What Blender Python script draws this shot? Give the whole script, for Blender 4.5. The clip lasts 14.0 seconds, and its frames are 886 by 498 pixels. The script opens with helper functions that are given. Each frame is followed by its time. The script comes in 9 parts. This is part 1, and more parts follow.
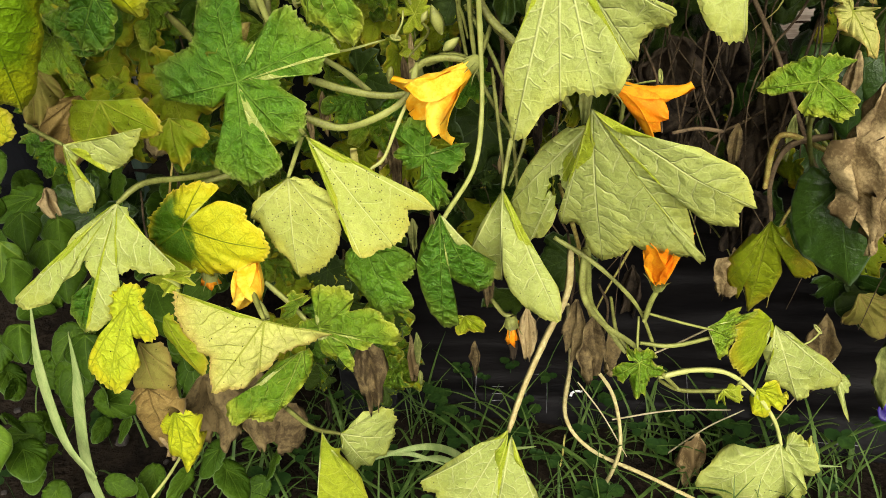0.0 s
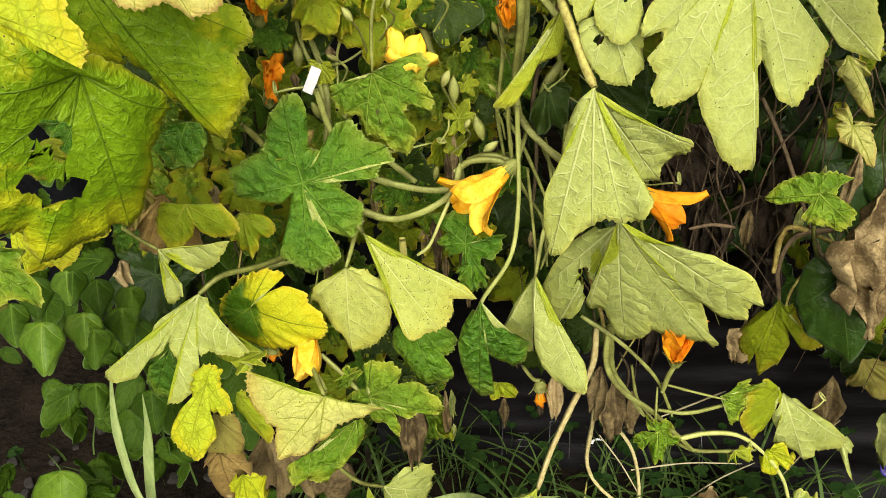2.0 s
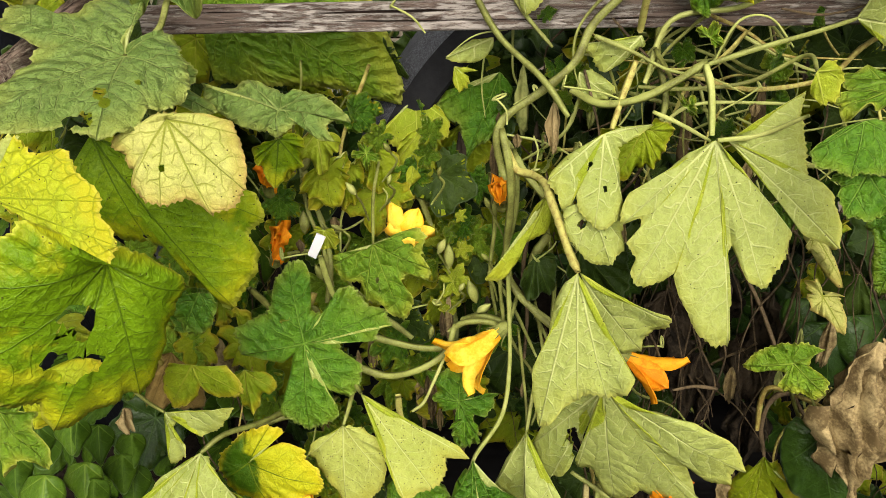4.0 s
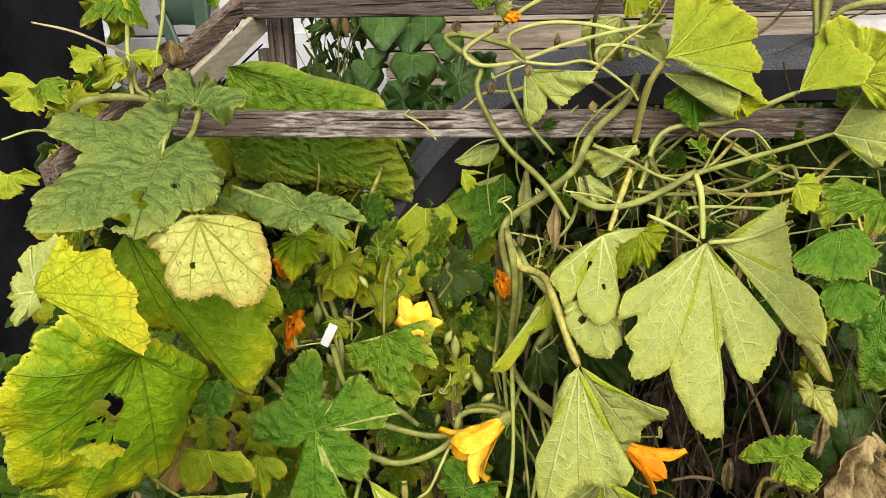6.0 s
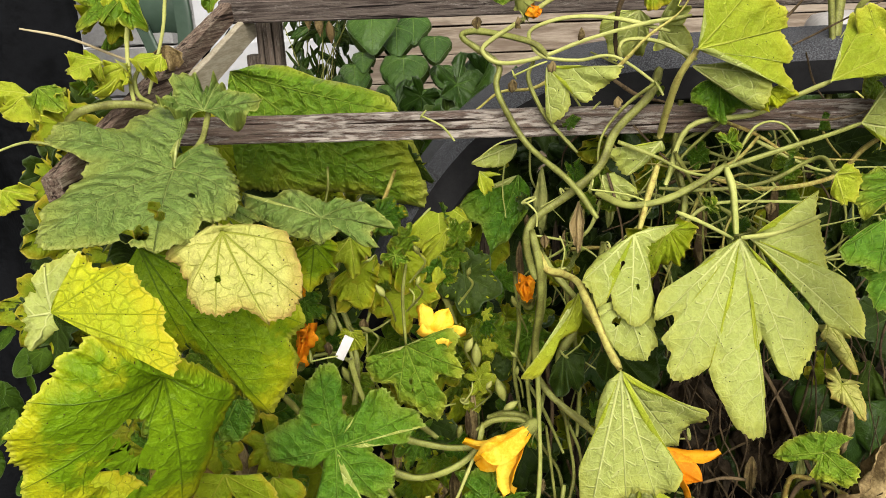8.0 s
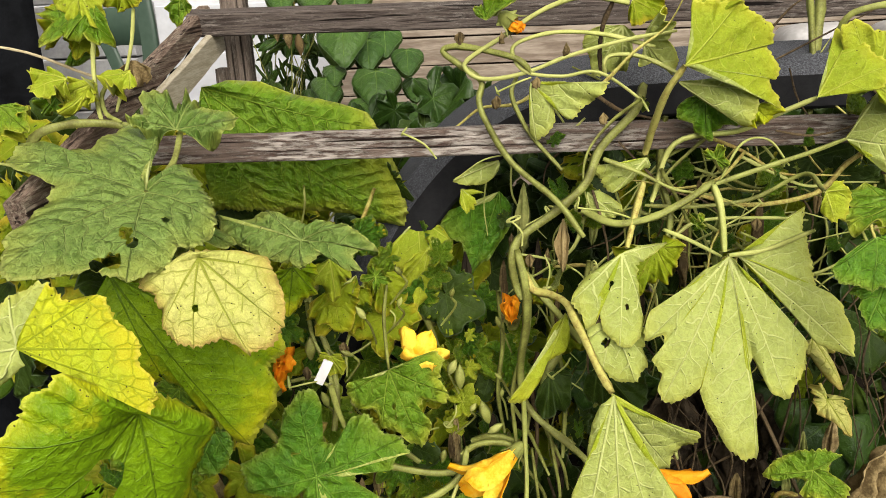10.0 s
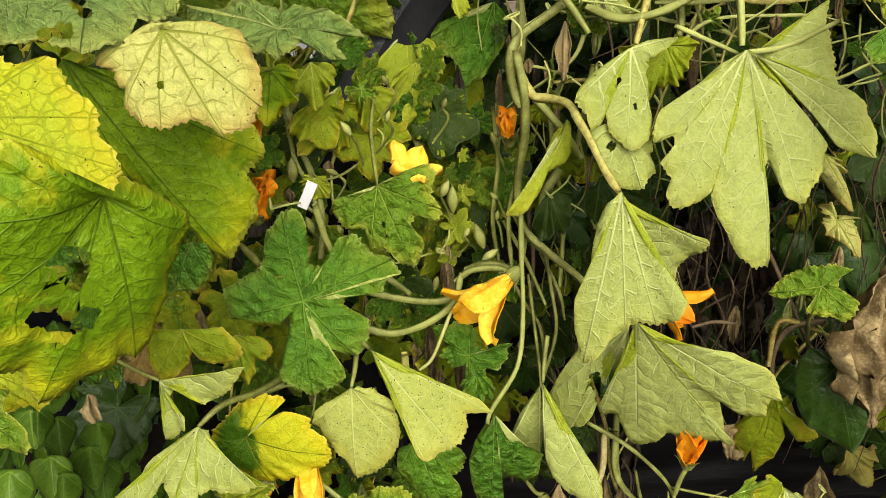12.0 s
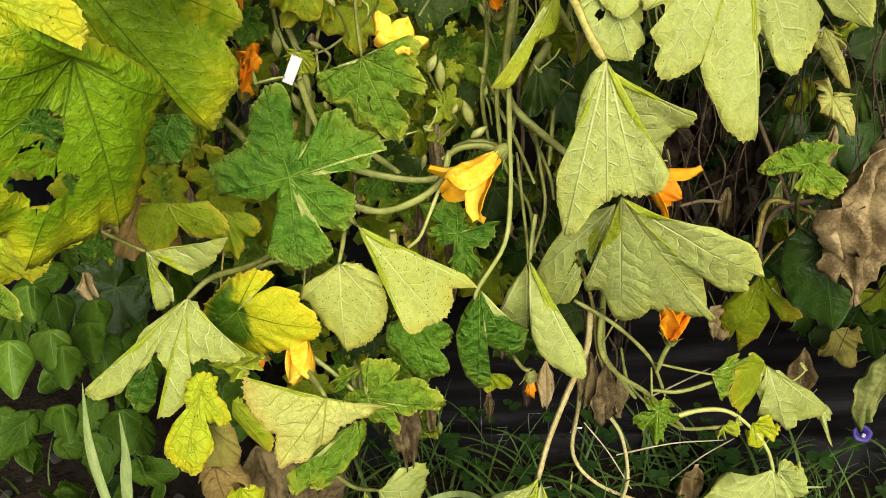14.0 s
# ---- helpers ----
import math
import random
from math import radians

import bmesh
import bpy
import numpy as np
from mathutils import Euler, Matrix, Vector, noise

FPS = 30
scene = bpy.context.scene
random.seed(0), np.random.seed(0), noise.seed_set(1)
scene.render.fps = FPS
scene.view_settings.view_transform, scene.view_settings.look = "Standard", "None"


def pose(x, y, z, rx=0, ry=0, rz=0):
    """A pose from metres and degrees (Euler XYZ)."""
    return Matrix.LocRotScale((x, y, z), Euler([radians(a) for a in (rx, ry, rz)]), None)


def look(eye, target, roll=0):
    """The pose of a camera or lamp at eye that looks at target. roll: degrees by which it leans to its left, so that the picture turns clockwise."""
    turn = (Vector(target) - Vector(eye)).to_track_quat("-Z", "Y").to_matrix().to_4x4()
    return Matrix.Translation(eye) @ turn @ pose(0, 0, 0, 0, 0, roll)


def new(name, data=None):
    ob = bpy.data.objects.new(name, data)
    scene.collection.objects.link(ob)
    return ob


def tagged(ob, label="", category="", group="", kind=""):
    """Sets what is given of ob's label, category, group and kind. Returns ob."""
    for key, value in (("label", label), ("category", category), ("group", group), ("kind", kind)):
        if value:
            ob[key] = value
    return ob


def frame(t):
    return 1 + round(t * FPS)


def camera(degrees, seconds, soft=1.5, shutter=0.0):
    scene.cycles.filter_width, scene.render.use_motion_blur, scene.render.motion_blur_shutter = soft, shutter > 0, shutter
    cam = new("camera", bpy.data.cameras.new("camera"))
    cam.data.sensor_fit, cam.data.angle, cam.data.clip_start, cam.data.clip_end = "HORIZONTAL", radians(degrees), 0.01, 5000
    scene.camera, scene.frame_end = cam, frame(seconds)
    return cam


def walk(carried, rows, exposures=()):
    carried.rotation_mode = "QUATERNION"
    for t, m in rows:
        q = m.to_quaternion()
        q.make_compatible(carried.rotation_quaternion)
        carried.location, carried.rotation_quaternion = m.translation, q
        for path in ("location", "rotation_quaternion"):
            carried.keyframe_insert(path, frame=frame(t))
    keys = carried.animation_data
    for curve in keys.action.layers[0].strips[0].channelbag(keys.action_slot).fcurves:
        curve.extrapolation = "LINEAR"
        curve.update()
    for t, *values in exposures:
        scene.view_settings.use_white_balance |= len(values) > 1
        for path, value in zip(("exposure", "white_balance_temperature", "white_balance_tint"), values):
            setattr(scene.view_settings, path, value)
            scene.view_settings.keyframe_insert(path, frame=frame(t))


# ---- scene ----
cam = camera(58.8, 14.0, soft=0.4)
METRES, EYE, TILT, LEAN, TURN = 0.8, 1.3, -35.0, 2.7, 5.7
ROWS = [
    (0.0, 0.0, 0.0, 0.0, -0.0, -0.0, -0.0),
    (0.5, -0.0256, -0.0439, 0.0462, 1.15, -0.36, -0.29),
    (1.0, -0.0315, -0.0849, 0.0807, 1.17, -0.41, -0.29),
    (1.5, -0.0355, -0.1287, 0.112, 1.12, -0.33, -0.49),
    (2.0, -0.0481, -0.1609, 0.1388, 1.07, 0.59, -0.58),
    (2.5, -0.0479, -0.1794, 0.1661, 0.91, 2.63, -0.53),
    (3.0, -0.0469, -0.2041, 0.1876, 0.78, 4.82, -0.52),
    (3.5, -0.043, -0.226, 0.2125, 0.75, 6.75, -0.85),
    (6.0, -0.0585, -0.3372, 0.2397, 0.66, 14.42, -1.84),
    (6.5, -0.0774, -0.3392, 0.2363, 0.03, 15.02, -1.41),
    (7.0, -0.1105, -0.3127, 0.2391, -0.58, 15.05, -0.61),
    (9.5, -0.2087, -0.2627, 0.2554, -3.12, 15.07, 1.83),
    (10.0, -0.2024, -0.2485, 0.2785, -3.85, 15.62, 2.05),
    (10.5, -0.2064, -0.2328, 0.2897, -4.53, 16.15, 2.28),
    (11.0, -0.2122, -0.2199, 0.2607, -4.64, 15.96, 2.34),
    (11.5, -0.2096, -0.1729, 0.202, -4.76, 13.62, 2.55),
    (12.0, -0.2136, -0.1184, 0.1498, -4.92, 8.36, 2.77),
    (12.5, -0.1971, -0.1187, 0.1372, -5.03, 5.65, 3.21),
    (13.0, -0.1744, -0.1321, 0.1188, -4.95, 4.19, 2.9),
    (13.5, -0.1887, -0.0861, 0.0838, -4.26, 1.65, 2.47),
    (14.0, -0.1784, -0.1172, 0.1094, -4.4, 1.01, 2.58),
]
walk(cam, [(t, pose(0, 0, EYE, TILT, LEAN, TURN) @ pose(METRES * x, METRES * y, METRES * z, 90 + pitch, roll, yaw)) for t, x, y, z, yaw, pitch, roll in ROWS],
     exposures=[(0.0, 0.54), (2.5, 0.50), (3.5, 0.43), (6.0, 0.38), (10.0, 0.40), (11.5, 0.30), (12.5, 0.42), (14.0, 0.46)])

# ---- light ----
world = bpy.data.worlds.new("overcast_sky")
scene.world = world
world.use_nodes = True
sky = world.node_tree.nodes.new("ShaderNodeTexSky")
sky.sky_type, sky.sun_disc = "NISHITA", False
sky.sun_elevation, sky.sun_rotation = radians(40), radians(167)
sky.air_density, sky.dust_density, sky.ozone_density = 1.0, 4.0, 1.0
bg = world.node_tree.nodes["Background"]
desat = world.node_tree.nodes.new("ShaderNodeHueSaturation")
desat.inputs["Saturation"].default_value = 0.05
world.node_tree.links.new(sky.outputs[0], desat.inputs["Color"])
world.node_tree.links.new(desat.outputs[0], bg.inputs[0])
bg.inputs[1].default_value = 0.12
sun_data = bpy.data.lights.new("sun", "SUN")
sun_data.energy, sun_data.angle, sun_data.color = 4.1, radians(60), (1.0, 0.915, 0.80)
sun = new("sun", sun_data)
sun.matrix_world = look((1.0, -3.6, 4.7), (0, 0.9, 0.9))


# ---- materials ----
def mat_base(name):
    m = bpy.data.materials.new(name)
    m.use_nodes = True
    nt = m.node_tree
    nt.nodes.clear()
    out = nt.nodes.new("ShaderNodeOutputMaterial")
    return m, nt, out


def nd(nt, kind, **kw):
    n = nt.nodes.new(kind)
    for k, v in kw.items():
        if k in n.inputs:
            n.inputs[k].default_value = v
    return n


def mth(nt, op, a, b=None, clamp=False):
    n = nt.nodes.new("ShaderNodeMath")
    n.operation, n.use_clamp = op, clamp
    for i, v in enumerate((a, b)):
        if v is None:
            continue
        if isinstance(v, (int, float)):
            n.inputs[i].default_value = v
        else:
            nt.links.new(v, n.inputs[i])
    return n.outputs[0]


def band(nt, v, lo, hi):
    """0 below lo, 1 above hi, smooth between (also with lo above hi)."""
    n = nt.nodes.new("ShaderNodeMapRange")
    n.interpolation_type = "SMOOTHSTEP"
    flip = lo > hi
    n.inputs["From Min"].default_value, n.inputs["From Max"].default_value = min(lo, hi), max(lo, hi)
    n.inputs["To Min"].default_value, n.inputs["To Max"].default_value = (1.0, 0.0) if flip else (0.0, 1.0)
    nt.links.new(v, n.inputs["Value"])
    return n.outputs[0]


def mixc(nt, fac, a, b):
    n = nt.nodes.new("ShaderNodeMix")
    n.data_type = "RGBA"
    for sock, v in ((n.inputs[0], fac), (n.inputs[6], a), (n.inputs[7], b)):
        if isinstance(v, (int, float)):
            sock.default_value = v
        elif isinstance(v, tuple):
            sock.default_value = (*v, 1) if len(v) == 3 else v
        else:
            nt.links.new(v, sock)
    return n.outputs[2]


def noise_of(nt, vec, scale, detail=3.0, rough=0.55):
    n = nd(nt, "ShaderNodeTexNoise", Scale=scale, Detail=detail, Roughness=rough)
    if vec is not None:
        nt.links.new(vec, n.inputs["Vector"])
    return n.outputs["Fac"]


def leaf_material(name, base, second, vein, rim, rim_amount=0.5, net=0.6, spots=0.0, gloss=0.45, relief=0.7, thin=0.3, blotch=None, blotch_at=0.6, veinw=1.0, half=False, ribs=0.5, tipward=0.16, grit=0.45, shine=0.12):
    """Leaf blade: base and second vary at two scales, with main, side and net veins, a margin colour, spots and blotches."""
    base, second, vein, rim = ((r, g, b * 0.65) for r, g, b in (base, second, vein, rim))
    m, nt, out = mat_base(name)
    at = {}
    for key in ("flat", "vs", "vd", "rim", "flank"):
        n = nt.nodes.new("ShaderNodeAttribute")
        n.attribute_name = key
        at[key] = n
    info = nt.nodes.new("ShaderNodeObjectInfo")
    off = nt.nodes.new("ShaderNodeVectorMath")
    off.operation = "ADD"
    comb = nt.nodes.new("ShaderNodeCombineXYZ")
    nt.links.new(mth(nt, "MULTIPLY", info.outputs["Random"], 7.0), comb.inputs[2])
    nt.links.new(at["flat"].outputs["Vector"], off.inputs[0])
    nt.links.new(comb.outputs[0], off.inputs[1])
    P = off.outputs[0]
    big = noise_of(nt, P, 14.0, 4.0)
    fine = noise_of(nt, P, 160.0, 3.0)
    s, d, r = at["vs"].outputs["Fac"], at["vd"].outputs["Fac"], at["rim"].outputs["Fac"]
    # warp, so that veins do not run dead straight
    wob = mth(nt, "MULTIPLY", mth(nt, "SUBTRACT", noise_of(nt, P, 30.0, 2.0), 0.5), 0.012)
    dw = mth(nt, "ADD", d, mth(nt, "MULTIPLY", wob, 0.08))
    main = band(nt, mth(nt, "ADD", dw, mth(nt, "MULTIPLY", r, 0.0010 * veinw)), 0.0019 * veinw, 0.0007 * veinw)
    swing = mth(nt, "ADD", mth(nt, "MULTIPLY", d, 0.62), mth(nt, "MULTIPLY", mth(nt, "MULTIPLY", d, d), 4.5))
    swing = mth(nt, "SUBTRACT", swing, mth(nt, "MULTIPLY", mth(nt, "GREATER_THAN", at["flank"].outputs["Fac"], 0.5), 0.012))
    ph = mth(nt, "FRACT", mth(nt, "DIVIDE", mth(nt, "ADD", mth(nt, "SUBTRACT", s, swing), mth(nt, "MULTIPLY", wob, 2.4)), 0.027))
    tri_ = mth(nt, "ABSOLUTE", mth(nt, "SUBTRACT", ph, 0.5))
    side = mth(nt, "MULTIPLY", band(nt, tri_, 0.055 * veinw, 0.012), band(nt, r, 1.0, 0.7))
    rug = noise_of(nt, P, 90.0, 4.0, 0.65)
    vor = nd(nt, "ShaderNodeTexVoronoi", Scale=66.0)
    vor.feature = "DISTANCE_TO_EDGE"
    warp = nt.nodes.new("ShaderNodeVectorMath")
    warp.operation = "ADD"
    nz = nd(nt, "ShaderNodeTexNoise", Scale=60.0, Detail=2.0)
    nt.links.new(P, nz.inputs["Vector"])
    sc = nt.nodes.new("ShaderNodeVectorMath")
    sc.operation = "SCALE"
    sc.inputs["Scale"].default_value = 0.012
    nt.links.new(nz.outputs["Color"], sc.inputs[0])
    nt.links.new(P, warp.inputs[0])
    nt.links.new(sc.outputs[0], warp.inputs[1])
    nt.links.new(warp.outputs[0], vor.inputs["Vector"])
    webbing = band(nt, vor.outputs["Distance"], 0.09, 0.015)
    veins = mth(nt, "MAXIMUM", main, mth(nt, "MAXIMUM", mth(nt, "MULTIPLY", side, ribs), mth(nt, "MULTIPLY", webbing, net)), True)
    # colour
    tone = mth(nt, "ADD", mth(nt, "MULTIPLY", big, 1.6), mth(nt, "MULTIPLY", mth(nt, "SUBTRACT", info.outputs["Random"], 1.1), 0.5))
    col = mixc(nt, band(nt, tone, 0.25, 0.75), base, second)
    # darker tone by the pucker noise puts fold shade into the colour
    col = mixc(nt, mth(nt, "MULTIPLY", band(nt, mth(nt, "ADD", mth(nt, "MULTIPLY", fine, 0.5), mth(nt, "MULTIPLY", rug, 0.5)), 0.4, 0.65), 0.55), col, tuple(c * 0.62 for c in base))
    if blotch:
        bl = band(nt, mth(nt, "ADD", noise_of(nt, P, 9.0, 5.0, 0.6), mth(nt, "MULTIPLY", r, tipward)), blotch_at, blotch_at + 0.10)
        if half:
            sep = nt.nodes.new("ShaderNodeSeparateXYZ")
            nt.links.new(at["flat"].outputs["Vector"], sep.inputs[0])
            bl = band(nt, mth(nt, "ADD", sep.outputs[0], mth(nt, "MULTIPLY", mth(nt, "SUBTRACT", noise_of(nt, P, 22.0, 5.0, 0.65), 0.5), 0.07)), 0.004, 0.020)
        col = mixc(nt, bl, col, blotch)
    edge = mth(nt, "MULTIPLY", band(nt, mth(nt, "ADD", r, mth(nt, "MULTIPLY", mth(nt, "SUBTRACT", big, 0.5), 0.7)), 0.72, 1.02), rim_amount)
    col = mixc(nt, edge, col, rim)
    col = mixc(nt, mth(nt, "MULTIPLY", band(nt, r, 0.955, 0.985), 0.55), col, tuple(min(0.8, c * 1.25 + 0.06) for c in rim))
    col = mixc(nt, mth(nt, "MULTIPLY", veins, 0.95), col, vein)
    grain = noise_of(nt, P, 520.0, 2.0, 0.7)
    col = mixc(nt, mth(nt, "MULTIPLY", band(nt, grain, 0.52, 0.72), 0.40 * grit), col, tuple(min(0.75, c * 1.5 + 0.05) for c in second))
    col = mixc(nt, mth(nt, "MULTIPLY", band(nt, grain, 0.48, 0.30), 0.45 * grit), col, tuple(c * 0.45 for c in base))
    if spots:
        sp = nd(nt, "ShaderNodeTexVoronoi", Scale=230.0)
        nt.links.new(P, sp.inputs["Vector"])
        rnd = nt.nodes.new("ShaderNodeSeparateColor")
        nt.links.new(sp.outputs["Color"], rnd.inputs[0])
        dot = mth(nt, "MULTIPLY", band(nt, sp.outputs["Distance"], 0.25, 0.13), band(nt, rnd.outputs[0], 1 - spots, 1 - spots + 0.02))
        col = mixc(nt, dot, col, (0.05, 0.035, 0.012))
    bs = nd(nt, "ShaderNodeBsdfPrincipled", Roughness=gloss)
    bs.inputs["Specular IOR Level"].default_value = shine
    nt.links.new(col, bs.inputs["Base Color"])
    hgt = mth(nt, "ADD", mth(nt, "MULTIPLY", veins, -0.9 if relief > 0 else 1.0), mth(nt, "ADD", mth(nt, "MULTIPLY", fine, 0.45), mth(nt, "MULTIPLY", rug, 2.0 if relief > 0 else 1.0)))
    hgt = mth(nt, "ADD", hgt, mth(nt, "MULTIPLY", grain, 0.45 * grit))
    hgt = mth(nt, "ADD", hgt, mth(nt, "MULTIPLY", band(nt, tri_, 0.0, 0.45), (0.8 if relief > 0 else -0.5) * ribs))
    hgt = mth(nt, "ADD", hgt, mth(nt, "MULTIPLY", band(nt, vor.outputs["Distance"], 0.0, 0.6), 0.9 * net))
    bump = nd(nt, "ShaderNodeBump", Strength=abs(relief), Distance=0.0042)
    nt.links.new(hgt, bump.inputs["Height"])
    nt.links.new(bump.outputs[0], bs.inputs["Normal"])
    tr = nt.nodes.new("ShaderNodeBsdfTranslucent")
    nt.links.new(col, tr.inputs["Color"])
    mx = nd(nt, "ShaderNodeMixShader", Fac=thin)
    nt.links.new(bs.outputs[0], mx.inputs[1])
    nt.links.new(tr.outputs[0], mx.inputs[2])
    nt.links.new(mx.outputs[0], out.inputs[0])
    return m


def simple_material(name, base, second, scale=20.0, rough=0.6, bump=0.3, dist=0.002, stretch=(1, 1, 1), fine=8.0, metal=0.0, thin=0.0, spec=0.4, contrast=(0.35, 0.65), along=None):
    """Two tones mixed by noise at two scales (stretched along the grain), with a fine bump."""
    m, nt, out = mat_base(name)
    tc = nt.nodes.new("ShaderNodeTexCoord")
    mp = nt.nodes.new("ShaderNodeMapping")
    mp.inputs["Scale"].default_value = stretch
    nt.links.new(tc.outputs["Object"], mp.inputs[0])
    info = nt.nodes.new("ShaderNodeObjectInfo")
    a = noise_of(nt, mp.outputs[0], scale, 5.0, 0.6)
    b = noise_of(nt, mp.outputs[0], scale * fine, 3.0)
    t = mth(nt, "ADD", mth(nt, "ADD", mth(nt, "MULTIPLY", a, 0.7), mth(nt, "MULTIPLY", b, 0.3)), mth(nt, "MULTIPLY", mth(nt, "SUBTRACT", info.outputs["Random"], 0.5), 0.15))
    col = mixc(nt, band(nt, t, *contrast), base, second)
    if along:
        # another pair of tones further along x
        sep = nt.nodes.new("ShaderNodeSeparateXYZ")
        nt.links.new(tc.outputs["Object"], sep.inputs[0])
        col = mixc(nt, band(nt, mth(nt, "ADD", sep.outputs[0], mth(nt, "MULTIPLY", mth(nt, "SUBTRACT", a, 0.5), 0.3)), along[2] - 0.06, along[2] + 0.06), col, mixc(nt, band(nt, t, *contrast), along[0], along[1]))
    bs = nd(nt, "ShaderNodeBsdfPrincipled", Roughness=rough, Metallic=metal)
    bs.inputs["Specular IOR Level"].default_value = spec
    nt.links.new(col, bs.inputs["Base Color"])
    bp = nd(nt, "ShaderNodeBump", Strength=bump, Distance=dist)
    nt.links.new(t, bp.inputs["Height"])
    nt.links.new(bp.outputs[0], bs.inputs["Normal"])
    if thin:
        tr = nt.nodes.new("ShaderNodeBsdfTranslucent")
        nt.links.new(col, tr.inputs["Color"])
        mx = nd(nt, "ShaderNodeMixShader", Fac=thin)
        nt.links.new(bs.outputs[0], mx.inputs[1])
        nt.links.new(tr.outputs[0], mx.inputs[2])
        nt.links.new(mx.outputs[0], out.inputs[0])
    else:
        nt.links.new(bs.outputs[0], out.inputs[0])
    return m


GREEN = leaf_material("leaf_green", (0.062, 0.172, 0.010), (0.112, 0.248, 0.016), (0.20, 0.36, 0.06), (0.23, 0.28, 0.03), 0.4, 0.22, gloss=0.32, relief=1.15, thin=0.28, ribs=0.85, shine=0.3)
FRESH = leaf_material("leaf_fresh", (0.12, 0.235, 0.014), (0.19, 0.31, 0.022), (0.30, 0.42, 0.07), (0.36, 0.37, 0.04), 0.6, 0.22, gloss=0.34, relief=1.2, thin=0.3, ribs=0.85, shine=0.26)
# the whitish sheen on these green leaves is mixed into their colour
SHEEN = leaf_material("leaf_sheen_green", (0.12, 0.215, 0.05), (0.215, 0.315, 0.10), (0.34, 0.43, 0.18), (0.36, 0.38, 0.10), 0.5, 0.25, gloss=0.36, relief=1.2, thin=0.35, ribs=0.9, shine=0.3)
# green taken nearly to black: interior shade is put into the colour
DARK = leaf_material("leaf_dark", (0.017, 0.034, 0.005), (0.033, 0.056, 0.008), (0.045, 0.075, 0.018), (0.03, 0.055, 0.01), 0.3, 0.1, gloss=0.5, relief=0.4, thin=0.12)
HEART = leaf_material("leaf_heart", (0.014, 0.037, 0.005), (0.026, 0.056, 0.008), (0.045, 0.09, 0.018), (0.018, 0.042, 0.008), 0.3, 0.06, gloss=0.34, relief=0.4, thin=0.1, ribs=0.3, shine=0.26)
LIME = leaf_material("leaf_lime", (0.35, 0.41, 0.035), (0.26, 0.34, 0.025), (0.46, 0.50, 0.11), (0.45, 0.43, 0.04), 0.5, 0.12, spots=0.05, gloss=0.45, relief=0.65, thin=0.32, ribs=0.5, grit=0.7)
OLIVE = leaf_material("leaf_olive", (0.24, 0.30, 0.012), (0.16, 0.235, 0.010), (0.27, 0.30, 0.04), (0.36, 0.28, 0.015), 0.6, 0.2, spots=0.12, gloss=0.5, relief=0.65, blotch=(0.30, 0.26, 0.015), blotch_at=0.70)
MOTTLED = leaf_material("leaf_mottled", (0.15, 0.27, 0.008), (0.225, 0.35, 0.011), (0.085, 0.15, 0.01), (0.42, 0.42, 0.012), 0.6, 0.2, spots=0.14, gloss=0.36, relief=0.55, blotch=(0.41, 0.43, 0.012), blotch_at=0.73, thin=0.25, ribs=0.5, tipward=0.26, shine=0.14)
YELLOW = leaf_material("leaf_yellow", (0.47, 0.50, 0.025), (0.37, 0.44, 0.025), (0.22, 0.27, 0.014), (0.50, 0.42, 0.015), 0.6, 0.6, spots=0.1, gloss=0.45, relief=0.5, thin=0.3, ribs=0.5)
TWOTONE = leaf_material("leaf_two_tone", (0.05, 0.125, 0.006), (0.08, 0.17, 0.008), (0.14, 0.20, 0.01), (0.6, 0.45, 0.012), 0.5, 0.18, spots=0.08, gloss=0.42, relief=0.6, blotch=(0.47, 0.47, 0.012), half=True, ribs=0.4)
UNDER = leaf_material("leaf_underside", (0.415, 0.47, 0.185), (0.325, 0.385, 0.13), (0.60, 0.64, 0.38), (0.44, 0.44, 0.09), 0.35, 0.2, gloss=0.5, relief=-0.65, spots=0.06, veinw=1.2, thin=0.36, ribs=0.8, grit=0.5)
SPECK = leaf_material("leaf_speckled_underside", (0.44, 0.475, 0.16), (0.35, 0.40, 0.115), (0.54, 0.57, 0.30), (0.42, 0.38, 0.06), 0.5, 0.1, gloss=0.62, relief=-0.55, spots=0.42, ribs=0.5, grit=0.6)
PALE = leaf_material("leaf_pale_yellow", (0.53, 0.52, 0.23), (0.45, 0.47, 0.16), (0.25, 0.28, 0.045), (0.40, 0.25, 0.07), 0.5, 0.3, gloss=0.6, relief=-0.6, spots=0.08, veinw=1.1, ribs=0.75, grit=0.6)
TAN = leaf_material("leaf_tan", (0.33, 0.295, 0.095), (0.25, 0.23, 0.07), (0.26, 0.20, 0.08), (0.22, 0.14, 0.05), 0.6, 0.15, gloss=0.7, relief=-0.5, spots=0.1)
BROWN = leaf_material("leaf_dry_brown", (0.16, 0.105, 0.042), (0.26, 0.185, 0.085), (0.10, 0.065, 0.025), (0.10, 0.065, 0.025), 0.6, 0.12, gloss=0.75, relief=-0.5, spots=0.1, thin=0.12)
DEAD = simple_material("withered_leaf", (0.045, 0.031, 0.014), (0.19, 0.142, 0.06), 40, 0.85, 0.9, 0.004, fine=5, spec=0.1, contrast=(0.36, 0.68))
DEADTAN = simple_material("dry_tan_leaf", (0.10, 0.068, 0.028), (0.34, 0.26, 0.12), 16, 0.75, 0.45, 0.003, fine=14, spec=0.1, contrast=(0.38, 0.62))
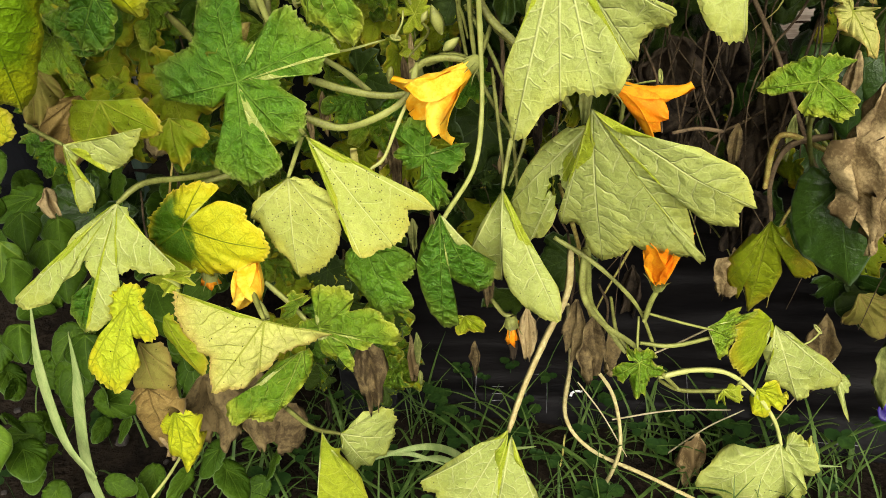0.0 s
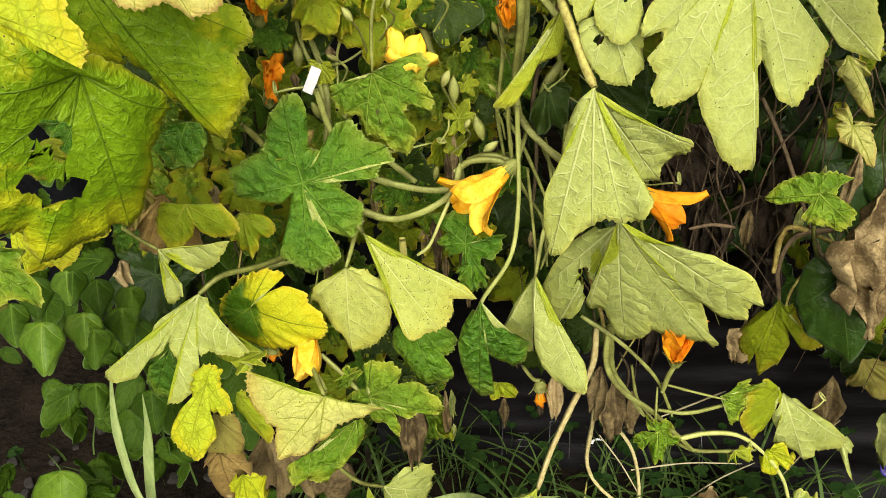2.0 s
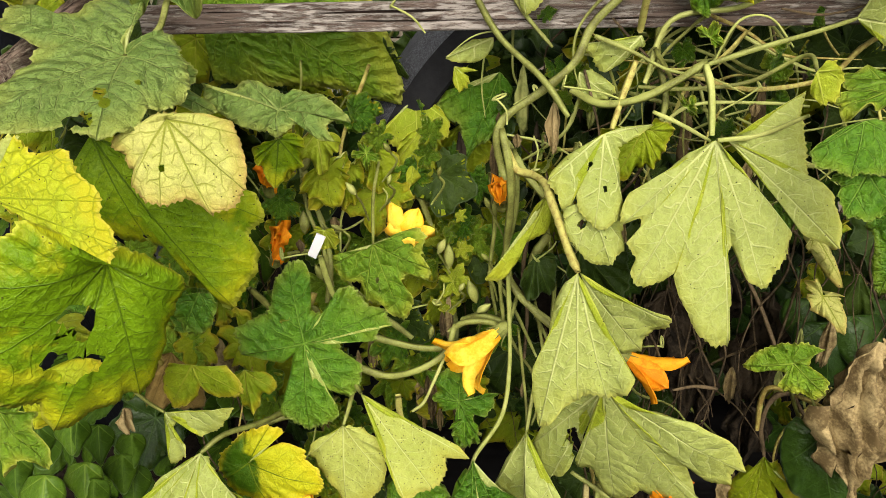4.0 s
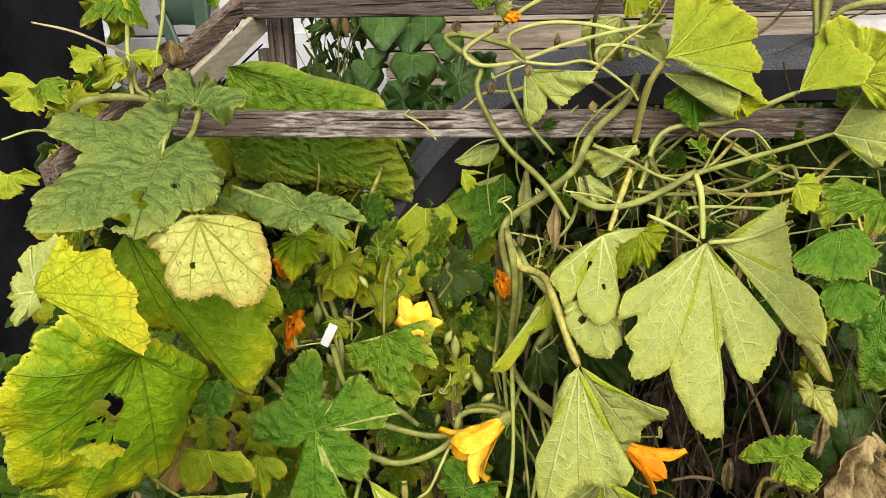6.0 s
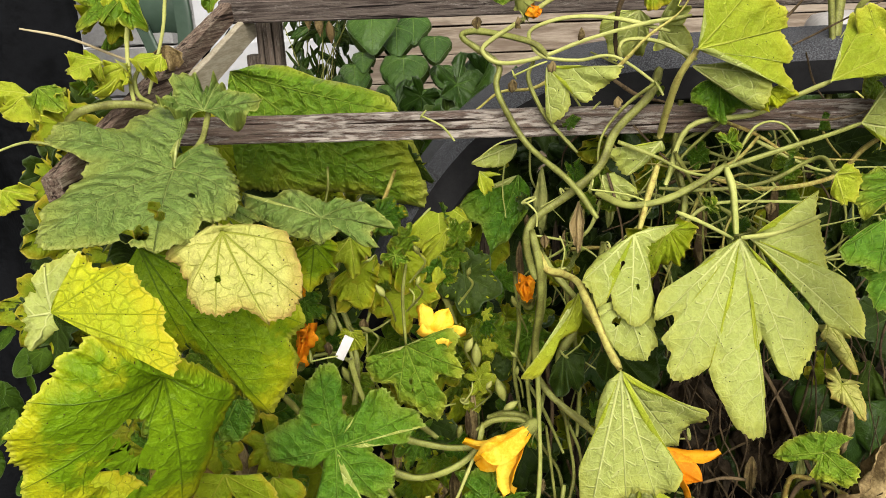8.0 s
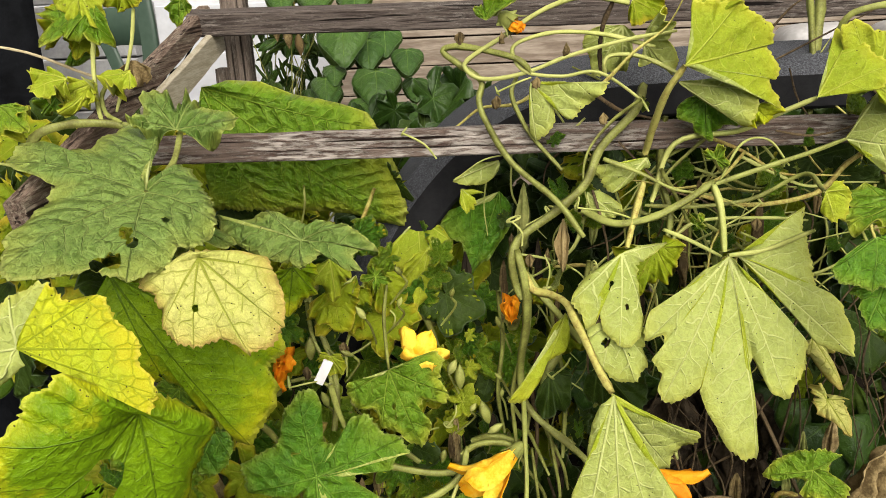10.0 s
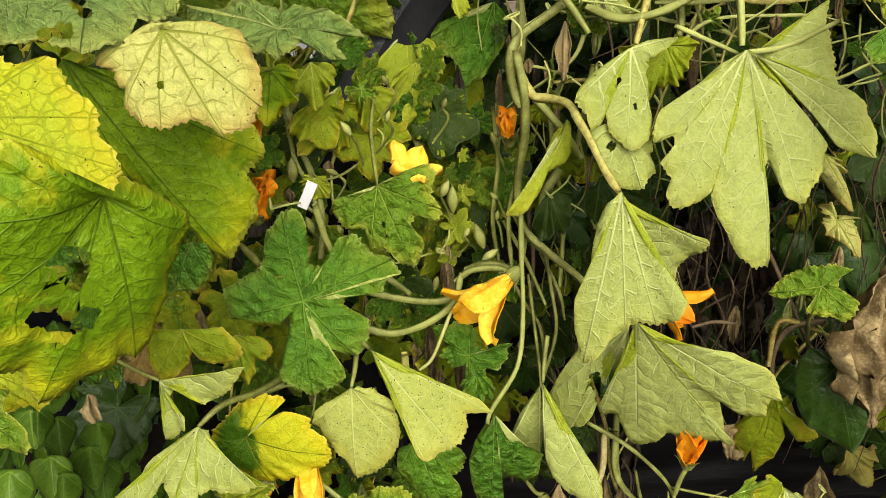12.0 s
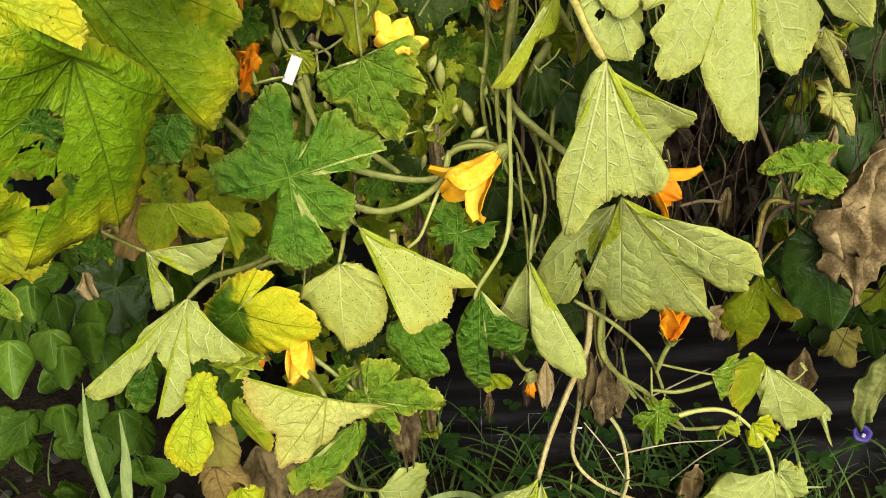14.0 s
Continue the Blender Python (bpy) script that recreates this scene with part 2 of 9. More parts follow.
# dead leaf with the recess's deep shade painted into its colour
DEADSHADE = simple_material("shaded_dead_leaf", (0.008, 0.006, 0.004), (0.045, 0.033, 0.02), 40, 0.85, 0.9, 0.004, fine=5, spec=0.1)
DEADGREEN = simple_material("limp_leaf", (0.09, 0.11, 0.025), (0.27, 0.28, 0.085), 30, 0.7, 0.8, 0.003, fine=5, spec=0.15)
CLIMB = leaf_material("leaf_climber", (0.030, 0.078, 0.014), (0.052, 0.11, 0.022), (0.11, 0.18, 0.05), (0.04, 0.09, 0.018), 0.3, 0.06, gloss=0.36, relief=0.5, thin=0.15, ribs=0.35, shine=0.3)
STEM = simple_material("stem_green", (0.088, 0.088, 0.018), (0.235, 0.255, 0.06), 30, 0.55, 0.7, 0.001, (1, 1, 1), 13, spec=0.25, contrast=(0.32, 0.66))
STEMPALE = simple_material("stem_pale", (0.24, 0.27, 0.06), (0.38, 0.39, 0.12), 38, 0.55, 0.7, 0.001, (1, 1, 1), 13, spec=0.25, contrast=(0.3, 0.66))
STEMTAN = simple_material("stem_tan", (0.19, 0.13, 0.03), (0.37, 0.345, 0.09), 130, 0.6, 0.6, 0.001, (1, 1, 1), 5, spec=0.2, contrast=(0.34, 0.62))
STEMWOODY = simple_material("stem_woody", (0.27, 0.215, 0.08), (0.43, 0.385, 0.175), 110, 0.65, 0.6, 0.001, (1, 1, 1), 5, spec=0.2, contrast=(0.34, 0.64))
STEMDRY = simple_material("stem_dry", (0.03, 0.021, 0.012), (0.12, 0.085, 0.045), 40, 0.85, 0.6, 0.001, spec=0.1)
PETAL = simple_material("petal_yellow", (0.92, 0.47, 0.010), (0.96, 0.70, 0.08), 28, 0.5, 0.5, 0.001, (1, 1, 1), thin=0.3, spec=0.2)
PETALWILT = simple_material("petal_orange", (0.84, 0.25, 0.006), (0.92, 0.42, 0.015), 40, 0.55, 0.6, 0.002, thin=0.3, spec=0.2)


def wood_material(name, dark, mid, pale, grain, bare=0.5):
    """Weathered timber: fine grain drawn out along one axis, flaking paint that lays bare paler wood, and dark cracks."""
    m, nt, out = mat_base(name)
    tc = nt.nodes.new("ShaderNodeTexCoord")
    info = nt.nodes.new("ShaderNodeObjectInfo")

    def drawn(scale, stretch, detail, rough):
        mp = nt.nodes.new("ShaderNodeMapping")
        mp.inputs["Scale"].default_value = tuple(scale * (stretch if g else 1.0) for g in grain)
        nt.links.new(tc.outputs["Object"], mp.inputs[0])
        return noise_of(nt, mp.outputs[0], 1.0, detail, rough)

    fibre = drawn(260.0, 0.035, 6.0, 0.75)
    flake = drawn(190.0, 0.16, 8.0, 0.75)
    wide = drawn(9.0, 0.6, 3.0, 0.5)
    crack = drawn(120.0, 0.02, 3.0, 0.5)
    shift = mth(nt, "MULTIPLY", mth(nt, "SUBTRACT", wide, 0.5), 0.4)
    col = mixc(nt, band(nt, fibre, 0.36, 0.62), dark, mid)
    bared = band(nt, mth(nt, "ADD", flake, shift), 0.97 - bare, 1.10 - bare)
    col = mixc(nt, bared, col, mixc(nt, band(nt, fibre, 0.34, 0.62), tuple(c * 0.55 for c in pale), pale))
    split = band(nt, crack, 0.40, 0.34)
    col = mixc(nt, split, col, tuple(c * 0.35 for c in dark))
    bs = nd(nt, "ShaderNodeBsdfPrincipled", Roughness=0.85)
    bs.inputs["Specular IOR Level"].default_value = 0.12
    nt.links.new(col, bs.inputs["Base Color"])
    hgt = mth(nt, "SUBTRACT", mth(nt, "ADD", mth(nt, "MULTIPLY", fibre, 0.6), mth(nt, "MULTIPLY", bared, -0.5)), mth(nt, "MULTIPLY", split, 0.8))
    bp = nd(nt, "ShaderNodeBump", Strength=0.9, Distance=0.0025)
    nt.links.new(hgt, bp.inputs["Height"])
    nt.links.new(bp.outputs[0], bs.inputs["Normal"])
    nt.links.new(bs.outputs[0], out.inputs[0])
    return m


WOOD = wood_material("weathered_wood", (0.040, 0.024, 0.018), (0.165, 0.125, 0.102), (0.36, 0.32, 0.28), (1, 0, 0), 0.53)
WOODSIDE = wood_material("peeling_wood", (0.060, 0.036, 0.026), (0.19, 0.14, 0.105), (0.34, 0.28, 0.21), (0, 1, 0), 0.46)
WOODPALE = simple_material("beige_painted_wood", (0.27, 0.235, 0.16), (0.40, 0.36, 0.27), 20, 0.8, 0.6, 0.002, (7, 0.6, 7), 4, spec=0.15)
WOODOLD = wood_material("dark_weathered_wood", (0.026, 0.019, 0.016), (0.11, 0.09, 0.077), (0.24, 0.21, 0.185), (1, 0, 0), 0.46)
WOODPOST = wood_material("grey_post_wood", (0.060, 0.046, 0.036), (0.17, 0.135, 0.108), (0.30, 0.255, 0.21), (0, 0, 1), 0.46)
FENCE = simple_material("fence_wood", (0.15, 0.115, 0.085), (0.31, 0.26, 0.205), 5, 0.85, 0.6, 0.004, (1, 8, 8), 5, spec=0.2)
LAPSHADE = simple_material("lap_shade_backing", (0.03, 0.016, 0.011), (0.06, 0.035, 0.025), 8, 0.9, 0.4, 0.003, spec=0.1)
# white lowered towards grey, the wall's shade held in its colour
WHITE = simple_material("white_siding", (0.46, 0.47, 0.49), (0.54, 0.55, 0.57), 3, 0.6, 0.1, 0.001, spec=0.1)
# granular top of the arch; light on it is put into the paler colour
ARCH = simple_material("granular_rubber_lit_top", (0.026, 0.027, 0.031), (0.115, 0.12, 0.13), 420, 0.7, 1.0, 0.002, fine=2.5, contrast=(0.42, 0.72), spec=0.1)
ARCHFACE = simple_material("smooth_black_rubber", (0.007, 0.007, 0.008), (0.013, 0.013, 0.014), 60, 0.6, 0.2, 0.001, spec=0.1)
FILM = simple_material("black_film", (0.0025, 0.0024, 0.0026), (0.006, 0.0055, 0.0055), 5, 0.32, 0.6, 0.008, (0.6, 3, 3), 5, spec=0.025)
# darker than damp earth alone: deep shade is put into the soil colour
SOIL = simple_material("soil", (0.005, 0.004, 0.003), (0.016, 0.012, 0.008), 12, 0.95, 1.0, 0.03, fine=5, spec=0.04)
# blacker than cloth would be: the shade it hangs in is in the colour
TARP = simple_material("black_cloth", (0.002, 0.0022, 0.0025), (0.0055, 0.006, 0.007), 8, 0.75, 0.6, 0.012, fine=8, spec=0.03)
GRASS = simple_material("grass", (0.022, 0.05, 0.008), (0.075, 0.125, 0.024), 10, 0.5, 0.2, 0.001, thin=0.2, spec=0.15)
WEED = simple_material("clover", (0.012, 0.034, 0.006), (0.032, 0.07, 0.010), 20, 0.55, 0.3, 0.001, thin=0.2, spec=0.15)
STRAW = simple_material("straw", (0.42, 0.36, 0.22), (0.30, 0.24, 0.13), 30, 0.7, 0.3, 0.001)
PLASTIC = simple_material("green_plastic", (0.030, 0.052, 0.036), (0.045, 0.07, 0.05), 6, 0.35, 0.1, 0.001, spec=0.3)
CONCRETE = simple_material("grey_block", (0.30, 0.30, 0.30), (0.40, 0.40, 0.40), 14, 0.85, 0.5, 0.003)
BLUE = simple_material("blue_petal", (0.022, 0.010, 0.13), (0.045, 0.018, 0.24), 40, 0.5, 0.2, 0.001, thin=0.1)
PAINT = simple_material("white_paint", (0.7, 0.68, 0.68), (0.8, 0.78, 0.78), 20, 0.5, 0.2, 0.001)
GRASSLONG = simple_material("long_grass", (0.17, 0.24, 0.07), (0.28, 0.34, 0.12), 12, 0.5, 0.4, 0.001, (8, 8, 1), thin=0.2, spec=0.2)
SOILSTONE = simple_material("earthy_stone", (0.012, 0.010, 0.008), (0.035, 0.028, 0.022), 30, 0.9, 0.6, 0.003)
# ---- geometry helpers ----
def mesh_of(name, verts, faces, mats, slots=None, smooth=True):
    me = bpy.data.meshes.new(name)
    me.from_pydata([tuple(v) for v in verts], [], faces)
    for m in mats:
        me.materials.append(m)
    if slots is not None:
        me.polygons.foreach_set("material_index", slots)
    me.polygons.foreach_set("use_smooth", [smooth] * len(me.polygons))
    me.update()
    return me


def part(name, me, parent, label="", kind=""):
    """One mesh object under a thing or a part."""
    ob = new(name, me)
    ob.parent = parent
    return tagged(ob, label=label, kind=kind)


def thing(name, label, category, group="", kind=""):
    return tagged(new(name), label, category, group, kind)


def box_mesh(name, a, b, width, height, mat, bevel=0.003, twist=0.0, seg=8, wear=0.0015, seed=0):
    """A board from a to b: width across, height up, with softened and slightly worn edges."""
    a, b = Vector(a), Vector(b)
    axis = (b - a).normalized()
    up = Vector((0, 0, 1)) if abs(axis.z) < 0.9 else Vector((0, 1, 0))
    sidev = axis.cross(up).normalized()
    upv = sidev.cross(axis).normalized()
    rot = Matrix.Rotation(twist, 3, axis)
    sidev, upv = rot @ sidev, rot @ upv
    w, h, c = width / 2, height / 2, bevel
    prof = [(-w + c, -h), (w - c, -h), (w, -h + c), (w, h - c), (w - c, h), (-w + c, h), (-w, h - c), (-w, -h + c)]
    verts, faces = [], []
    for i in range(seg + 1):
        p = a.lerp(b, i / seg)
        for x, z in prof:
            q = p + sidev * x + upv * z
            q += (sidev * noise.noise(q * 17 + Vector((seed, 0, 0))) + upv * noise.noise(q * 23 + Vector((0, seed, 0)))) * wear
            verts.append(q)
    for i in range(seg):
        for k in range(8):
            faces.append((i * 8 + k, i * 8 + (k + 1) % 8, i * 8 + 8 + (k + 1) % 8, i * 8 + 8 + k))
    faces.append(tuple(range(8)))
    faces.append(tuple(seg * 8 + k for k in reversed(range(8))))
    me = mesh_of(name, verts, faces, [mat], smooth=False)
    return me


def curve_points(pts, per=6):
    """Catmull-Rom through the points."""
    P = [Vector(p) for p in pts]
    if len(P) == 2:
        mid = (P[0] + P[1]) / 2 + Vector((0, 0, -0.03)) * (P[1] - P[0]).length
        P = [P[0], mid, P[1]]
    P = [P[0] * 2 - P[1], *P, P[-1] * 2 - P[-2]]
    out = []
    for i in range(1, len(P) - 2):
        for k in range(per):
            t = k / per
            a, b, c, d = P[i - 1:i + 3]
            out.append(0.5 * (2 * b + (c - a) * t + (2 * a - 5 * b + 4 * c - d) * t * t + (3 * b - a - 3 * c + d) * t ** 3))
    out.append(P[-2])
    return out


def tube_data(pts, r0, r1, sides=7, per=6, ribs=0.16, knots=0.0, seed=0.0):
    path = curve_points(pts, per)
    n = len(path)
    verts, faces = [], []
    ref = Vector((0.3, -1, 0.2)).normalized()
    for i, p in enumerate(path):
        tan = (path[min(i + 1, n - 1)] - path[max(i - 1, 0)]).normalized()
        u = (ref - tan * ref.dot(tan)).normalized()
        ref = u
        v = tan.cross(u)
        r = (r0 + (r1 - r0) * i / (n - 1)) * min(1.0, 0.7 + (n - 1 - i) * 0.2, 0.8 + i * 0.1)
        r *= 1 + 0.15 * noise.noise(p * 40 + Vector((seed, 0, 0))) + (knots if i % 9 == 4 else 0)
        for k in range(sides):
            a = 2 * math.pi * k / sides
            rr = r * (1 + ribs * (1 if k % 2 else -1))
            verts.append(p + (u * math.cos(a) + v * math.sin(a)) * rr)
    for i in range(n - 1):
        for k in range(sides):
            faces.append((i * sides + k, i * sides + (k + 1) % sides, (i + 1) * sides + (k + 1) % sides, (i + 1) * sides + k))
    faces.append(tuple(range(sides)))
    faces.append(tuple((n - 1) * sides + k for k in reversed(range(sides))))
    return verts, faces


def stem(vine, pts, r0, r1=None, mat=None, name="stem", label="", sides=8, knots=0.12):
    r0, r1 = r0 * 0.68, (r1 if r1 else r0 * 0.85) * 0.68
    v, f = tube_data(pts, r0, r1, sides, knots=knots, seed=len(pts) + pts[0][0] * 9)
    return part(name, mesh_of(name, v, f, [mat or STEM]), vine, label)


def tendril(vine, start, way, turns=3.0, size=0.014, mat=None):
    """A thin springy tendril that runs out along way and coils at its end."""
    s, w = Vector(start), Vector(way)
    pts = [s, s + w * 0.5 + Vector((0.006, -0.004, 0.004)), s + w]
    side = w.cross(Vector((0.2, 1, 0.3))).normalized()
    up = side.cross(w).normalized()
    for k in range(int(turns * 6)):
        a = k / 6 * 2 * math.pi
        r = size * (1 - 0.6 * k / (turns * 6))
        pts.append(s + w * (1 + 0.02 * k / 6) + side * (math.sin(a) * r) + up * ((1 - math.cos(a)) * r))
    v, f = tube_data(pts, 0.0016, 0.0008, 5, 3, 0.0)
    return part("tendril", mesh_of("tendril", v, f, [mat or STEMPALE]), vine)


def blade_mesh(J, tips, face, back, sinus=0.8, teeth=0.018, bow=0.10, ripple=0.015, quilt=0.003, closed=False, seed=0, rings=12, step=1.7, droop=0.0, base=0.4, spread=30, crumple=0.009, holes=(), cut=3.6, point=0.025, veins=None, shaped=False, name="leaf"):
    """A leaf blade: lobes run from the joint J to the tips, in turn round it; sinus is the depth of the bays between them.
    bow arches it towards its outer side, ripple waves the margin, quilt raises the blade between its veins.
    A shaped blade takes the tips as turning points of its margin, lobes and bays alike; veins names those that end a main vein."""
    J = Vector(J)
    V = [Vector(t) - J for t in tips]
    n = len(V)
    N = Vector()
    for i in range(n - 1 if not closed else n):
        N += V[i].cross(V[(i + 1) % n])
    if shaped:
        N = Vector()
        for i in range(n):
            N += V[i].cross(V[(i + 1) % n])
    N = N.normalized() if N.length > 1e-9 else Vector((0, -1, 0))
    if N.y > 0:
        N = -N
    size = max(v.length for v in V)
    if shaped:
        # the margin is drawn in full, so it needs little added waving
        ripple, crumple, quilt = ripple * 0.3, crumple * 0.5, quilt * 0.35

    def slerp(a, b, t):
        w = a.angle(b)
        if w < 1e-3:
            return a
        return (a * math.sin((1 - t) * w) + b * math.sin(t * w)) / math.sin(w)

    sect = []
    if not closed and not shaped:
        def outer(v0, v1):
            ax = v1.cross(v0)
            ax = ax.normalized() if ax.length > 1e-9 else N
            return Matrix.Rotation(radians(spread), 3, ax) @ v0.normalized()
        sect.append((outer(V[0], V[1]), V[0].length * base, V[0].normalized(), V[0].length, "a", 0))
    for i in range(0 if shaped else n if closed else n - 1):
        a, b = V[i], V[(i + 1) % n]
        sect.append((a.normalized(), a.length, b.normalized(), b.length, "m", i))
    if not closed and not shaped:
        sect.append((V[-1].normalized(), V[-1].length, outer(V[-1], V[-2]), V[-1].length * base, "z", n - 1))
    rays = []
    rnd = random.Random(seed * 7 + 3)
    for da, la, db, lb, kind, i in sect:
        ang = math.degrees(da.angle(db))
        k = max(6, int(ang / step * max(0.6, min(1.5, size / 0.11))))
        for q in range(k):
            f = q / k
            d = slerp(da, db, f)
            if kind == "m":
                e = f * f * (3 - 2 * f)
                L = la + (lb - la) * e
                g = math.sin(math.pi * f) ** cut
                L *= 1 - (1 - (sinus[i] if isinstance(sinus, tuple) else sinus)) * g
                L *= 1 + point * math.exp(-(min(f, 1 - f) / 0.07) ** 2) - 0.02
                off = radians(ang) * (f if f < 0.5 else f - 1)
                qz = math.sin(math.pi * f) ** 2
            elif kind == "a":
                e = math.sin(f * math.pi / 2)
                L = la + (lb - la) * e
                off, qz = radians(ang) * (f - 1), 0.3 * (1 - f)
            else:
                e = math.cos(f * math.pi / 2)
                L = lb + (la - lb) * e
                off, qz = radians(ang) * f, 0.3 * f
            rays.append((d, L, off, qz))
    if shaped:
        # even steps along the margin, its corners eased
        run = [*V, V[0]] if closed else V
        line = []
        for a, b in zip(run, run[1:]):
            k = max(1, round((b - a).length / 0.0028))
            line += [a.lerp(b, q / k) for q in range(k)]
        if not closed:
            line.append(V[-1])
        for _ in range(2):
            c = len(line)
            line = [(line[j - 1] + line[j] * 2 + line[(j + 1) % c]) / 4 if closed or 0 < j < c - 1 else line[j] for j in range(c)]
        rays = [(v.normalized(), v.length, 0.0, 0.0) for v in line]
    elif not closed:
        rays.append((sect[-1][2], sect[-1][3], radians(spread), 0.3))
    m = len(rays)
    # soften the creases between lobes, across the blade only
    dep = np.array([d.dot(N) for d, _, _, _ in rays])
    w = max(3, m // 14)
    ker = np.ones(2 * w + 1) / (2 * w + 1)
    for _ in range(2):
        dep = np.convolve(np.concatenate([dep[-w:], dep, dep[:w]]) if closed else np.pad(dep, w, "edge"), ker, "valid")
    rays = [((d + N * (float(h) - d.dot(N))).normalized(), L, off, qz) for (d, L, off, qz), h in zip(rays, dep)]
    sd = Vector((seed * 1.37, seed * 0.71, seed * 2.1))
    phase = rnd.random() * 6.28
    jag = [rnd.uniform(-0.35, 0.35) for _ in range(m)]
    verts, flat, vs, vd, rim, flank = [J], [(0, 0, 0)], [0.0], [0.0], [0.0], [0.0]
    turn = 0.0
    if shaped:
        e1 = (V[n // 2] - N * V[n // 2].dot(N)).normalized()
        e2 = N.cross(e1)
        around = [math.atan2(d.dot(e2), d.dot(e1)) for d, _, _, _ in rays]
        marks = [math.atan2(V[i].dot(e2), V[i].dot(e1)) for i in veins]
        for j, (d, L, _, _) in enumerate(rays):
            off = min(((around[j] - w + math.pi) % (2 * math.pi) - math.pi for w in marks), key=abs)
            f = min(1.0, abs(off) / 0.4)
            rays[j] = (d, L, off, f * f * (3 - 2 * f))
        for i in veins:
            j = min(range(m), key=lambda q: (rays[q][0] * rays[q][1] - V[i]).length)
            rays[j] = (rays[j][0], rays[j][1], 0.0, 0.0)
    elif veins:
        # only some of the outline's points carry a main vein
        turns, firsts = [0.0], []
        for j in range(1, m):
            turns.append(turns[-1] + rays[j][0].angle(rays[j - 1][0]))
        k = 0
        for i, v in enumerate(V):
            k = max(range(m), key=lambda j: rays[j][0].dot(v.normalized()))
            firsts.append(turns[k])
        marks = [firsts[i] for i in veins]
        if closed:
            full = turns[-1] + rays[-1][0].angle(rays[0][0])
            marks += [marks[0] + full, marks[-1] - full]
        for j, (d, L, off, qz) in enumerate(rays):
            off = min((turns[j] - w for w in marks), key=abs)
            rays[j] = (d, L, off, min(1.0, abs(off) / 0.4) ** 2 * (3 - 2 * min(1.0, abs(off) / 0.4)))
    for j, (d, L, off, qz) in enumerate(rays):
        if shaped:
            turn = around[j]
        elif j:
            turn += d.angle(rays[j - 1][0])
        tooth = teeth * ((0.0, 1.0, 0.35)[j % 3] - 0.45 + jag[j] * 1.3)
        wavy = 0.0 if teeth == 0 else 0.07 * noise.noise(d * 5 + sd) + 0.045 * noise.noise(d * 13 + sd)
        if shaped and teeth:
            tooth = 0.0030 * ((0.0, 0.9, 0.3)[j % 3] - 0.4 + jag[j] * 1.2) / L
            run = (rays[(j + 1) % m][0] * rays[(j + 1) % m][1] - rays[j - 1][0] * rays[j - 1][1]).normalized()
            tooth *= d.cross(run).length ** 2
            wavy = d.cross(run).length * (0.004 * noise.noise(d * L * 60 + sd) + 0.0025 * noise.noise(d * L * 150 + sd)) / L
        for k in range(1, rings + 1):
            r = (k / rings) ** 0.85
            LL = L * (1 + (tooth + wavy) * max(0.0, (r - 0.75) * 4) ** 2)
            p = J + d * (LL * r)
            h = bow * size * math.sin(math.pi * min(1, r)) * 0.5
            h += quilt * size * qz * math.sin(math.pi * min(r, 0.95)) * 1.6
            h += ripple * r ** 3 * (math.sin(turn * 9 + phase) + 0.7 * math.sin(turn * 23 + phase * 2)) * (0.5 + 0.5 * math.sin(turn * 3.1 + phase * 3))
            h += crumple * min(1.0, r * 1.5) * (noise.noise(p * 14 + sd) + 0.5 * noise.noise(p * 37 + sd) + 0.22 * noise.noise(p * 95 + sd))
            p = p + N * h
            p.z -= droop * size * r * r
            verts.append(p)
            flat.append((math.cos(turn) * LL * r, math.sin(turn) * LL * r, 0))
            vs.append(LL * r * max(0.0, math.cos(off)))
            vd.append(LL * r * (abs(math.sin(off)) if abs(off) < math.pi / 2 else 1.0))
            flank.append(1.0 if off > 0 else 0.0)
            rim.append(r)
    faces, slots = [], []
    last = m if closed else m - 1
    for j in range(last):
        b0, b1 = 1 + j * rings, 1 + ((j + 1) % m) * rings
        faces.append((0, b0, b1))
        for k in range(rings - 1):
            faces.append((b0 + k, b0 + k + 1, b1 + k + 1, b1 + k))
    for c, rad in holes:
        c = Vector(c)
        keep, gone = [], set()
        for f in faces:
            way = sum((verts[i] for i in f), Vector()) / len(f) - c
            if (way - N * way.dot(N)).length > rad:
                keep.append(f)
            else:
                gone.update(f)
        faces = keep
        for i in gone:
            way = verts[i] - c
            deep = way.dot(N)
            way = (way - N * deep).normalized()
            verts[i] = c + N * deep + way * rad * (1 + 0.5 * noise.noise(way * 2.2 + c * 50))
    top = len(faces)
    total = len(verts)
    # the underside follows the blade's own slope
    nrm = [Vector() for _ in verts]
    for f in faces:
        fn = (verts[f[1]] - verts[f[0]]).cross(verts[f[-1]] - verts[f[0]])
        for i in f:
            nrm[i] += fn
    lean = sum(nrm, Vector())
    way = -0.0009 if lean.dot(N) > 0 else 0.0009
    under = [v + (n.normalized() * way if n.length > 1e-12 else N * way) for v, n in zip(verts, nrm)]
    faces += [tuple(total + i for i in reversed(f)) for f in faces[:top]]
    slots = [0] * top + [1] * top
    for j in range(last):
        e0, e1 = (j + 1) * rings, ((j + 1) % m + 1) * rings
        faces.append((e0, total + e0, total + e1, e1))
        slots.append(0)
    me = mesh_of(name, verts + under, faces, [face, back], slots)
    for key, vals, typ in (("vs", vs, "FLOAT"), ("vd", vd, "FLOAT"), ("rim", rim, "FLOAT"), ("flank", flank, "FLOAT")):
        at = me.attributes.new(key, typ, "POINT")
        at.data.foreach_set("value", np.array(vals + vals, dtype=np.float32))
    at = me.attributes.new("flat", "FLOAT_VECTOR", "POINT")
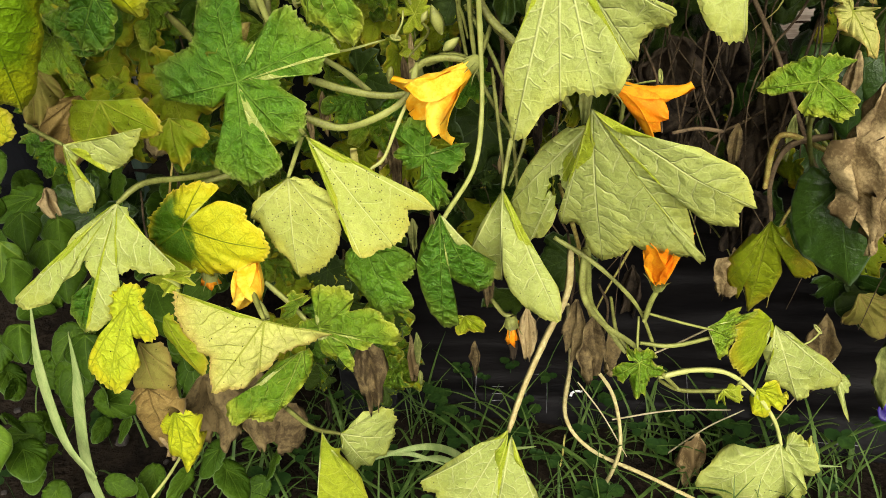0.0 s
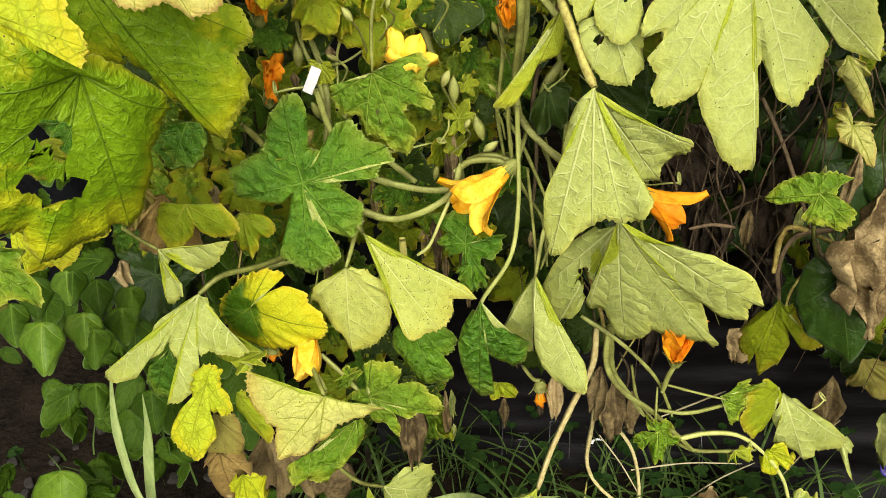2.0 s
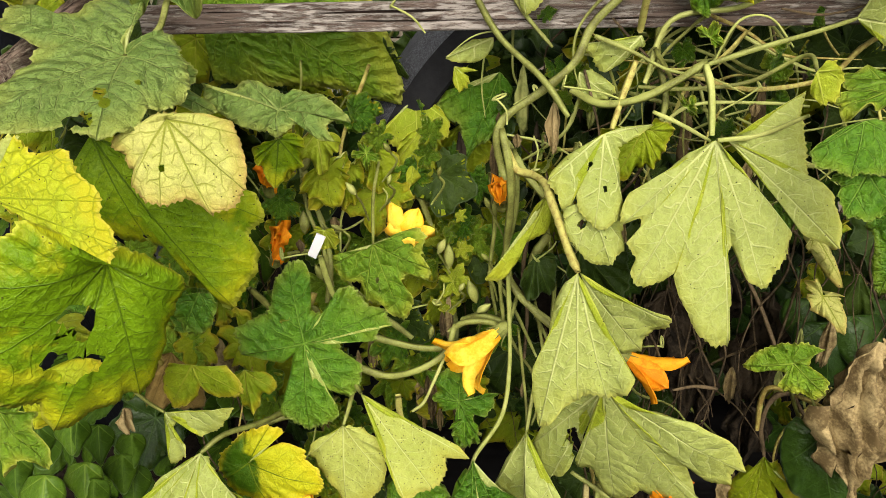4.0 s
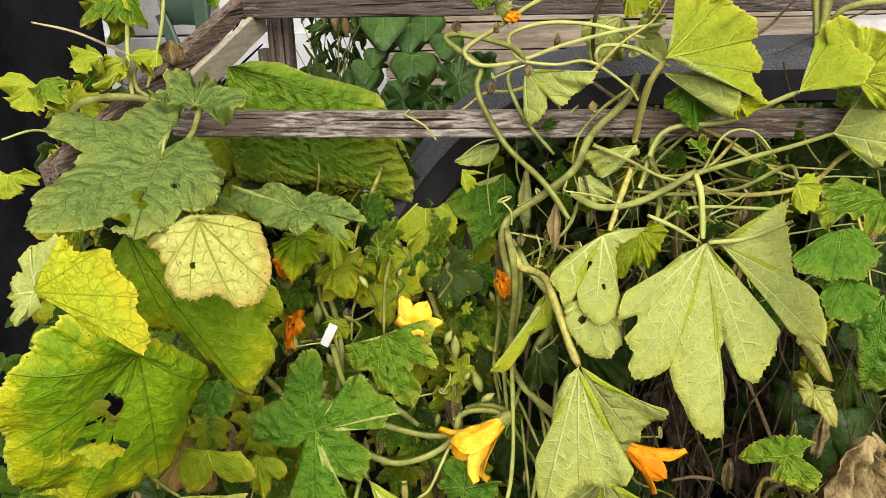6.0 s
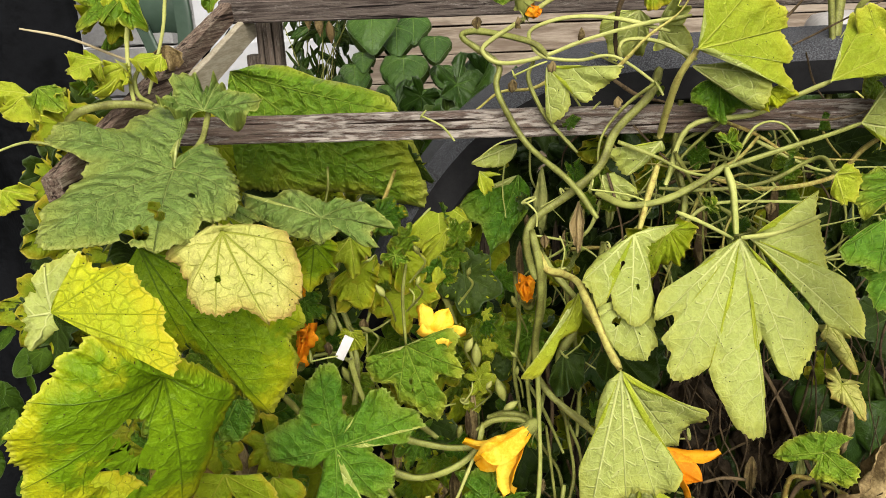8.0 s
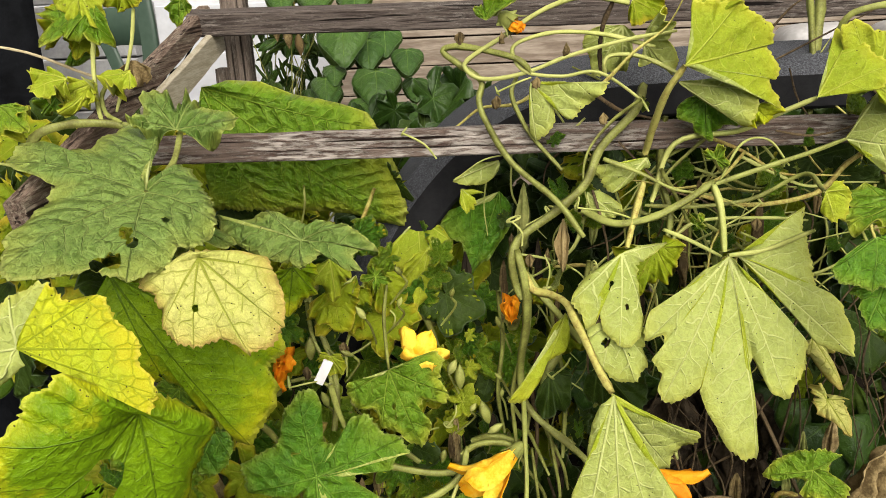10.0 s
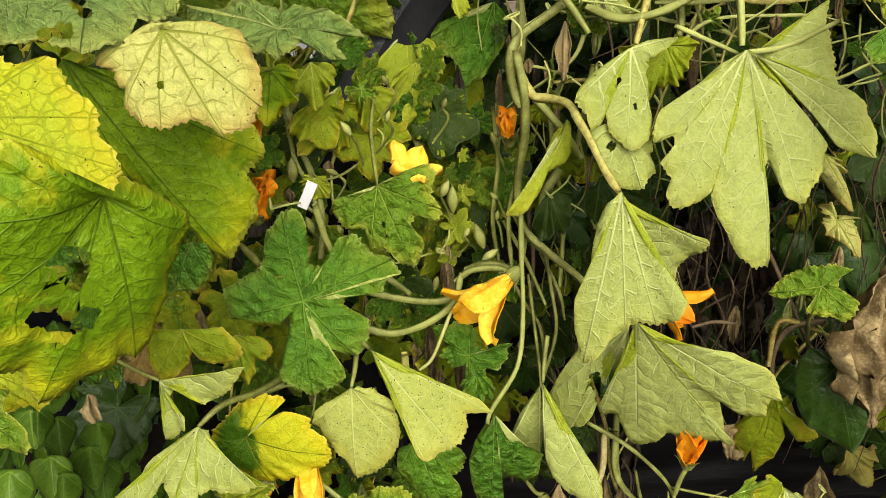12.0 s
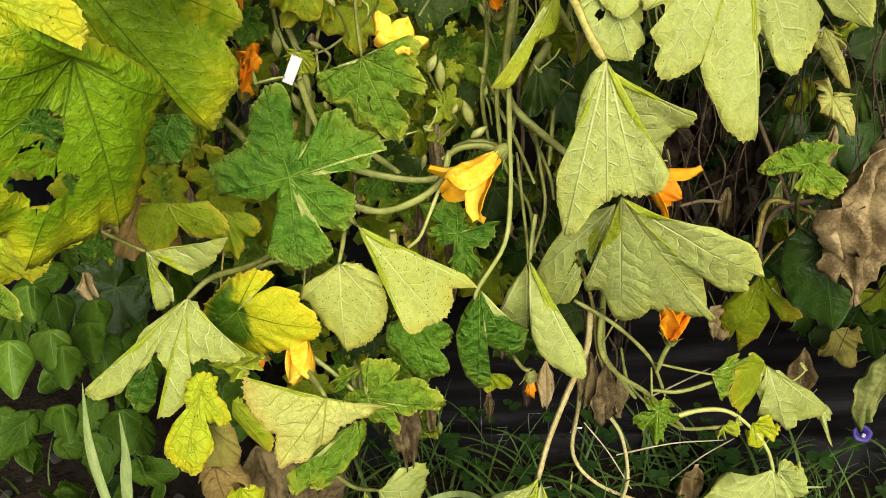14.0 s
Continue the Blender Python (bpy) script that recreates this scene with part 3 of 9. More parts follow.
    at.data.foreach_set("vector", np.array(flat + flat, dtype=np.float32).ravel())
    return me


COUNT = [0]


def leaf(vine, J, tips, face, back=None, label="", stalk=None, stalk_r=0.0045, stalk_mat=None, **kw):
    """A squash leaf of the vine, with its stalk (a line of points that ends at the joint)."""
    COUNT[0] += 1
    if kw.get("teeth") == 0.0 and not kw.get("shaped"):
        # smooth-edged leaves: a rounded heart through the tips, notched at the joint
        mid = sum((Vector(p) for p in tips), Vector()) / len(tips)
        ring = curve_points([*tips, Vector(J) * 1.08 - mid * 0.08, tips[0]], 3)[:-1]
        far = max(range(len(ring)), key=lambda q: (ring[q] - Vector(J)).length)
        kw.update(shaped=True, closed=True, veins=(far, max(0, far - 6), min(len(ring) - 1, far + 6)), rings=min(6, kw.get("rings", 6)))
        kw["bow"] = kw.get("bow", 0.06) + 0.04
        tips = ring
    back = back or (UNDER if face in (GREEN, FRESH, SHEEN, DARK, LIME, OLIVE, MOTTLED, TWOTONE) else LIME if face in (UNDER, SPECK, PALE) else face)
    ob = part("leaf", blade_mesh(J, tips, face, back, seed=COUNT[0], **kw), vine, label)
    if stalk:
        v, f = tube_data([*stalk, J], stalk_r * 0.82, stalk_r * 0.66, 8, seed=COUNT[0])
        part("leaf_stalk", mesh_of("leaf_stalk", v, f, [stalk_mat or STEM]), ob)
    return ob


def petal_mesh(B, way, out, length, width, flare, curl, mat, seed=0, crumple=0.003):
    """A petal from B along way, turning out by flare and curling at its pointed tip."""
    B, way, out = Vector(B), Vector(way).normalized(), Vector(out)
    out = (out - way * out.dot(way)).normalized()
    side = way.cross(out).normalized()
    rows, cols = 12, 7
    verts, faces = [], []
    sd = Vector((seed * 1.9, seed * 0.3, 0))
    p = B.copy()
    for i in range(rows + 1):
        t = i / rows
        a = flare * (0.3 + 0.7 * t) + curl * max(0, t - 0.7) ** 2 * 9
        d = way * math.cos(a) + out * math.sin(a)
        nrm = out * math.cos(a) - way * math.sin(a)
        if i:
            p = p + d * (length / rows)
        w = width * (0.28 + 0.72 * math.sin(min(1, t / 0.62) * math.pi / 2) if t < 0.62 else math.cos((t - 0.62) / 0.38 * math.pi / 2) ** 0.75 + 0.015)
        for j in range(cols):
            u = j / (cols - 1) * 2 - 1
            q = p + side * (u * w / 2) + nrm * (0.016 * length / 0.08 * (abs(u) * -0.5) * (1 - t * 0.3))
            q += nrm * (0.0022 if j == cols // 2 else 0)
            q += nrm * crumple * (noise.noise(q * 60 + sd) * 1.3 + math.sin(u * 7 + seed) * t)
            verts.append(q)
    for i in range(rows):
        for j in range(cols - 1):
            a0 = i * cols + j
            faces.append((a0, a0 + 1, a0 + cols + 1, a0 + cols))
    nv = len(verts)
    outv = [v + out * 0.0006 for v in verts]
    fc = faces + [tuple(nv + i for i in reversed(f)) for f in faces]
    for i in range(rows):
        a0, a1 = i * cols, (i + 1) * cols
        fc.append((a0, a1, nv + a1, nv + a0))
        b0, b1 = a0 + cols - 1, a1 + cols - 1
        fc.append((b0, nv + b0, nv + b1, b1))
    return mesh_of("petal", verts + outv, fc, [mat])


def blossom(vine, B, way, length, width=0.03, flare=0.8, curl=0.5, mat=None, petals=5, turn=0.0, label="", crumple=0.003, stalk=None, radius=0.006):
    """A squash blossom: green calyx at B, five ribbed petals joined in a funnel along way, and its stalk."""
    mat = mat or PETAL
    B, way = Vector(B), Vector(way).normalized()
    u = way.orthogonal().normalized()
    v = way.cross(u)
    pts = [B - way * 0.012, B - way * 0.006, B, B + way * 0.012]
    vv, ff = [], []
    for i, (p, r) in enumerate(zip(pts, (0.004, 0.009, 0.0105, 0.011))):
        for k in range(10):
            a = k / 10 * 2 * math.pi
            vv.append(p + (u * math.cos(a) + v * math.sin(a)) * r * (1 + 0.1 * (k % 2)))
    for i in range(3):
        for k in range(10):
            ff.append((i * 10 + k, i * 10 + (k + 1) % 10, i * 10 + 10 + (k + 1) % 10, i * 10 + 10 + k))
    ff += [tuple(range(10)), tuple(30 + k for k in reversed(range(10)))]
    ob = part("flower", mesh_of("flower", vv, ff, [STEM]), vine, label)
    for k in range(petals):
        a = turn + k / petals * 2 * math.pi
        o = u * math.cos(a) + v * math.sin(a)
        rr = random.Random(k * 13 + int(B.x * 999))
        part("petal", petal_mesh(B + o * radius, way, o, length * rr.uniform(0.88, 1.08), width, flare * rr.uniform(0.75, 1.2), curl * rr.uniform(0.5, 1.4), mat, k + B.z * 50, crumple), ob)
    for k in range(5):
        a = turn + (k + 0.5) / 5 * 2 * math.pi
        o = u * math.cos(a) + v * math.sin(a)
        tv, tf = tube_data([B + o * 0.010, B + o * 0.014 + way * 0.012, B + o * 0.021 + way * 0.022], 0.0016, 0.0005, 5, 3, 0)
        part("sepal", mesh_of("sepal", tv, tf, [STEM]), ob)
    if stalk:
        tv, tf = tube_data([*stalk, B - way * 0.01], 0.0035, 0.0035, 7)
        part("flower_stalk", mesh_of("flower_stalk", tv, tf, [STEM]), ob)
    return ob


def bud(vine, B, way, length, mat=None, label="closed green flower bud"):
    """A closed, pointed bud with ridges."""
    B, way = Vector(B), Vector(way).normalized()
    u = way.orthogonal().normalized()
    v = way.cross(u)
    vv, ff = [], []
    prof = [(0, 0.15), (0.12, 0.55), (0.3, 0.9), (0.5, 1.0), (0.7, 0.75), (0.88, 0.35), (1, 0.06)]
    for t, r in prof:
        for k in range(10):
            a = k / 10 * 2 * math.pi + t * 0.7
            vv.append(B + way * (t * length) + (u * math.cos(a) + v * math.sin(a)) * (r * length * 0.2 * (1.12 if k % 2 else 0.9)))
    for i in range(len(prof) - 1):
        for k in range(10):
            ff.append((i * 10 + k, i * 10 + (k + 1) % 10, i * 10 + 10 + (k + 1) % 10, i * 10 + 10 + k))
    ff += [tuple(range(10)), tuple((len(prof) - 1) * 10 + k for k in reversed(range(10)))]
    return part("flower_bud", mesh_of("flower_bud", vv, ff, [mat or STEM]), vine, label)


def withered(vine, top, length, width, turn=0.0, seed=0, mat=None, label=""):
    """A dead leaf hanging shrivelled from its stalk: folded lengthwise, torn at the lower edge."""
    r = random.Random(seed)
    top = Vector(top)
    ax = Vector((math.cos(turn), math.sin(turn), 0))
    ay = Vector((-ax.y, ax.x, 0))
    nu, nv = (16, 14) if width < 0.1 else (36, 30)
    f1, f2, ph = r.uniform(2.2, 3.4), r.uniform(5, 8), r.uniform(0, 6)
    sd = Vector((seed * 3.1, seed * 1.7, 0))
    verts, faces = [], []
    for j in range(nv + 1):
        t = j / nv
        for i in range(nu + 1):
            u = i / nu * 2 - 1
            w = width * 0.5 * (0.12 + 0.88 * math.sin(min(1.0, t * 1.7) * math.pi / 2)) * (1 - 0.35 * max(0.0, t - 0.6) / 0.4)
            w *= 1 + 0.35 * noise.noise(Vector((t * 4, u * 0.8, seed)))
            ln = length * (1 - 0.28 * abs(noise.noise(Vector((u * 2.6, 5, seed)))) - 0.2 * abs(noise.noise(Vector((u * 8, 2, seed)))) - 0.18 * u * u)
            p = top + ax * (u * w) - Vector((0, 0, ln * t))
            p += ay * (width * (0.20 * math.sin(u * f1 * 2 + ph + t * 1.2) + 0.10 * math.sin(u * f2 * 2 - t * 3)) * min(1, t * 2))
            p += Vector((noise.noise(p * 34 + sd), noise.noise(p * 34 - sd), noise.noise(p * 30 + sd * 2))) * (0.07 * width)
            p += ay * ((0.3 - abs(noise.noise(Vector((p.x * 38, p.y * 38, p.z * 11)) + sd))) * 0.34 + (0.3 - abs(noise.noise(p * 70 - sd))) * 0.10) * width
            verts.append(p)
    for j in range(nv):
        for i in range(nu):
            a = j * (nu + 1) + i
            faces.append((a, a + 1, a + nu + 2, a + nu + 1))
    ob = part("leaf", mesh_of("withered_leaf", verts, faces, [mat or DEAD]), vine, label)
    md = ob.modifiers.new("thickness", "SOLIDIFY")
    md.thickness = 0.0008
    return ob


# ---- the large structure ----
def grid_sheet(name, fn, nu, nv, mat, smooth=True):
    verts = [fn(i / nu, j / nv) for j in range(nv + 1) for i in range(nu + 1)]
    faces = [(j * (nu + 1) + i, j * (nu + 1) + i + 1, (j + 1) * (nu + 1) + i + 1, (j + 1) * (nu + 1) + i) for j in range(nv) for i in range(nu)]
    return mesh_of(name, verts, faces, [mat], smooth=smooth)


def ground_point(u, v):
    # dense in the middle, reaching the horizon at the sides
    x, y = 2 * u - 1, 2 * v - 1
    X = x * 1.6 + math.copysign(abs(x) ** 7 * 400, x)
    Y = 1.0 + y * 1.6 + math.copysign(abs(y) ** 7 * 400, y)
    z = 0.0 if abs(x) > 0.9 or abs(y) > 0.9 else 0.018 * noise.noise(Vector((X * 5, Y * 5, 0))) + 0.008 * noise.noise(Vector((X * 21, Y * 21, 3)))
    return Vector((X, Y, z - 0.02))


tagged(new("ground", grid_sheet("ground", ground_point, 90, 90, SOIL)), "damp garden soil, shade darkened into its colour, under grass and weeds", "ground", kind="structure")


def film_point(u, v):
    # a black sheet laid over the side of the bed and its rounded shoulder
    x = -0.42 + 2.8 * u
    prof = [(1.21, -0.03), (1.25, 0.03), (1.33, 0.075), (1.43, 0.13), (1.55, 0.19), (1.70, 0.23), (1.95, 0.24)]
    t = v * (len(prof) - 1)
    i = min(int(t), len(prof) - 2)
    y = prof[i][0] + (prof[i + 1][0] - prof[i][0]) * (t - i)
    z = prof[i][1] + (prof[i + 1][1] - prof[i][1]) * (t - i)
    y -= 0.12 * max(0, x - 0.1)
    z += 0.012 * noise.noise(Vector((x * 2.2, y * 20, 0))) + 0.008 * noise.noise(Vector((x * 4, y * 48, 5)))
    return Vector((x, y, z))


tagged(new("plastic_mulch", grid_sheet("plastic_mulch", film_point, 150, 60, FILM)), "wrinkled black plastic mulch film over the bed", "plastic film", kind="structure")


def bed_point(u, v):
    x, y = -1.5 + 4.2 * u, 1.8 + 1.2 * v
    return Vector((x, y, 0.255 + 0.03 * noise.noise(Vector((x * 6, y * 6, 1))) - 0.2 * (v > 0.97)))


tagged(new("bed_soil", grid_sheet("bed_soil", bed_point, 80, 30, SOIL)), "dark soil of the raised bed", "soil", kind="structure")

# weathered frame on which the vines hang
frame_ob = thing("wooden_frame", "weathered grey-brown timber frame carrying the squash vines", "garden frame")
part("front_rail", box_mesh("front_rail", (-0.62, 1.085, 1.369), (1.05, 1.085, 1.369), 0.02, 0.040, WOOD, 0.002, seg=40, seed=1), frame_ob, "peeling brown and grey front rail")
part("back_rail", box_mesh("back_rail", (-0.70, 1.60, 1.522), (1.6, 1.66, 1.507), 0.05, 0.046, WOODOLD, 0.003, 0.18, seg=40, seed=2), frame_ob, "dark weathered back rail")
part("side_rail", box_mesh("side_rail", (-0.685, 0.84, 1.345), (-0.685, 1.65, 1.534), 0.026, 0.042, WOODSIDE, 0.004, seg=24, seed=3), frame_ob, "side rail with flaking brown paint and open end grain")
part("side_board", box_mesh("side_board", (-0.666, 1.22, 1.388), (-0.660, 1.655, 1.489), 0.014, 0.055, WOODPALE, 0.003, seg=14, seed=4), frame_ob, "beige board below the side rail")
part("post", box_mesh("post", (-0.635, 1.70, -0.05), (-0.635, 1.70, 1.62), 0.05, 0.05, WOODPOST, 0.003, seg=12, seed=5), frame_ob)
part("post", box_mesh("post", (0.95, 1.72, -0.05), (0.95, 1.72, 1.60), 0.05, 0.05, WOODPOST, 0.003, seg=12, seed=6), frame_ob)
part("post", box_mesh("post", (0.98, 1.125, -0.05), (0.98, 1.125, 1.36), 0.05, 0.05, WOODPOST, 0.003, seg=12, seed=8), frame_ob)
part("block", box_mesh("block", (-0.675, 1.70, 1.30), (-0.675, 1.70, 1.42), 0.03, 0.04, WOODPOST, 0.003, seg=3, seed=9), frame_ob)


def arch_mesh():
    """A flat-topped arch of square section, its outer faces granular, their paler tone standing in for light."""
    path = [(-0.34, 1.02), (-0.27, 1.18), (-0.17, 1.31), (-0.06, 1.385), (0.06, 1.415), (0.3, 1.425), (0.62, 1.425), (0.80, 1.40), (0.90, 1.32), (0.96, 1.18), (0.98, 0.9)]
    pts = curve_points([(x, 1.24, z) for x, z in path], 6)
    verts, faces = [], []
    n = len(pts)
    prof = [(-0.06, -0.045), (0.06, -0.045), (0.065, -0.04), (0.065, 0.038), (0.055, 0.048), (-0.035, 0.036), (-0.065, 0.008), (-0.065, -0.04)]
    for i, p in enumerate(pts):
        tan = (pts[min(i + 1, n - 1)] - pts[max(i - 1, 0)]).normalized()
        up = Vector((-tan.z, 0, tan.x))
        for y, z in prof:
            verts.append(p + Vector((0, y, 0)) + up * z)
    for i in range(n - 1):
        for k in range(8):
            faces.append((i * 8 + k, i * 8 + (k + 1) % 8, i * 8 + 8 + (k + 1) % 8, i * 8 + 8 + k))
    faces += [tuple(range(8)), tuple((n - 1) * 8 + k for k in reversed(range(8)))]
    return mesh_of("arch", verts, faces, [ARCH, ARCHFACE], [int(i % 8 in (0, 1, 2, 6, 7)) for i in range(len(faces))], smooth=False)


arch = thing("black_arch", "black granular rubber arch standing behind the front rail", "garden arch")
part("band", arch_mesh(), arch)
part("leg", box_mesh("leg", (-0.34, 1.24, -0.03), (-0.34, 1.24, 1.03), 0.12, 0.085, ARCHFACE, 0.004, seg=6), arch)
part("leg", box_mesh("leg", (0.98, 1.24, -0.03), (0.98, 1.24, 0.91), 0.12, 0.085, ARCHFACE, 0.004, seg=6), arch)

# weathered lap fence and white wall behind
# dark backing seen through the gaps paints the shadow lines under the laps
fence = tagged(new("fence", box_mesh("fence", (-0.62, 2.86, 0.9), (4.5, 2.95, 0.9), 0.02, 1.9, LAPSHADE, 0.002, seg=4)), "weathered beige lap-board fence", "fence", kind="structure")
for k in range(20):
    z = 0.06 + 0.098 * k
    part("board", box_mesh("board", (-0.62, 2.815 + 0.006 * (k % 2), z), (4.5, 2.905, z), 0.014, 0.092, FENCE, 0.002, 0.10, seg=18, wear=0.004, seed=20 + k), fence)
wall = tagged(new("wall_white", box_mesh("wall_white", (-4.5, 3.72, 1.6), (0.6, 3.72, 1.6), 0.05, 3.2, WHITE, 0.002, seg=2)), "white lap-sided house wall", "wall", kind="structure")
for k in range(14):
    z = 0.10 + 0.215 * k
    part("siding_board", box_mesh("siding_board", (-4.5, 3.675, z), (0.6, 3.675, z), 0.02, 0.22, WHITE, 0.002, 0.10, seg=3, wear=0.0005, seed=60 + k), wall)

# ---- plants ----
LEFT_VINE = thing("squash_vine", "squash vine with yellowing leaves draped over the frame's corner", "squash plant", "squash vines on the frame")
MIDDLE_VINE = thing("squash_vine", "squash vine with looping stems and a yellow flower", "squash plant", "squash vines on the frame")
RIGHT_VINE = thing("squash_vine", "squash vine with big pale hanging leaves and bare stalks", "squash plant", "squash vines on the frame")
CLIMBER = thing("climber", "dark heart-leaved climber beside the squash", "climbing plant")
BACK_CLIMBER = thing("climber", "heart-leaved climber growing behind the frame", "climbing plant")
WEED_LEFT = thing("weed", "low green weed with smooth pointed leaves", "weed")
# one weed leaf in two tones, shade and light put into the colours
WEEDSHADE = leaf_material("leaf_weed_shaded", (0.032, 0.070, 0.008), (0.054, 0.105, 0.011), (0.075, 0.13, 0.02), (0.05, 0.10, 0.01), 0.3, 0.06, gloss=0.5, relief=0.3, thin=0.25, ribs=0.3, grit=0.15, shine=0.07)
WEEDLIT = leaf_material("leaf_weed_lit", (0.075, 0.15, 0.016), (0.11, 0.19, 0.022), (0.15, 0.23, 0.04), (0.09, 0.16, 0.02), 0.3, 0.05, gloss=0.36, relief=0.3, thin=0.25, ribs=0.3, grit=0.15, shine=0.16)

# left vine, upper leaves
leaf(RIGHT_VINE, (0.278, 0.960, 0.484), [(0.310, 0.974, 0.502), (0.328, 0.982, 0.509), (0.331, 0.981, 0.491), (0.361, 0.992, 0.496), (0.354, 0.988, 0.483), (0.327, 0.977, 0.474), (0.329, 0.975, 0.447), (0.322, 0.971, 0.429), (0.308, 0.964, 0.416), (0.300, 0.961, 0.422), (0.291, 0.961, 0.450)], FRESH, veins=(3, 6, 9), shaped=True)
leaf(LEFT_VINE, (-0.532, 0.855, 1.366), [(-0.543, 0.872, 1.375), (-0.547, 0.903, 1.388), (-0.542, 0.942, 1.402), (-0.554, 0.976, 1.418), (-0.592, 0.980, 1.428), (-0.616, 0.939, 1.417), (-0.617, 0.918, 1.409), (-0.641, 0.905, 1.410), (-0.678, 0.913, 1.421), (-0.698, 0.899, 1.420), (-0.703, 0.868, 1.410), (-0.682, 0.852, 1.399), (-0.629, 0.837, 1.381), (-0.636, 0.786, 1.363), (-0.645, 0.738, 1.346), (-0.634, 0.698, 1.329), (-0.618, 0.687, 1.321), (-0.582, 0.702, 1.318), (-0.548, 0.721, 1.318), (-0.510, 0.718, 1.308), (-0.490, 0.730, 1.308), (-0.473, 0.748, 1.311), (-0.470, 0.773, 1.321), (-0.447, 0.784, 1.320), (-0.440, 0.824, 1.333), (-0.453, 0.854, 1.348), (-0.465, 0.875, 1.359), (-0.494, 0.913, 1.380), (-0.511, 0.912, 1.383), (-0.526, 0.877, 1.373)], SHEEN, label="broad toothed green leaf with a pale margin", stalk=[(-0.528, 0.989, 1.413), (-0.530, 0.946, 1.378)], stalk_r=0.006, holes=[((-0.529, 0.776, 1.335), 0.0092), ((-0.518, 0.765, 1.328), 0.0079), ((-0.492, 0.803, 1.337), 0.0053), ((-0.531, 0.736, 1.320), 0.0118), ((-0.544, 0.729, 1.320), 0.0092)], veins=(3, 10, 15, 19, 24, 27), shaped=True)
leaf(LEFT_VINE, (-0.527, 0.970, 1.420), [(-0.576, 0.940, 1.438), (-0.565, 0.980, 1.469), (-0.510, 1.000, 1.449), (-0.438, 0.950, 1.429)], SHEEN, sinus=0.75, ripple=0.02)
leaf(LEFT_VINE, (-0.553, 1.170, 1.448), [(-0.510, 1.168, 1.458), (-0.457, 1.165, 1.454), (-0.414, 1.164, 1.434), (-0.344, 1.161, 1.418), (-0.296, 1.159, 1.402), (-0.280, 1.159, 1.377), (-0.249, 1.160, 1.294), (-0.243, 1.162, 1.241), (-0.254, 1.163, 1.215), (-0.295, 1.165, 1.223), (-0.332, 1.166, 1.238), (-0.378, 1.169, 1.243), (-0.473, 1.173, 1.245), (-0.564, 1.178, 1.250), (-0.561, 1.175, 1.338)], FRESH, label="large yellow-green leaf behind the front rail", bow=0.1, veins=(5, 8, 12), shaped=True)
leaf(LEFT_VINE, (-0.359, 0.892, 1.287), [(-0.478, 0.940, 1.313), (-0.462, 0.928, 1.303), (-0.432, 0.927, 1.310), (-0.409, 0.930, 1.318), (-0.377, 0.918, 1.312), (-0.353, 0.905, 1.304), (-0.330, 0.906, 1.310), (-0.296, 0.894, 1.305), (-0.262, 0.870, 1.287), (-0.256, 0.862, 1.279), (-0.280, 0.868, 1.281), (-0.291, 0.864, 1.273), (-0.277, 0.849, 1.260), (-0.297, 0.853, 1.259), (-0.328, 0.872, 1.273), (-0.353, 0.866, 1.259), (-0.380, 0.875, 1.263), (-0.412, 0.884, 1.266), (-0.445, 0.904, 1.280), (-0.470, 0.915, 1.286)], SHEEN, label="young toothed green leaf", veins=(0, 3, 7, 9, 15), shaped=True, closed=True)
leaf(LEFT_VINE, (-0.444, 0.758, 1.315), [(-0.457, 0.762, 1.321), (-0.409, 0.764, 1.322), (-0.370, 0.761, 1.315), (-0.360, 0.752, 1.301), (-0.350, 0.742, 1.284), (-0.345, 0.730, 1.265), (-0.348, 0.719, 1.246), (-0.358, 0.710, 1.233), (-0.374, 0.706, 1.227), (-0.384, 0.702, 1.222), (-0.399, 0.709, 1.233), (-0.415, 0.711, 1.238), (-0.431, 0.709, 1.235), (-0.445, 0.705, 1.230), (-0.465, 0.710, 1.238), (-0.479, 0.717, 1.250), (-0.483, 0.729, 1.269), (-0.492, 0.737, 1.283), (-0.510, 0.741, 1.290), (-0.507, 0.747, 1.300), (-0.485, 0.753, 1.308)], PALE, label="pale yellow leaf turned over, brown at the edge", bow=0.12, holes=[((-0.443, 0.728, 1.267), 0.0045), ((-0.437, 0.731, 1.271), 0.0026)], veins=(3, 6, 9, 13, 15), shaped=True, closed=True)
leaf(LEFT_VINE, (-0.589, 0.630, 1.272), [(-0.576, 0.645, 1.301), (-0.559, 0.660, 1.330), (-0.545, 0.653, 1.312), (-0.525, 0.656, 1.315), (-0.508, 0.658, 1.317), (-0.500, 0.653, 1.305), (-0.490, 0.647, 1.290), (-0.475, 0.642, 1.278), (-0.471, 0.637, 1.266), (-0.475, 0.631, 1.253), (-0.456, 0.626, 1.240), (-0.452, 0.619, 1.224), (-0.459, 0.610, 1.207)], YELLOW, label="bright yellow folded leaf with a net of veins", bow=0.06, veins=(4, 8, 11), shaped=True)
leaf(LEFT_VINE, (-0.600, 0.650, 1.263), [(-0.566, 0.674, 1.324), (-0.574, 0.674, 1.327), (-0.607, 0.665, 1.312), (-0.618, 0.659, 1.299), (-0.617, 0.656, 1.288), (-0.630, 0.652, 1.280), (-0.627, 0.646, 1.261), (-0.629, 0.640, 1.244), (-0.626, 0.633, 1.222), (-0.610, 0.639, 1.234), (-0.594, 0.645, 1.246)], UNDER, veins=(2, 6), shaped=True)
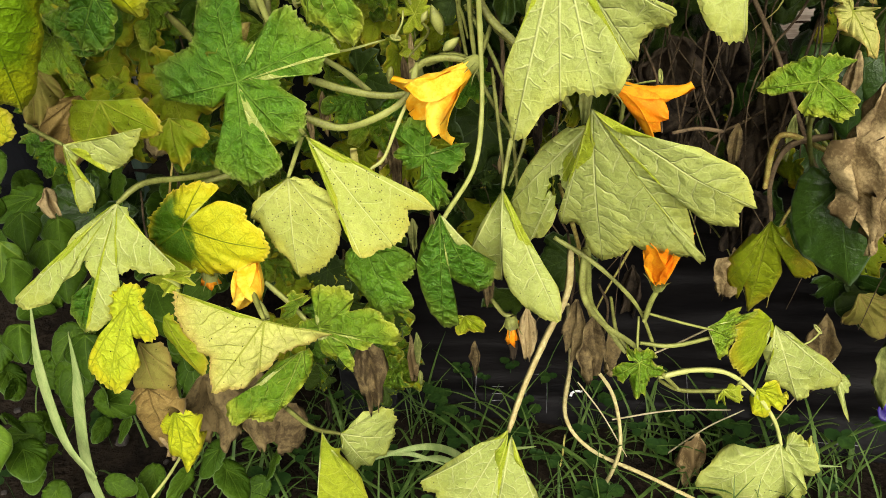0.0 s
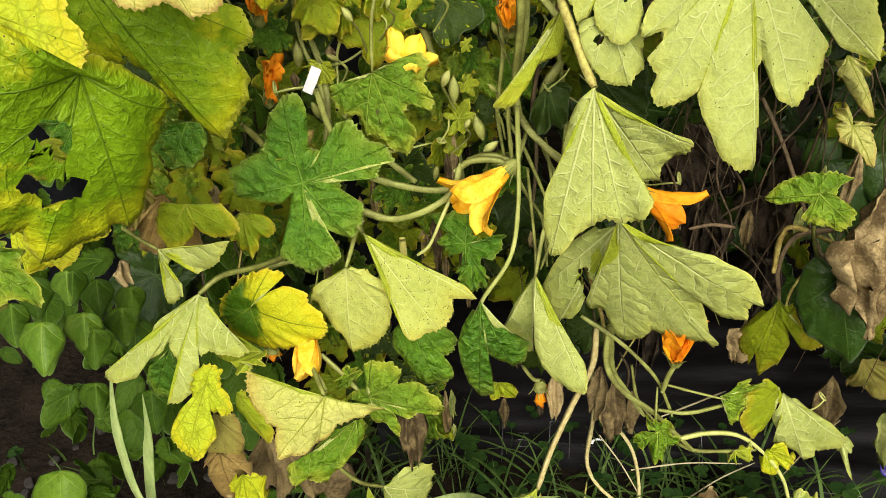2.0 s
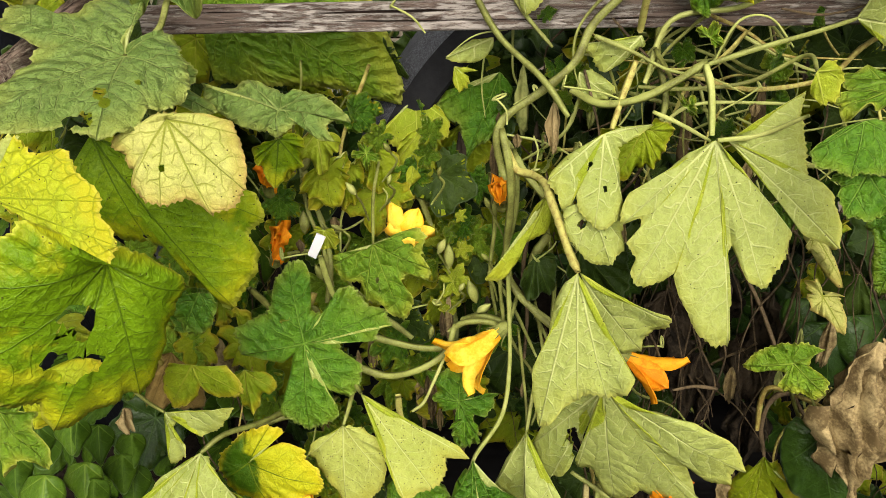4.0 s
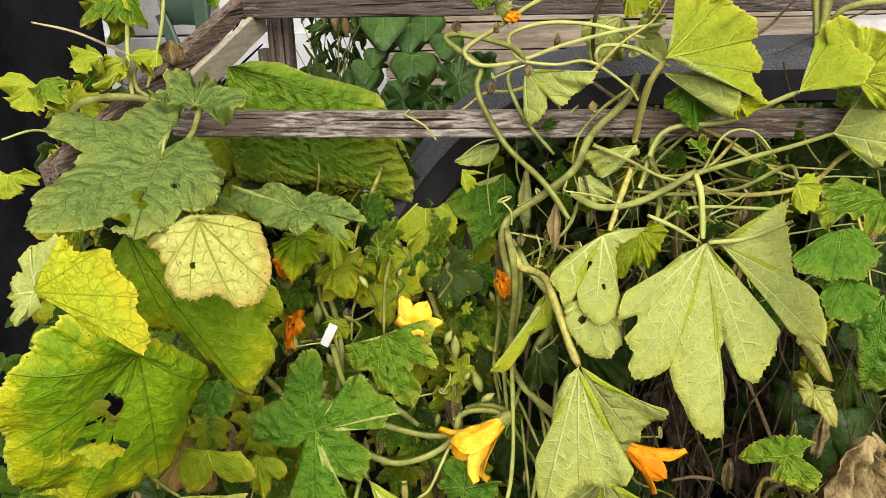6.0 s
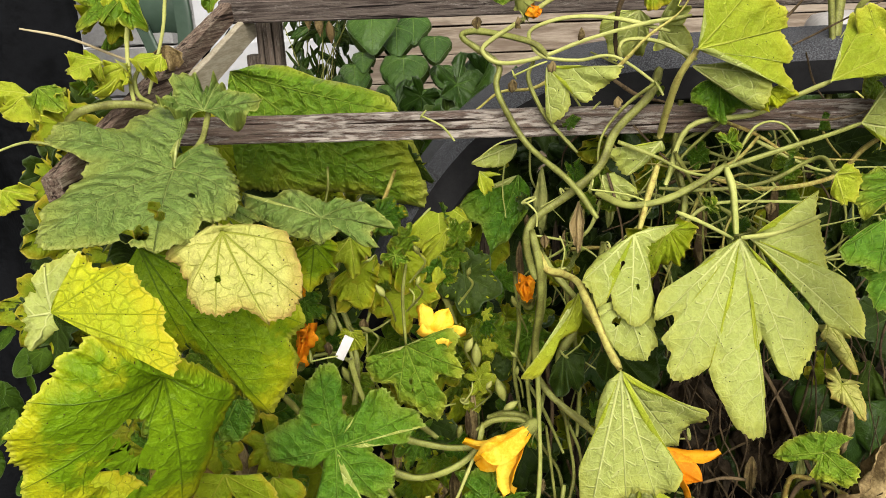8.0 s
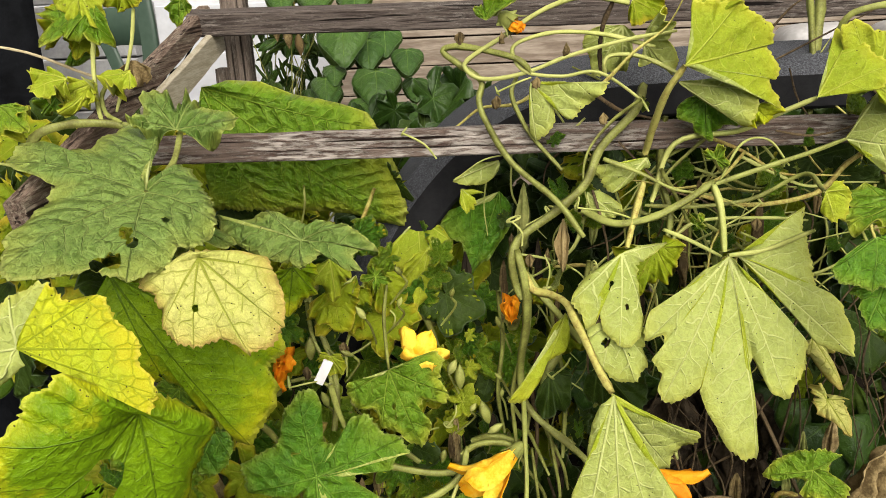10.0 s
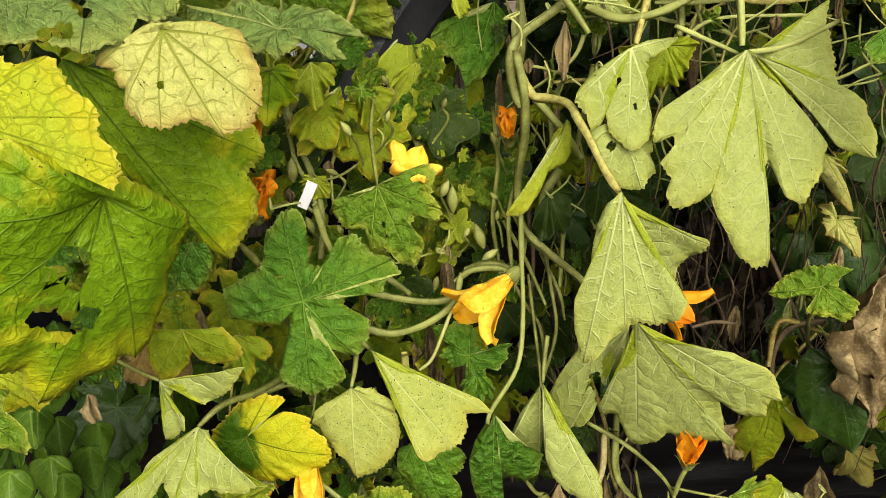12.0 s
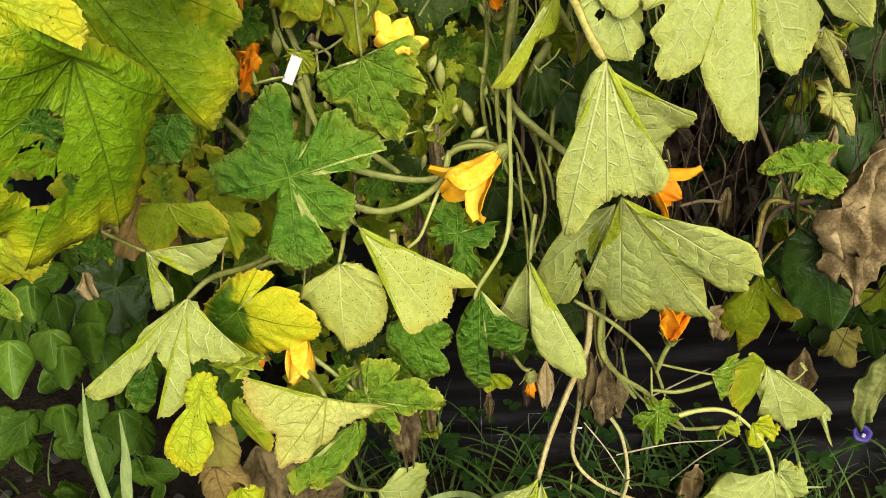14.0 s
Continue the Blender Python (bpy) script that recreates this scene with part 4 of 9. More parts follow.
leaf(LEFT_VINE, (-0.490, 0.650, 1.188), [(-0.458, 0.676, 1.184), (-0.435, 0.708, 1.142), (-0.438, 0.712, 1.123), (-0.452, 0.705, 1.110), (-0.454, 0.708, 1.095), (-0.469, 0.702, 1.078), (-0.475, 0.707, 1.049), (-0.492, 0.704, 1.015), (-0.506, 0.704, 0.982), (-0.520, 0.696, 0.970), (-0.532, 0.681, 0.990), (-0.538, 0.679, 0.979), (-0.567, 0.658, 0.977), (-0.586, 0.646, 0.966), (-0.604, 0.633, 0.964), (-0.606, 0.624, 0.990), (-0.600, 0.621, 1.011), (-0.619, 0.604, 1.019), (-0.638, 0.583, 1.036), (-0.629, 0.572, 1.094), (-0.618, 0.572, 1.122), (-0.624, 0.563, 1.135), (-0.617, 0.556, 1.173), (-0.591, 0.565, 1.207), (-0.571, 0.575, 1.226), (-0.561, 0.577, 1.244), (-0.530, 0.594, 1.265), (-0.510, 0.619, 1.239)], MOTTLED, label="large drooping leaf, lime fading to yellow with dark veins", bow=0.16, back=MOTTLED, holes=[((-0.534, 0.629, 1.146), 0.0130), ((-0.528, 0.637, 1.136), 0.0162), ((-0.532, 0.640, 1.117), 0.0119), ((-0.543, 0.627, 1.131), 0.0108), ((-0.567, 0.624, 1.084), 0.0141), ((-0.558, 0.637, 1.066), 0.0184), ((-0.541, 0.649, 1.066), 0.0141)], veins=(2, 9, 14, 19, 23), shaped=True, closed=True)
leaf(LEFT_VINE, (-0.573, 0.809, 1.281), [(-0.524, 0.823, 1.263), (-0.471, 0.839, 1.225), (-0.411, 0.856, 1.191), (-0.395, 0.861, 1.186), (-0.388, 0.862, 1.167), (-0.388, 0.861, 1.147), (-0.410, 0.854, 1.127), (-0.399, 0.856, 1.098), (-0.407, 0.852, 1.070), (-0.421, 0.847, 1.048), (-0.442, 0.839, 1.019), (-0.460, 0.833, 1.031), (-0.464, 0.833, 1.056), (-0.473, 0.831, 1.073), (-0.493, 0.825, 1.077), (-0.499, 0.824, 1.096), (-0.505, 0.823, 1.116), (-0.529, 0.816, 1.130), (-0.560, 0.807, 1.138), (-0.592, 0.798, 1.163), (-0.621, 0.791, 1.215)], MOTTLED, label="large dark green leaf yellowing at its rim", back=MOTTLED, holes=[((-0.532, 0.816, 1.140), 0.0054)], veins=(10, 5, 17), shaped=True, bow=0.12)
leaf(LEFT_VINE, (-0.483, 0.828, 1.050), [(-0.511, 0.829, 1.045), (-0.527, 0.827, 1.029), (-0.522, 0.824, 1.010), (-0.513, 0.821, 0.993), (-0.494, 0.819, 0.987), (-0.476, 0.820, 0.996), (-0.464, 0.822, 1.016), (-0.457, 0.824, 1.038), (-0.467, 0.827, 1.051)], GREEN, label="small dark round leaf", veins=(3, 6), shaped=True, bow=0.08)
leaf(LEFT_VINE, (-0.525, 0.844, 0.917), [(-0.471, 0.837, 0.923), (-0.447, 0.829, 0.901), (-0.445, 0.825, 0.883), (-0.464, 0.826, 0.875), (-0.486, 0.828, 0.871), (-0.505, 0.833, 0.877), (-0.515, 0.838, 0.893), (-0.523, 0.833, 0.866), (-0.544, 0.833, 0.851), (-0.568, 0.835, 0.844), (-0.578, 0.842, 0.868), (-0.578, 0.848, 0.899), (-0.561, 0.850, 0.917)], OLIVE, veins=(2, 5, 9), shaped=True, bow=0.08)
leaf(LEFT_VINE, (-0.503, 0.870, 0.974), [(-0.489, 0.880, 1.022), (-0.533, 0.880, 1.029), (-0.576, 0.870, 1.013), (-0.541, 0.850, 0.979)], GREEN, sinus=0.95)
leaf(LEFT_VINE, (-0.381, 0.930, 0.904), [(-0.429, 0.967, 0.995), (-0.406, 0.976, 1.023), (-0.382, 0.976, 1.027), (-0.371, 0.968, 1.007), (-0.369, 0.948, 0.954), (-0.355, 0.945, 0.949), (-0.341, 0.948, 0.959), (-0.328, 0.958, 0.987), (-0.302, 0.959, 0.995), (-0.283, 0.948, 0.969), (-0.252, 0.943, 0.960), (-0.239, 0.935, 0.939), (-0.258, 0.937, 0.941), (-0.268, 0.927, 0.915), (-0.313, 0.931, 0.919), (-0.324, 0.925, 0.899), (-0.286, 0.915, 0.880), (-0.291, 0.906, 0.854), (-0.307, 0.898, 0.829), (-0.329, 0.901, 0.833), (-0.359, 0.908, 0.849), (-0.362, 0.902, 0.832), (-0.327, 0.895, 0.818), (-0.324, 0.888, 0.801), (-0.339, 0.885, 0.789), (-0.375, 0.882, 0.776), (-0.423, 0.893, 0.797), (-0.407, 0.914, 0.856), (-0.401, 0.924, 0.885), (-0.418, 0.920, 0.872), (-0.488, 0.928, 0.880), (-0.494, 0.943, 0.921), (-0.436, 0.951, 0.951)], GREEN, label="dark green deeply lobed leaf", veins=(1, 10, 18, 25, 30), shaped=True, closed=True)
leaf(MIDDLE_VINE, (-0.267, 0.963, 1.062), [(-0.278, 0.962, 1.055), (-0.329, 0.963, 1.044), (-0.332, 0.960, 1.027), (-0.318, 0.953, 1.002), (-0.288, 0.951, 1.003), (-0.281, 0.945, 0.977), (-0.256, 0.943, 0.973), (-0.244, 0.939, 0.956), (-0.221, 0.935, 0.947), (-0.210, 0.938, 0.966), (-0.206, 0.943, 0.987), (-0.225, 0.949, 1.012), (-0.216, 0.951, 1.022), (-0.187, 0.947, 1.012), (-0.182, 0.951, 1.029), (-0.194, 0.956, 1.050), (-0.187, 0.962, 1.079), (-0.201, 0.965, 1.091), (-0.226, 0.965, 1.083), (-0.248, 0.964, 1.072)], FRESH, label="lobed lime-green leaf below a yellow flower", stalk=[(-0.276, 1.086, 1.146), (-0.278, 1.037, 1.109)], stalk_r=0.0035, holes=[((-0.260, 0.951, 1.010), 0.0042), ((-0.257, 0.948, 0.995), 0.0034)], veins=(2, 5, 8, 14, 17), shaped=True)

# left vine, lower leaves
leaf(LEFT_VINE, (-0.523, 0.744, 0.909), [(-0.488, 0.737, 0.919), (-0.452, 0.729, 0.928), (-0.410, 0.721, 0.943), (-0.420, 0.723, 0.927), (-0.433, 0.727, 0.908), (-0.454, 0.732, 0.889), (-0.472, 0.736, 0.879), (-0.478, 0.736, 0.892), (-0.482, 0.736, 0.904), (-0.493, 0.738, 0.907), (-0.512, 0.742, 0.894), (-0.516, 0.744, 0.873), (-0.501, 0.742, 0.856), (-0.502, 0.743, 0.841), (-0.525, 0.748, 0.819), (-0.537, 0.751, 0.813), (-0.525, 0.747, 0.846), (-0.524, 0.745, 0.877)], UNDER, label="small pale folded leaf", stalk=[(-0.594, 0.790, 0.911), (-0.553, 0.759, 0.913)], stalk_r=0.003, veins=(2, 6, 13), shaped=True, bow=0.04)
leaf(LEFT_VINE, (-0.503, 0.776, 0.812), [(-0.518, 0.773, 0.803), (-0.564, 0.765, 0.774), (-0.578, 0.760, 0.762), (-0.592, 0.752, 0.741), (-0.612, 0.742, 0.716), (-0.631, 0.738, 0.702), (-0.665, 0.736, 0.691), (-0.665, 0.731, 0.680), (-0.642, 0.727, 0.678), (-0.608, 0.729, 0.690), (-0.589, 0.739, 0.715), (-0.568, 0.742, 0.727), (-0.553, 0.750, 0.746), (-0.540, 0.736, 0.721), (-0.544, 0.725, 0.698), (-0.548, 0.714, 0.675), (-0.563, 0.708, 0.659), (-0.543, 0.707, 0.662), (-0.517, 0.715, 0.684), (-0.514, 0.723, 0.702), (-0.504, 0.731, 0.720), (-0.511, 0.737, 0.730), (-0.489, 0.739, 0.740), (-0.445, 0.731, 0.735), (-0.427, 0.735, 0.747), (-0.441, 0.742, 0.759), (-0.449, 0.747, 0.767), (-0.462, 0.751, 0.771), (-0.475, 0.759, 0.784), (-0.491, 0.773, 0.808)], UNDER, label="pale grey-green leaf hanging limp", stalk=[(-0.420, 0.980, 0.756), (-0.435, 0.920, 0.774), (-0.449, 0.861, 0.800), (-0.476, 0.801, 0.826)], stalk_r=0.005, bow=0.04, veins=(7, 16, 24), shaped=True)
leaf(LEFT_VINE, (-0.607, 0.829, 0.659), [(-0.624, 0.827, 0.644), (-0.650, 0.824, 0.624), (-0.662, 0.823, 0.593), (-0.656, 0.824, 0.563), (-0.640, 0.825, 0.550), (-0.622, 0.827, 0.570), (-0.604, 0.829, 0.623)], GREEN, veins=(3,), shaped=True, bow=0.1)
leaf(LEFT_VINE, (-0.474, 0.859, 0.722), [(-0.514, 0.865, 0.743), (-0.488, 0.869, 0.766), (-0.463, 0.871, 0.784), (-0.435, 0.871, 0.788), (-0.408, 0.868, 0.782), (-0.433, 0.866, 0.765), (-0.462, 0.861, 0.736), (-0.439, 0.863, 0.753), (-0.415, 0.864, 0.764), (-0.379, 0.861, 0.758), (-0.376, 0.856, 0.738), (-0.355, 0.852, 0.722), (-0.348, 0.846, 0.696), (-0.359, 0.842, 0.678), (-0.387, 0.842, 0.671), (-0.420, 0.842, 0.661), (-0.440, 0.841, 0.651), (-0.467, 0.845, 0.660), (-0.495, 0.847, 0.664), (-0.521, 0.854, 0.689), (-0.529, 0.861, 0.718)], TWOTONE, label="leaf half dark green and half bright yellow", bow=0.14, veins=(3, 12, 16, 19), shaped=True, closed=True)
leaf(LEFT_VINE, (-0.318, 0.878, 0.791), [(-0.327, 0.878, 0.786), (-0.357, 0.880, 0.766), (-0.377, 0.881, 0.747), (-0.382, 0.879, 0.726), (-0.372, 0.877, 0.712), (-0.338, 0.868, 0.675), (-0.329, 0.864, 0.655), (-0.321, 0.861, 0.638), (-0.293, 0.859, 0.650), (-0.263, 0.858, 0.682), (-0.252, 0.860, 0.710), (-0.254, 0.864, 0.750), (-0.257, 0.867, 0.769), (-0.274, 0.870, 0.782), (-0.291, 0.874, 0.792), (-0.308, 0.877, 0.795)], SPECK, label="pale leaf peppered with brown specks", stalk=[(-0.315, 0.951, 0.813), (-0.314, 0.903, 0.805)], bow=0.08, veins=(3, 7, 10), shaped=True)
leaf(LEFT_VINE, (-0.285, 0.880, 0.852), [(-0.269, 0.874, 0.836), (-0.236, 0.868, 0.816), (-0.203, 0.868, 0.808), (-0.170, 0.864, 0.791), (-0.137, 0.861, 0.777), (-0.120, 0.854, 0.759), (-0.141, 0.852, 0.760), (-0.158, 0.851, 0.760), (-0.155, 0.846, 0.748), (-0.158, 0.839, 0.733), (-0.174, 0.829, 0.716), (-0.195, 0.825, 0.710), (-0.216, 0.820, 0.704), (-0.228, 0.824, 0.714), (-0.237, 0.839, 0.750), (-0.245, 0.842, 0.758), (-0.246, 0.850, 0.778), (-0.261, 0.863, 0.809), (-0.273, 0.872, 0.833)], SPECK, label="pale three-cornered leaf hanging down", stalk=[(-0.351, 0.980, 0.854), (-0.314, 0.930, 0.847)], holes=[((-0.193, 0.850, 0.766), 0.0021)], veins=(5, 10, 12), shaped=True, bow=0.06)
leaf(MIDDLE_VINE, (-0.149, 0.978, 0.771), [(-0.177, 0.989, 0.784), (-0.200, 0.998, 0.796), (-0.207, 1.004, 0.813), (-0.181, 0.997, 0.813), (-0.167, 0.996, 0.822), (-0.144, 0.989, 0.819), (-0.135, 0.983, 0.802), (-0.141, 0.980, 0.786), (-0.121, 0.974, 0.782), (-0.103, 0.972, 0.794), (-0.080, 0.968, 0.798), (-0.092, 0.968, 0.787), (-0.089, 0.964, 0.774), (-0.107, 0.962, 0.752), (-0.126, 0.967, 0.753), (-0.121, 0.960, 0.731), (-0.110, 0.952, 0.711), (-0.126, 0.953, 0.699), (-0.149, 0.957, 0.692), (-0.161, 0.965, 0.709), (-0.157, 0.970, 0.733), (-0.153, 0.975, 0.756), (-0.177, 0.979, 0.747), (-0.196, 0.989, 0.769)], GREEN, veins=(2, 5, 10, 16, 18, 23), shaped=True, closed=True)
leaf(MIDDLE_VINE, (-0.139, 0.970, 0.745), [(-0.161, 0.960, 0.718), (-0.135, 0.950, 0.698), (-0.111, 0.950, 0.720)], GREEN, sinus=0.8)
leaf(MIDDLE_VINE, (-0.235, 0.902, 0.675), [(-0.254, 0.901, 0.663), (-0.264, 0.900, 0.651), (-0.265, 0.896, 0.618), (-0.240, 0.891, 0.587), (-0.227, 0.887, 0.559), (-0.194, 0.886, 0.554), (-0.166, 0.886, 0.565), (-0.170, 0.890, 0.592), (-0.183, 0.893, 0.614), (-0.164, 0.893, 0.618), (-0.158, 0.896, 0.643), (-0.167, 0.898, 0.660), (-0.203, 0.901, 0.679)], GREEN, veins=(2, 5, 9), shaped=True)
leaf(MIDDLE_VINE, (-0.117, 0.864, 0.748), [(-0.089, 0.873, 0.686), (-0.068, 0.877, 0.673), (-0.042, 0.881, 0.655), (-0.050, 0.884, 0.620), (-0.068, 0.884, 0.602), (-0.086, 0.881, 0.615), (-0.110, 0.877, 0.635), (-0.104, 0.882, 0.598), (-0.100, 0.889, 0.534), (-0.125, 0.887, 0.534), (-0.142, 0.883, 0.563), (-0.152, 0.876, 0.612), (-0.155, 0.871, 0.659), (-0.145, 0.868, 0.697), (-0.128, 0.865, 0.731)], GREEN, label="lobed green leaf with a yellowing tip", veins=(2, 4, 9, 12), shaped=True)
leaf(MIDDLE_VINE, (-0.198, 0.950, 0.629), [(-0.257, 0.950, 0.564), (-0.214, 0.950, 0.543), (-0.175, 0.950, 0.599)], GREEN, sinus=0.8)
leaf(MIDDLE_VINE, (-0.040, 0.971, 0.718), [(-0.051, 0.970, 0.700), (-0.072, 0.970, 0.661), (-0.094, 0.968, 0.601), (-0.072, 0.964, 0.595), (-0.056, 0.960, 0.572), (-0.040, 0.957, 0.562), (-0.034, 0.962, 0.633)], UNDER, veins=(2, 5), shaped=True)
leaf(MIDDLE_VINE, (-0.038, 0.956, 0.732), [(-0.031, 0.944, 0.705), (-0.021, 0.936, 0.686), (-0.010, 0.925, 0.661), (-0.000, 0.913, 0.633), (0.021, 0.905, 0.620), (0.043, 0.896, 0.606), (0.049, 0.886, 0.580), (0.048, 0.877, 0.557), (0.018, 0.882, 0.560), (-0.005, 0.890, 0.572), (-0.024, 0.900, 0.590), (-0.036, 0.911, 0.615), (-0.040, 0.929, 0.661)], UNDER, label="pale leaf hanging point down", stalk=[(-0.027, 1.000, 0.788), (-0.033, 0.980, 0.761)], veins=(7, 11), shaped=True)
leaf(MIDDLE_VINE, (-0.100, 0.950, 0.501), [(-0.127, 0.940, 0.497), (-0.108, 0.930, 0.480), (-0.064, 0.930, 0.496)], OLIVE, sinus=0.7)
leaf(RIGHT_VINE, (0.077, 0.916, 0.853), [(0.046, 0.932, 0.839), (0.011, 0.946, 0.800), (-0.014, 0.953, 0.746), (-0.031, 0.957, 0.703), (-0.023, 0.949, 0.675), (-0.007, 0.935, 0.632), (0.004, 0.933, 0.663), (0.022, 0.924, 0.673), (0.036, 0.920, 0.699), (0.041, 0.920, 0.719), (0.030, 0.927, 0.729), (0.029, 0.931, 0.759), (0.043, 0.926, 0.782), (0.061, 0.916, 0.782), (0.073, 0.908, 0.773), (0.084, 0.907, 0.815)], UNDER, label="big pale leaf with a rounded bay", holes=[((0.042, 0.923, 0.754), 0.0124), ((0.045, 0.919, 0.736), 0.0107), ((0.040, 0.926, 0.768), 0.0098)], veins=(3, 5, 8), shaped=True)
leaf(RIGHT_VINE, (0.070, 0.856, 0.900), [(0.120, 0.850, 0.871), (0.171, 0.840, 0.862), (0.193, 0.834, 0.862), (0.238, 0.828, 0.841), (0.255, 0.828, 0.822), (0.273, 0.834, 0.779), (0.255, 0.837, 0.784), (0.258, 0.845, 0.749), (0.225, 0.853, 0.748), (0.201, 0.856, 0.762), (0.191, 0.854, 0.781), (0.206, 0.863, 0.731), (0.217, 0.869, 0.691), (0.235, 0.870, 0.669), (0.228, 0.874, 0.662), (0.214, 0.874, 0.677), (0.174, 0.884, 0.675), (0.154, 0.889, 0.678), (0.140, 0.889, 0.692), (0.127, 0.899, 0.664), (0.103, 0.910, 0.643), (0.089, 0.911, 0.655), (0.066, 0.904, 0.706), (0.043, 0.911, 0.704), (0.038, 0.907, 0.723), (0.062, 0.891, 0.767), (0.078, 0.878, 0.804), (0.080, 0.868, 0.843)], UNDER, label="big pale leaf spread like an apron", bow=0.07, veins=(5, 13, 20, 23), shaped=True)
leaf(LEFT_VINE, (-0.490, 0.709, 0.707), [(-0.497, 0.723, 0.731), (-0.479, 0.722, 0.730), (-0.466, 0.719, 0.726), (-0.468, 0.707, 0.705), (-0.457, 0.701, 0.695), (-0.450, 0.687, 0.672), (-0.480, 0.686, 0.670), (-0.493, 0.688, 0.672), (-0.480, 0.680, 0.659), (-0.473, 0.671, 0.644), (-0.485, 0.663, 0.632), (-0.493, 0.654, 0.616), (-0.519, 0.652, 0.611), (-0.534, 0.661, 0.625), (-0.543, 0.667, 0.635), (-0.540, 0.678, 0.653), (-0.529, 0.689, 0.672), (-0.509, 0.697, 0.687), (-0.513, 0.707, 0.703), (-0.509, 0.716, 0.718)], YELLOW, label="bright yellow leaf drying at its tip", veins=(1, 5, 12, 14), shaped=True, closed=True)
leaf(LEFT_VINE, (-0.496, 0.713, 0.642), [(-0.467, 0.716, 0.641), (-0.459, 0.714, 0.609), (-0.457, 0.713, 0.590), (-0.465, 0.709, 0.563), (-0.484, 0.704, 0.543), (-0.497, 0.703, 0.551), (-0.516, 0.702, 0.567), (-0.517, 0.703, 0.581), (-0.502, 0.708, 0.603)], TAN, label="papery tan leaf", veins=(2, 4), shaped=True)
leaf(LEFT_VINE, (-0.497, 0.700, 0.572), [(-0.520, 0.700, 0.558), (-0.494, 0.695, 0.453), (-0.457, 0.710, 0.535)], BROWN, label="crumpled dry brown leaf", sinus=0.8, crumple=0.015)
leaf(LEFT_VINE, (-0.464, 0.690, 0.539), [(-0.487, 0.690, 0.494), (-0.491, 0.690, 0.453), (-0.469, 0.690, 0.434), (-0.436, 0.690, 0.491), (-0.439, 0.690, 0.528)], YELLOW, sinus=0.97, point=0)
leaf(LEFT_VINE, (-0.333, 0.739, 0.662), [(-0.284, 0.745, 0.646), (-0.249, 0.748, 0.634), (-0.274, 0.740, 0.626), (-0.299, 0.734, 0.623), (-0.320, 0.727, 0.615), (-0.331, 0.719, 0.599), (-0.346, 0.713, 0.591), (-0.360, 0.705, 0.577), (-0.381, 0.700, 0.576), (-0.406, 0.695, 0.577), (-0.410, 0.701, 0.596), (-0.404, 0.709, 0.617), (-0.421, 0.713, 0.639), (-0.433, 0.717, 0.658), (-0.442, 0.725, 0.689), (-0.438, 0.734, 0.714), (-0.418, 0.733, 0.697), (-0.379, 0.735, 0.678)], PALE, label="limp pale yellow leaf with green veins", stalk=[(-0.376, 0.819, 0.646), (-0.349, 0.766, 0.664)], bow=0.07, veins=(1, 6, 9, 15), shaped=True)
leaf(LEFT_VINE, (-0.456, 0.722, 0.679), [(-0.445, 0.722, 0.687), (-0.432, 0.715, 0.658), (-0.417, 0.709, 0.640), (-0.404, 0.703, 0.617), (-0.416, 0.701, 0.595), (-0.440, 0.709, 0.619), (-0.460, 0.718, 0.649)], OLIVE, label="mottled brown-green leaf edge", veins=(4,), shaped=True)
leaf(LEFT_VINE, (-0.422, 0.760, 0.723), [(-0.505, 0.780, 0.701), (-0.463, 0.750, 0.693), (-0.409, 0.740, 0.734)], LIME, sinus=0.8)
leaf(LEFT_VINE, (-0.302, 0.768, 0.585), [(-0.336, 0.756, 0.575), (-0.360, 0.742, 0.556), (-0.376, 0.730, 0.535), (-0.402, 0.722, 0.531), (-0.408, 0.718, 0.524), (-0.407, 0.713, 0.513), (-0.396, 0.707, 0.496), (-0.377, 0.715, 0.505), (-0.347, 0.715, 0.492), (-0.343, 0.721, 0.503), (-0.320, 0.735, 0.522), (-0.296, 0.752, 0.549), (-0.288, 0.764, 0.570), (-0.293, 0.771, 0.589)], FRESH, label="drooping green leaf", veins=(3, 8, 11), shaped=True)
leaf(LEFT_VINE, (-0.291, 0.819, 0.582), [(-0.287, 0.825, 0.603), (-0.300, 0.830, 0.617), (-0.299, 0.835, 0.636), (-0.285, 0.837, 0.650), (-0.269, 0.834, 0.644), (-0.253, 0.834, 0.649), (-0.237, 0.827, 0.630), (-0.247, 0.822, 0.610), (-0.222, 0.822, 0.616), (-0.198, 0.819, 0.615), (-0.195, 0.815, 0.603), (-0.177, 0.812, 0.600), (-0.172, 0.805, 0.576), (-0.185, 0.803, 0.564), (-0.206, 0.808, 0.573), (-0.229, 0.806, 0.554), (-0.254, 0.812, 0.567), (-0.242, 0.802, 0.538), (-0.246, 0.797, 0.517), (-0.266, 0.806, 0.542), (-0.290, 0.808, 0.540), (-0.296, 0.812, 0.551), (-0.273, 0.814, 0.568), (-0.302, 0.818, 0.571), (-0.335, 0.822, 0.573), (-0.320, 0.824, 0.587)], FRESH, label="young bright green lobed leaf", veins=(3, 6, 12, 18), shaped=True, closed=True)
leaf(LEFT_VINE, (-0.314, 0.820, 0.622), [(-0.337, 0.820, 0.601), (-0.321, 0.830, 0.642), (-0.300, 0.820, 0.638)], FRESH, sinus=0.6)
withered(LEFT_VINE, (-0.245, 0.880, 0.512), 0.160, 0.055, 0.2, 2, DEAD, "shrivelled brown leaf hanging")
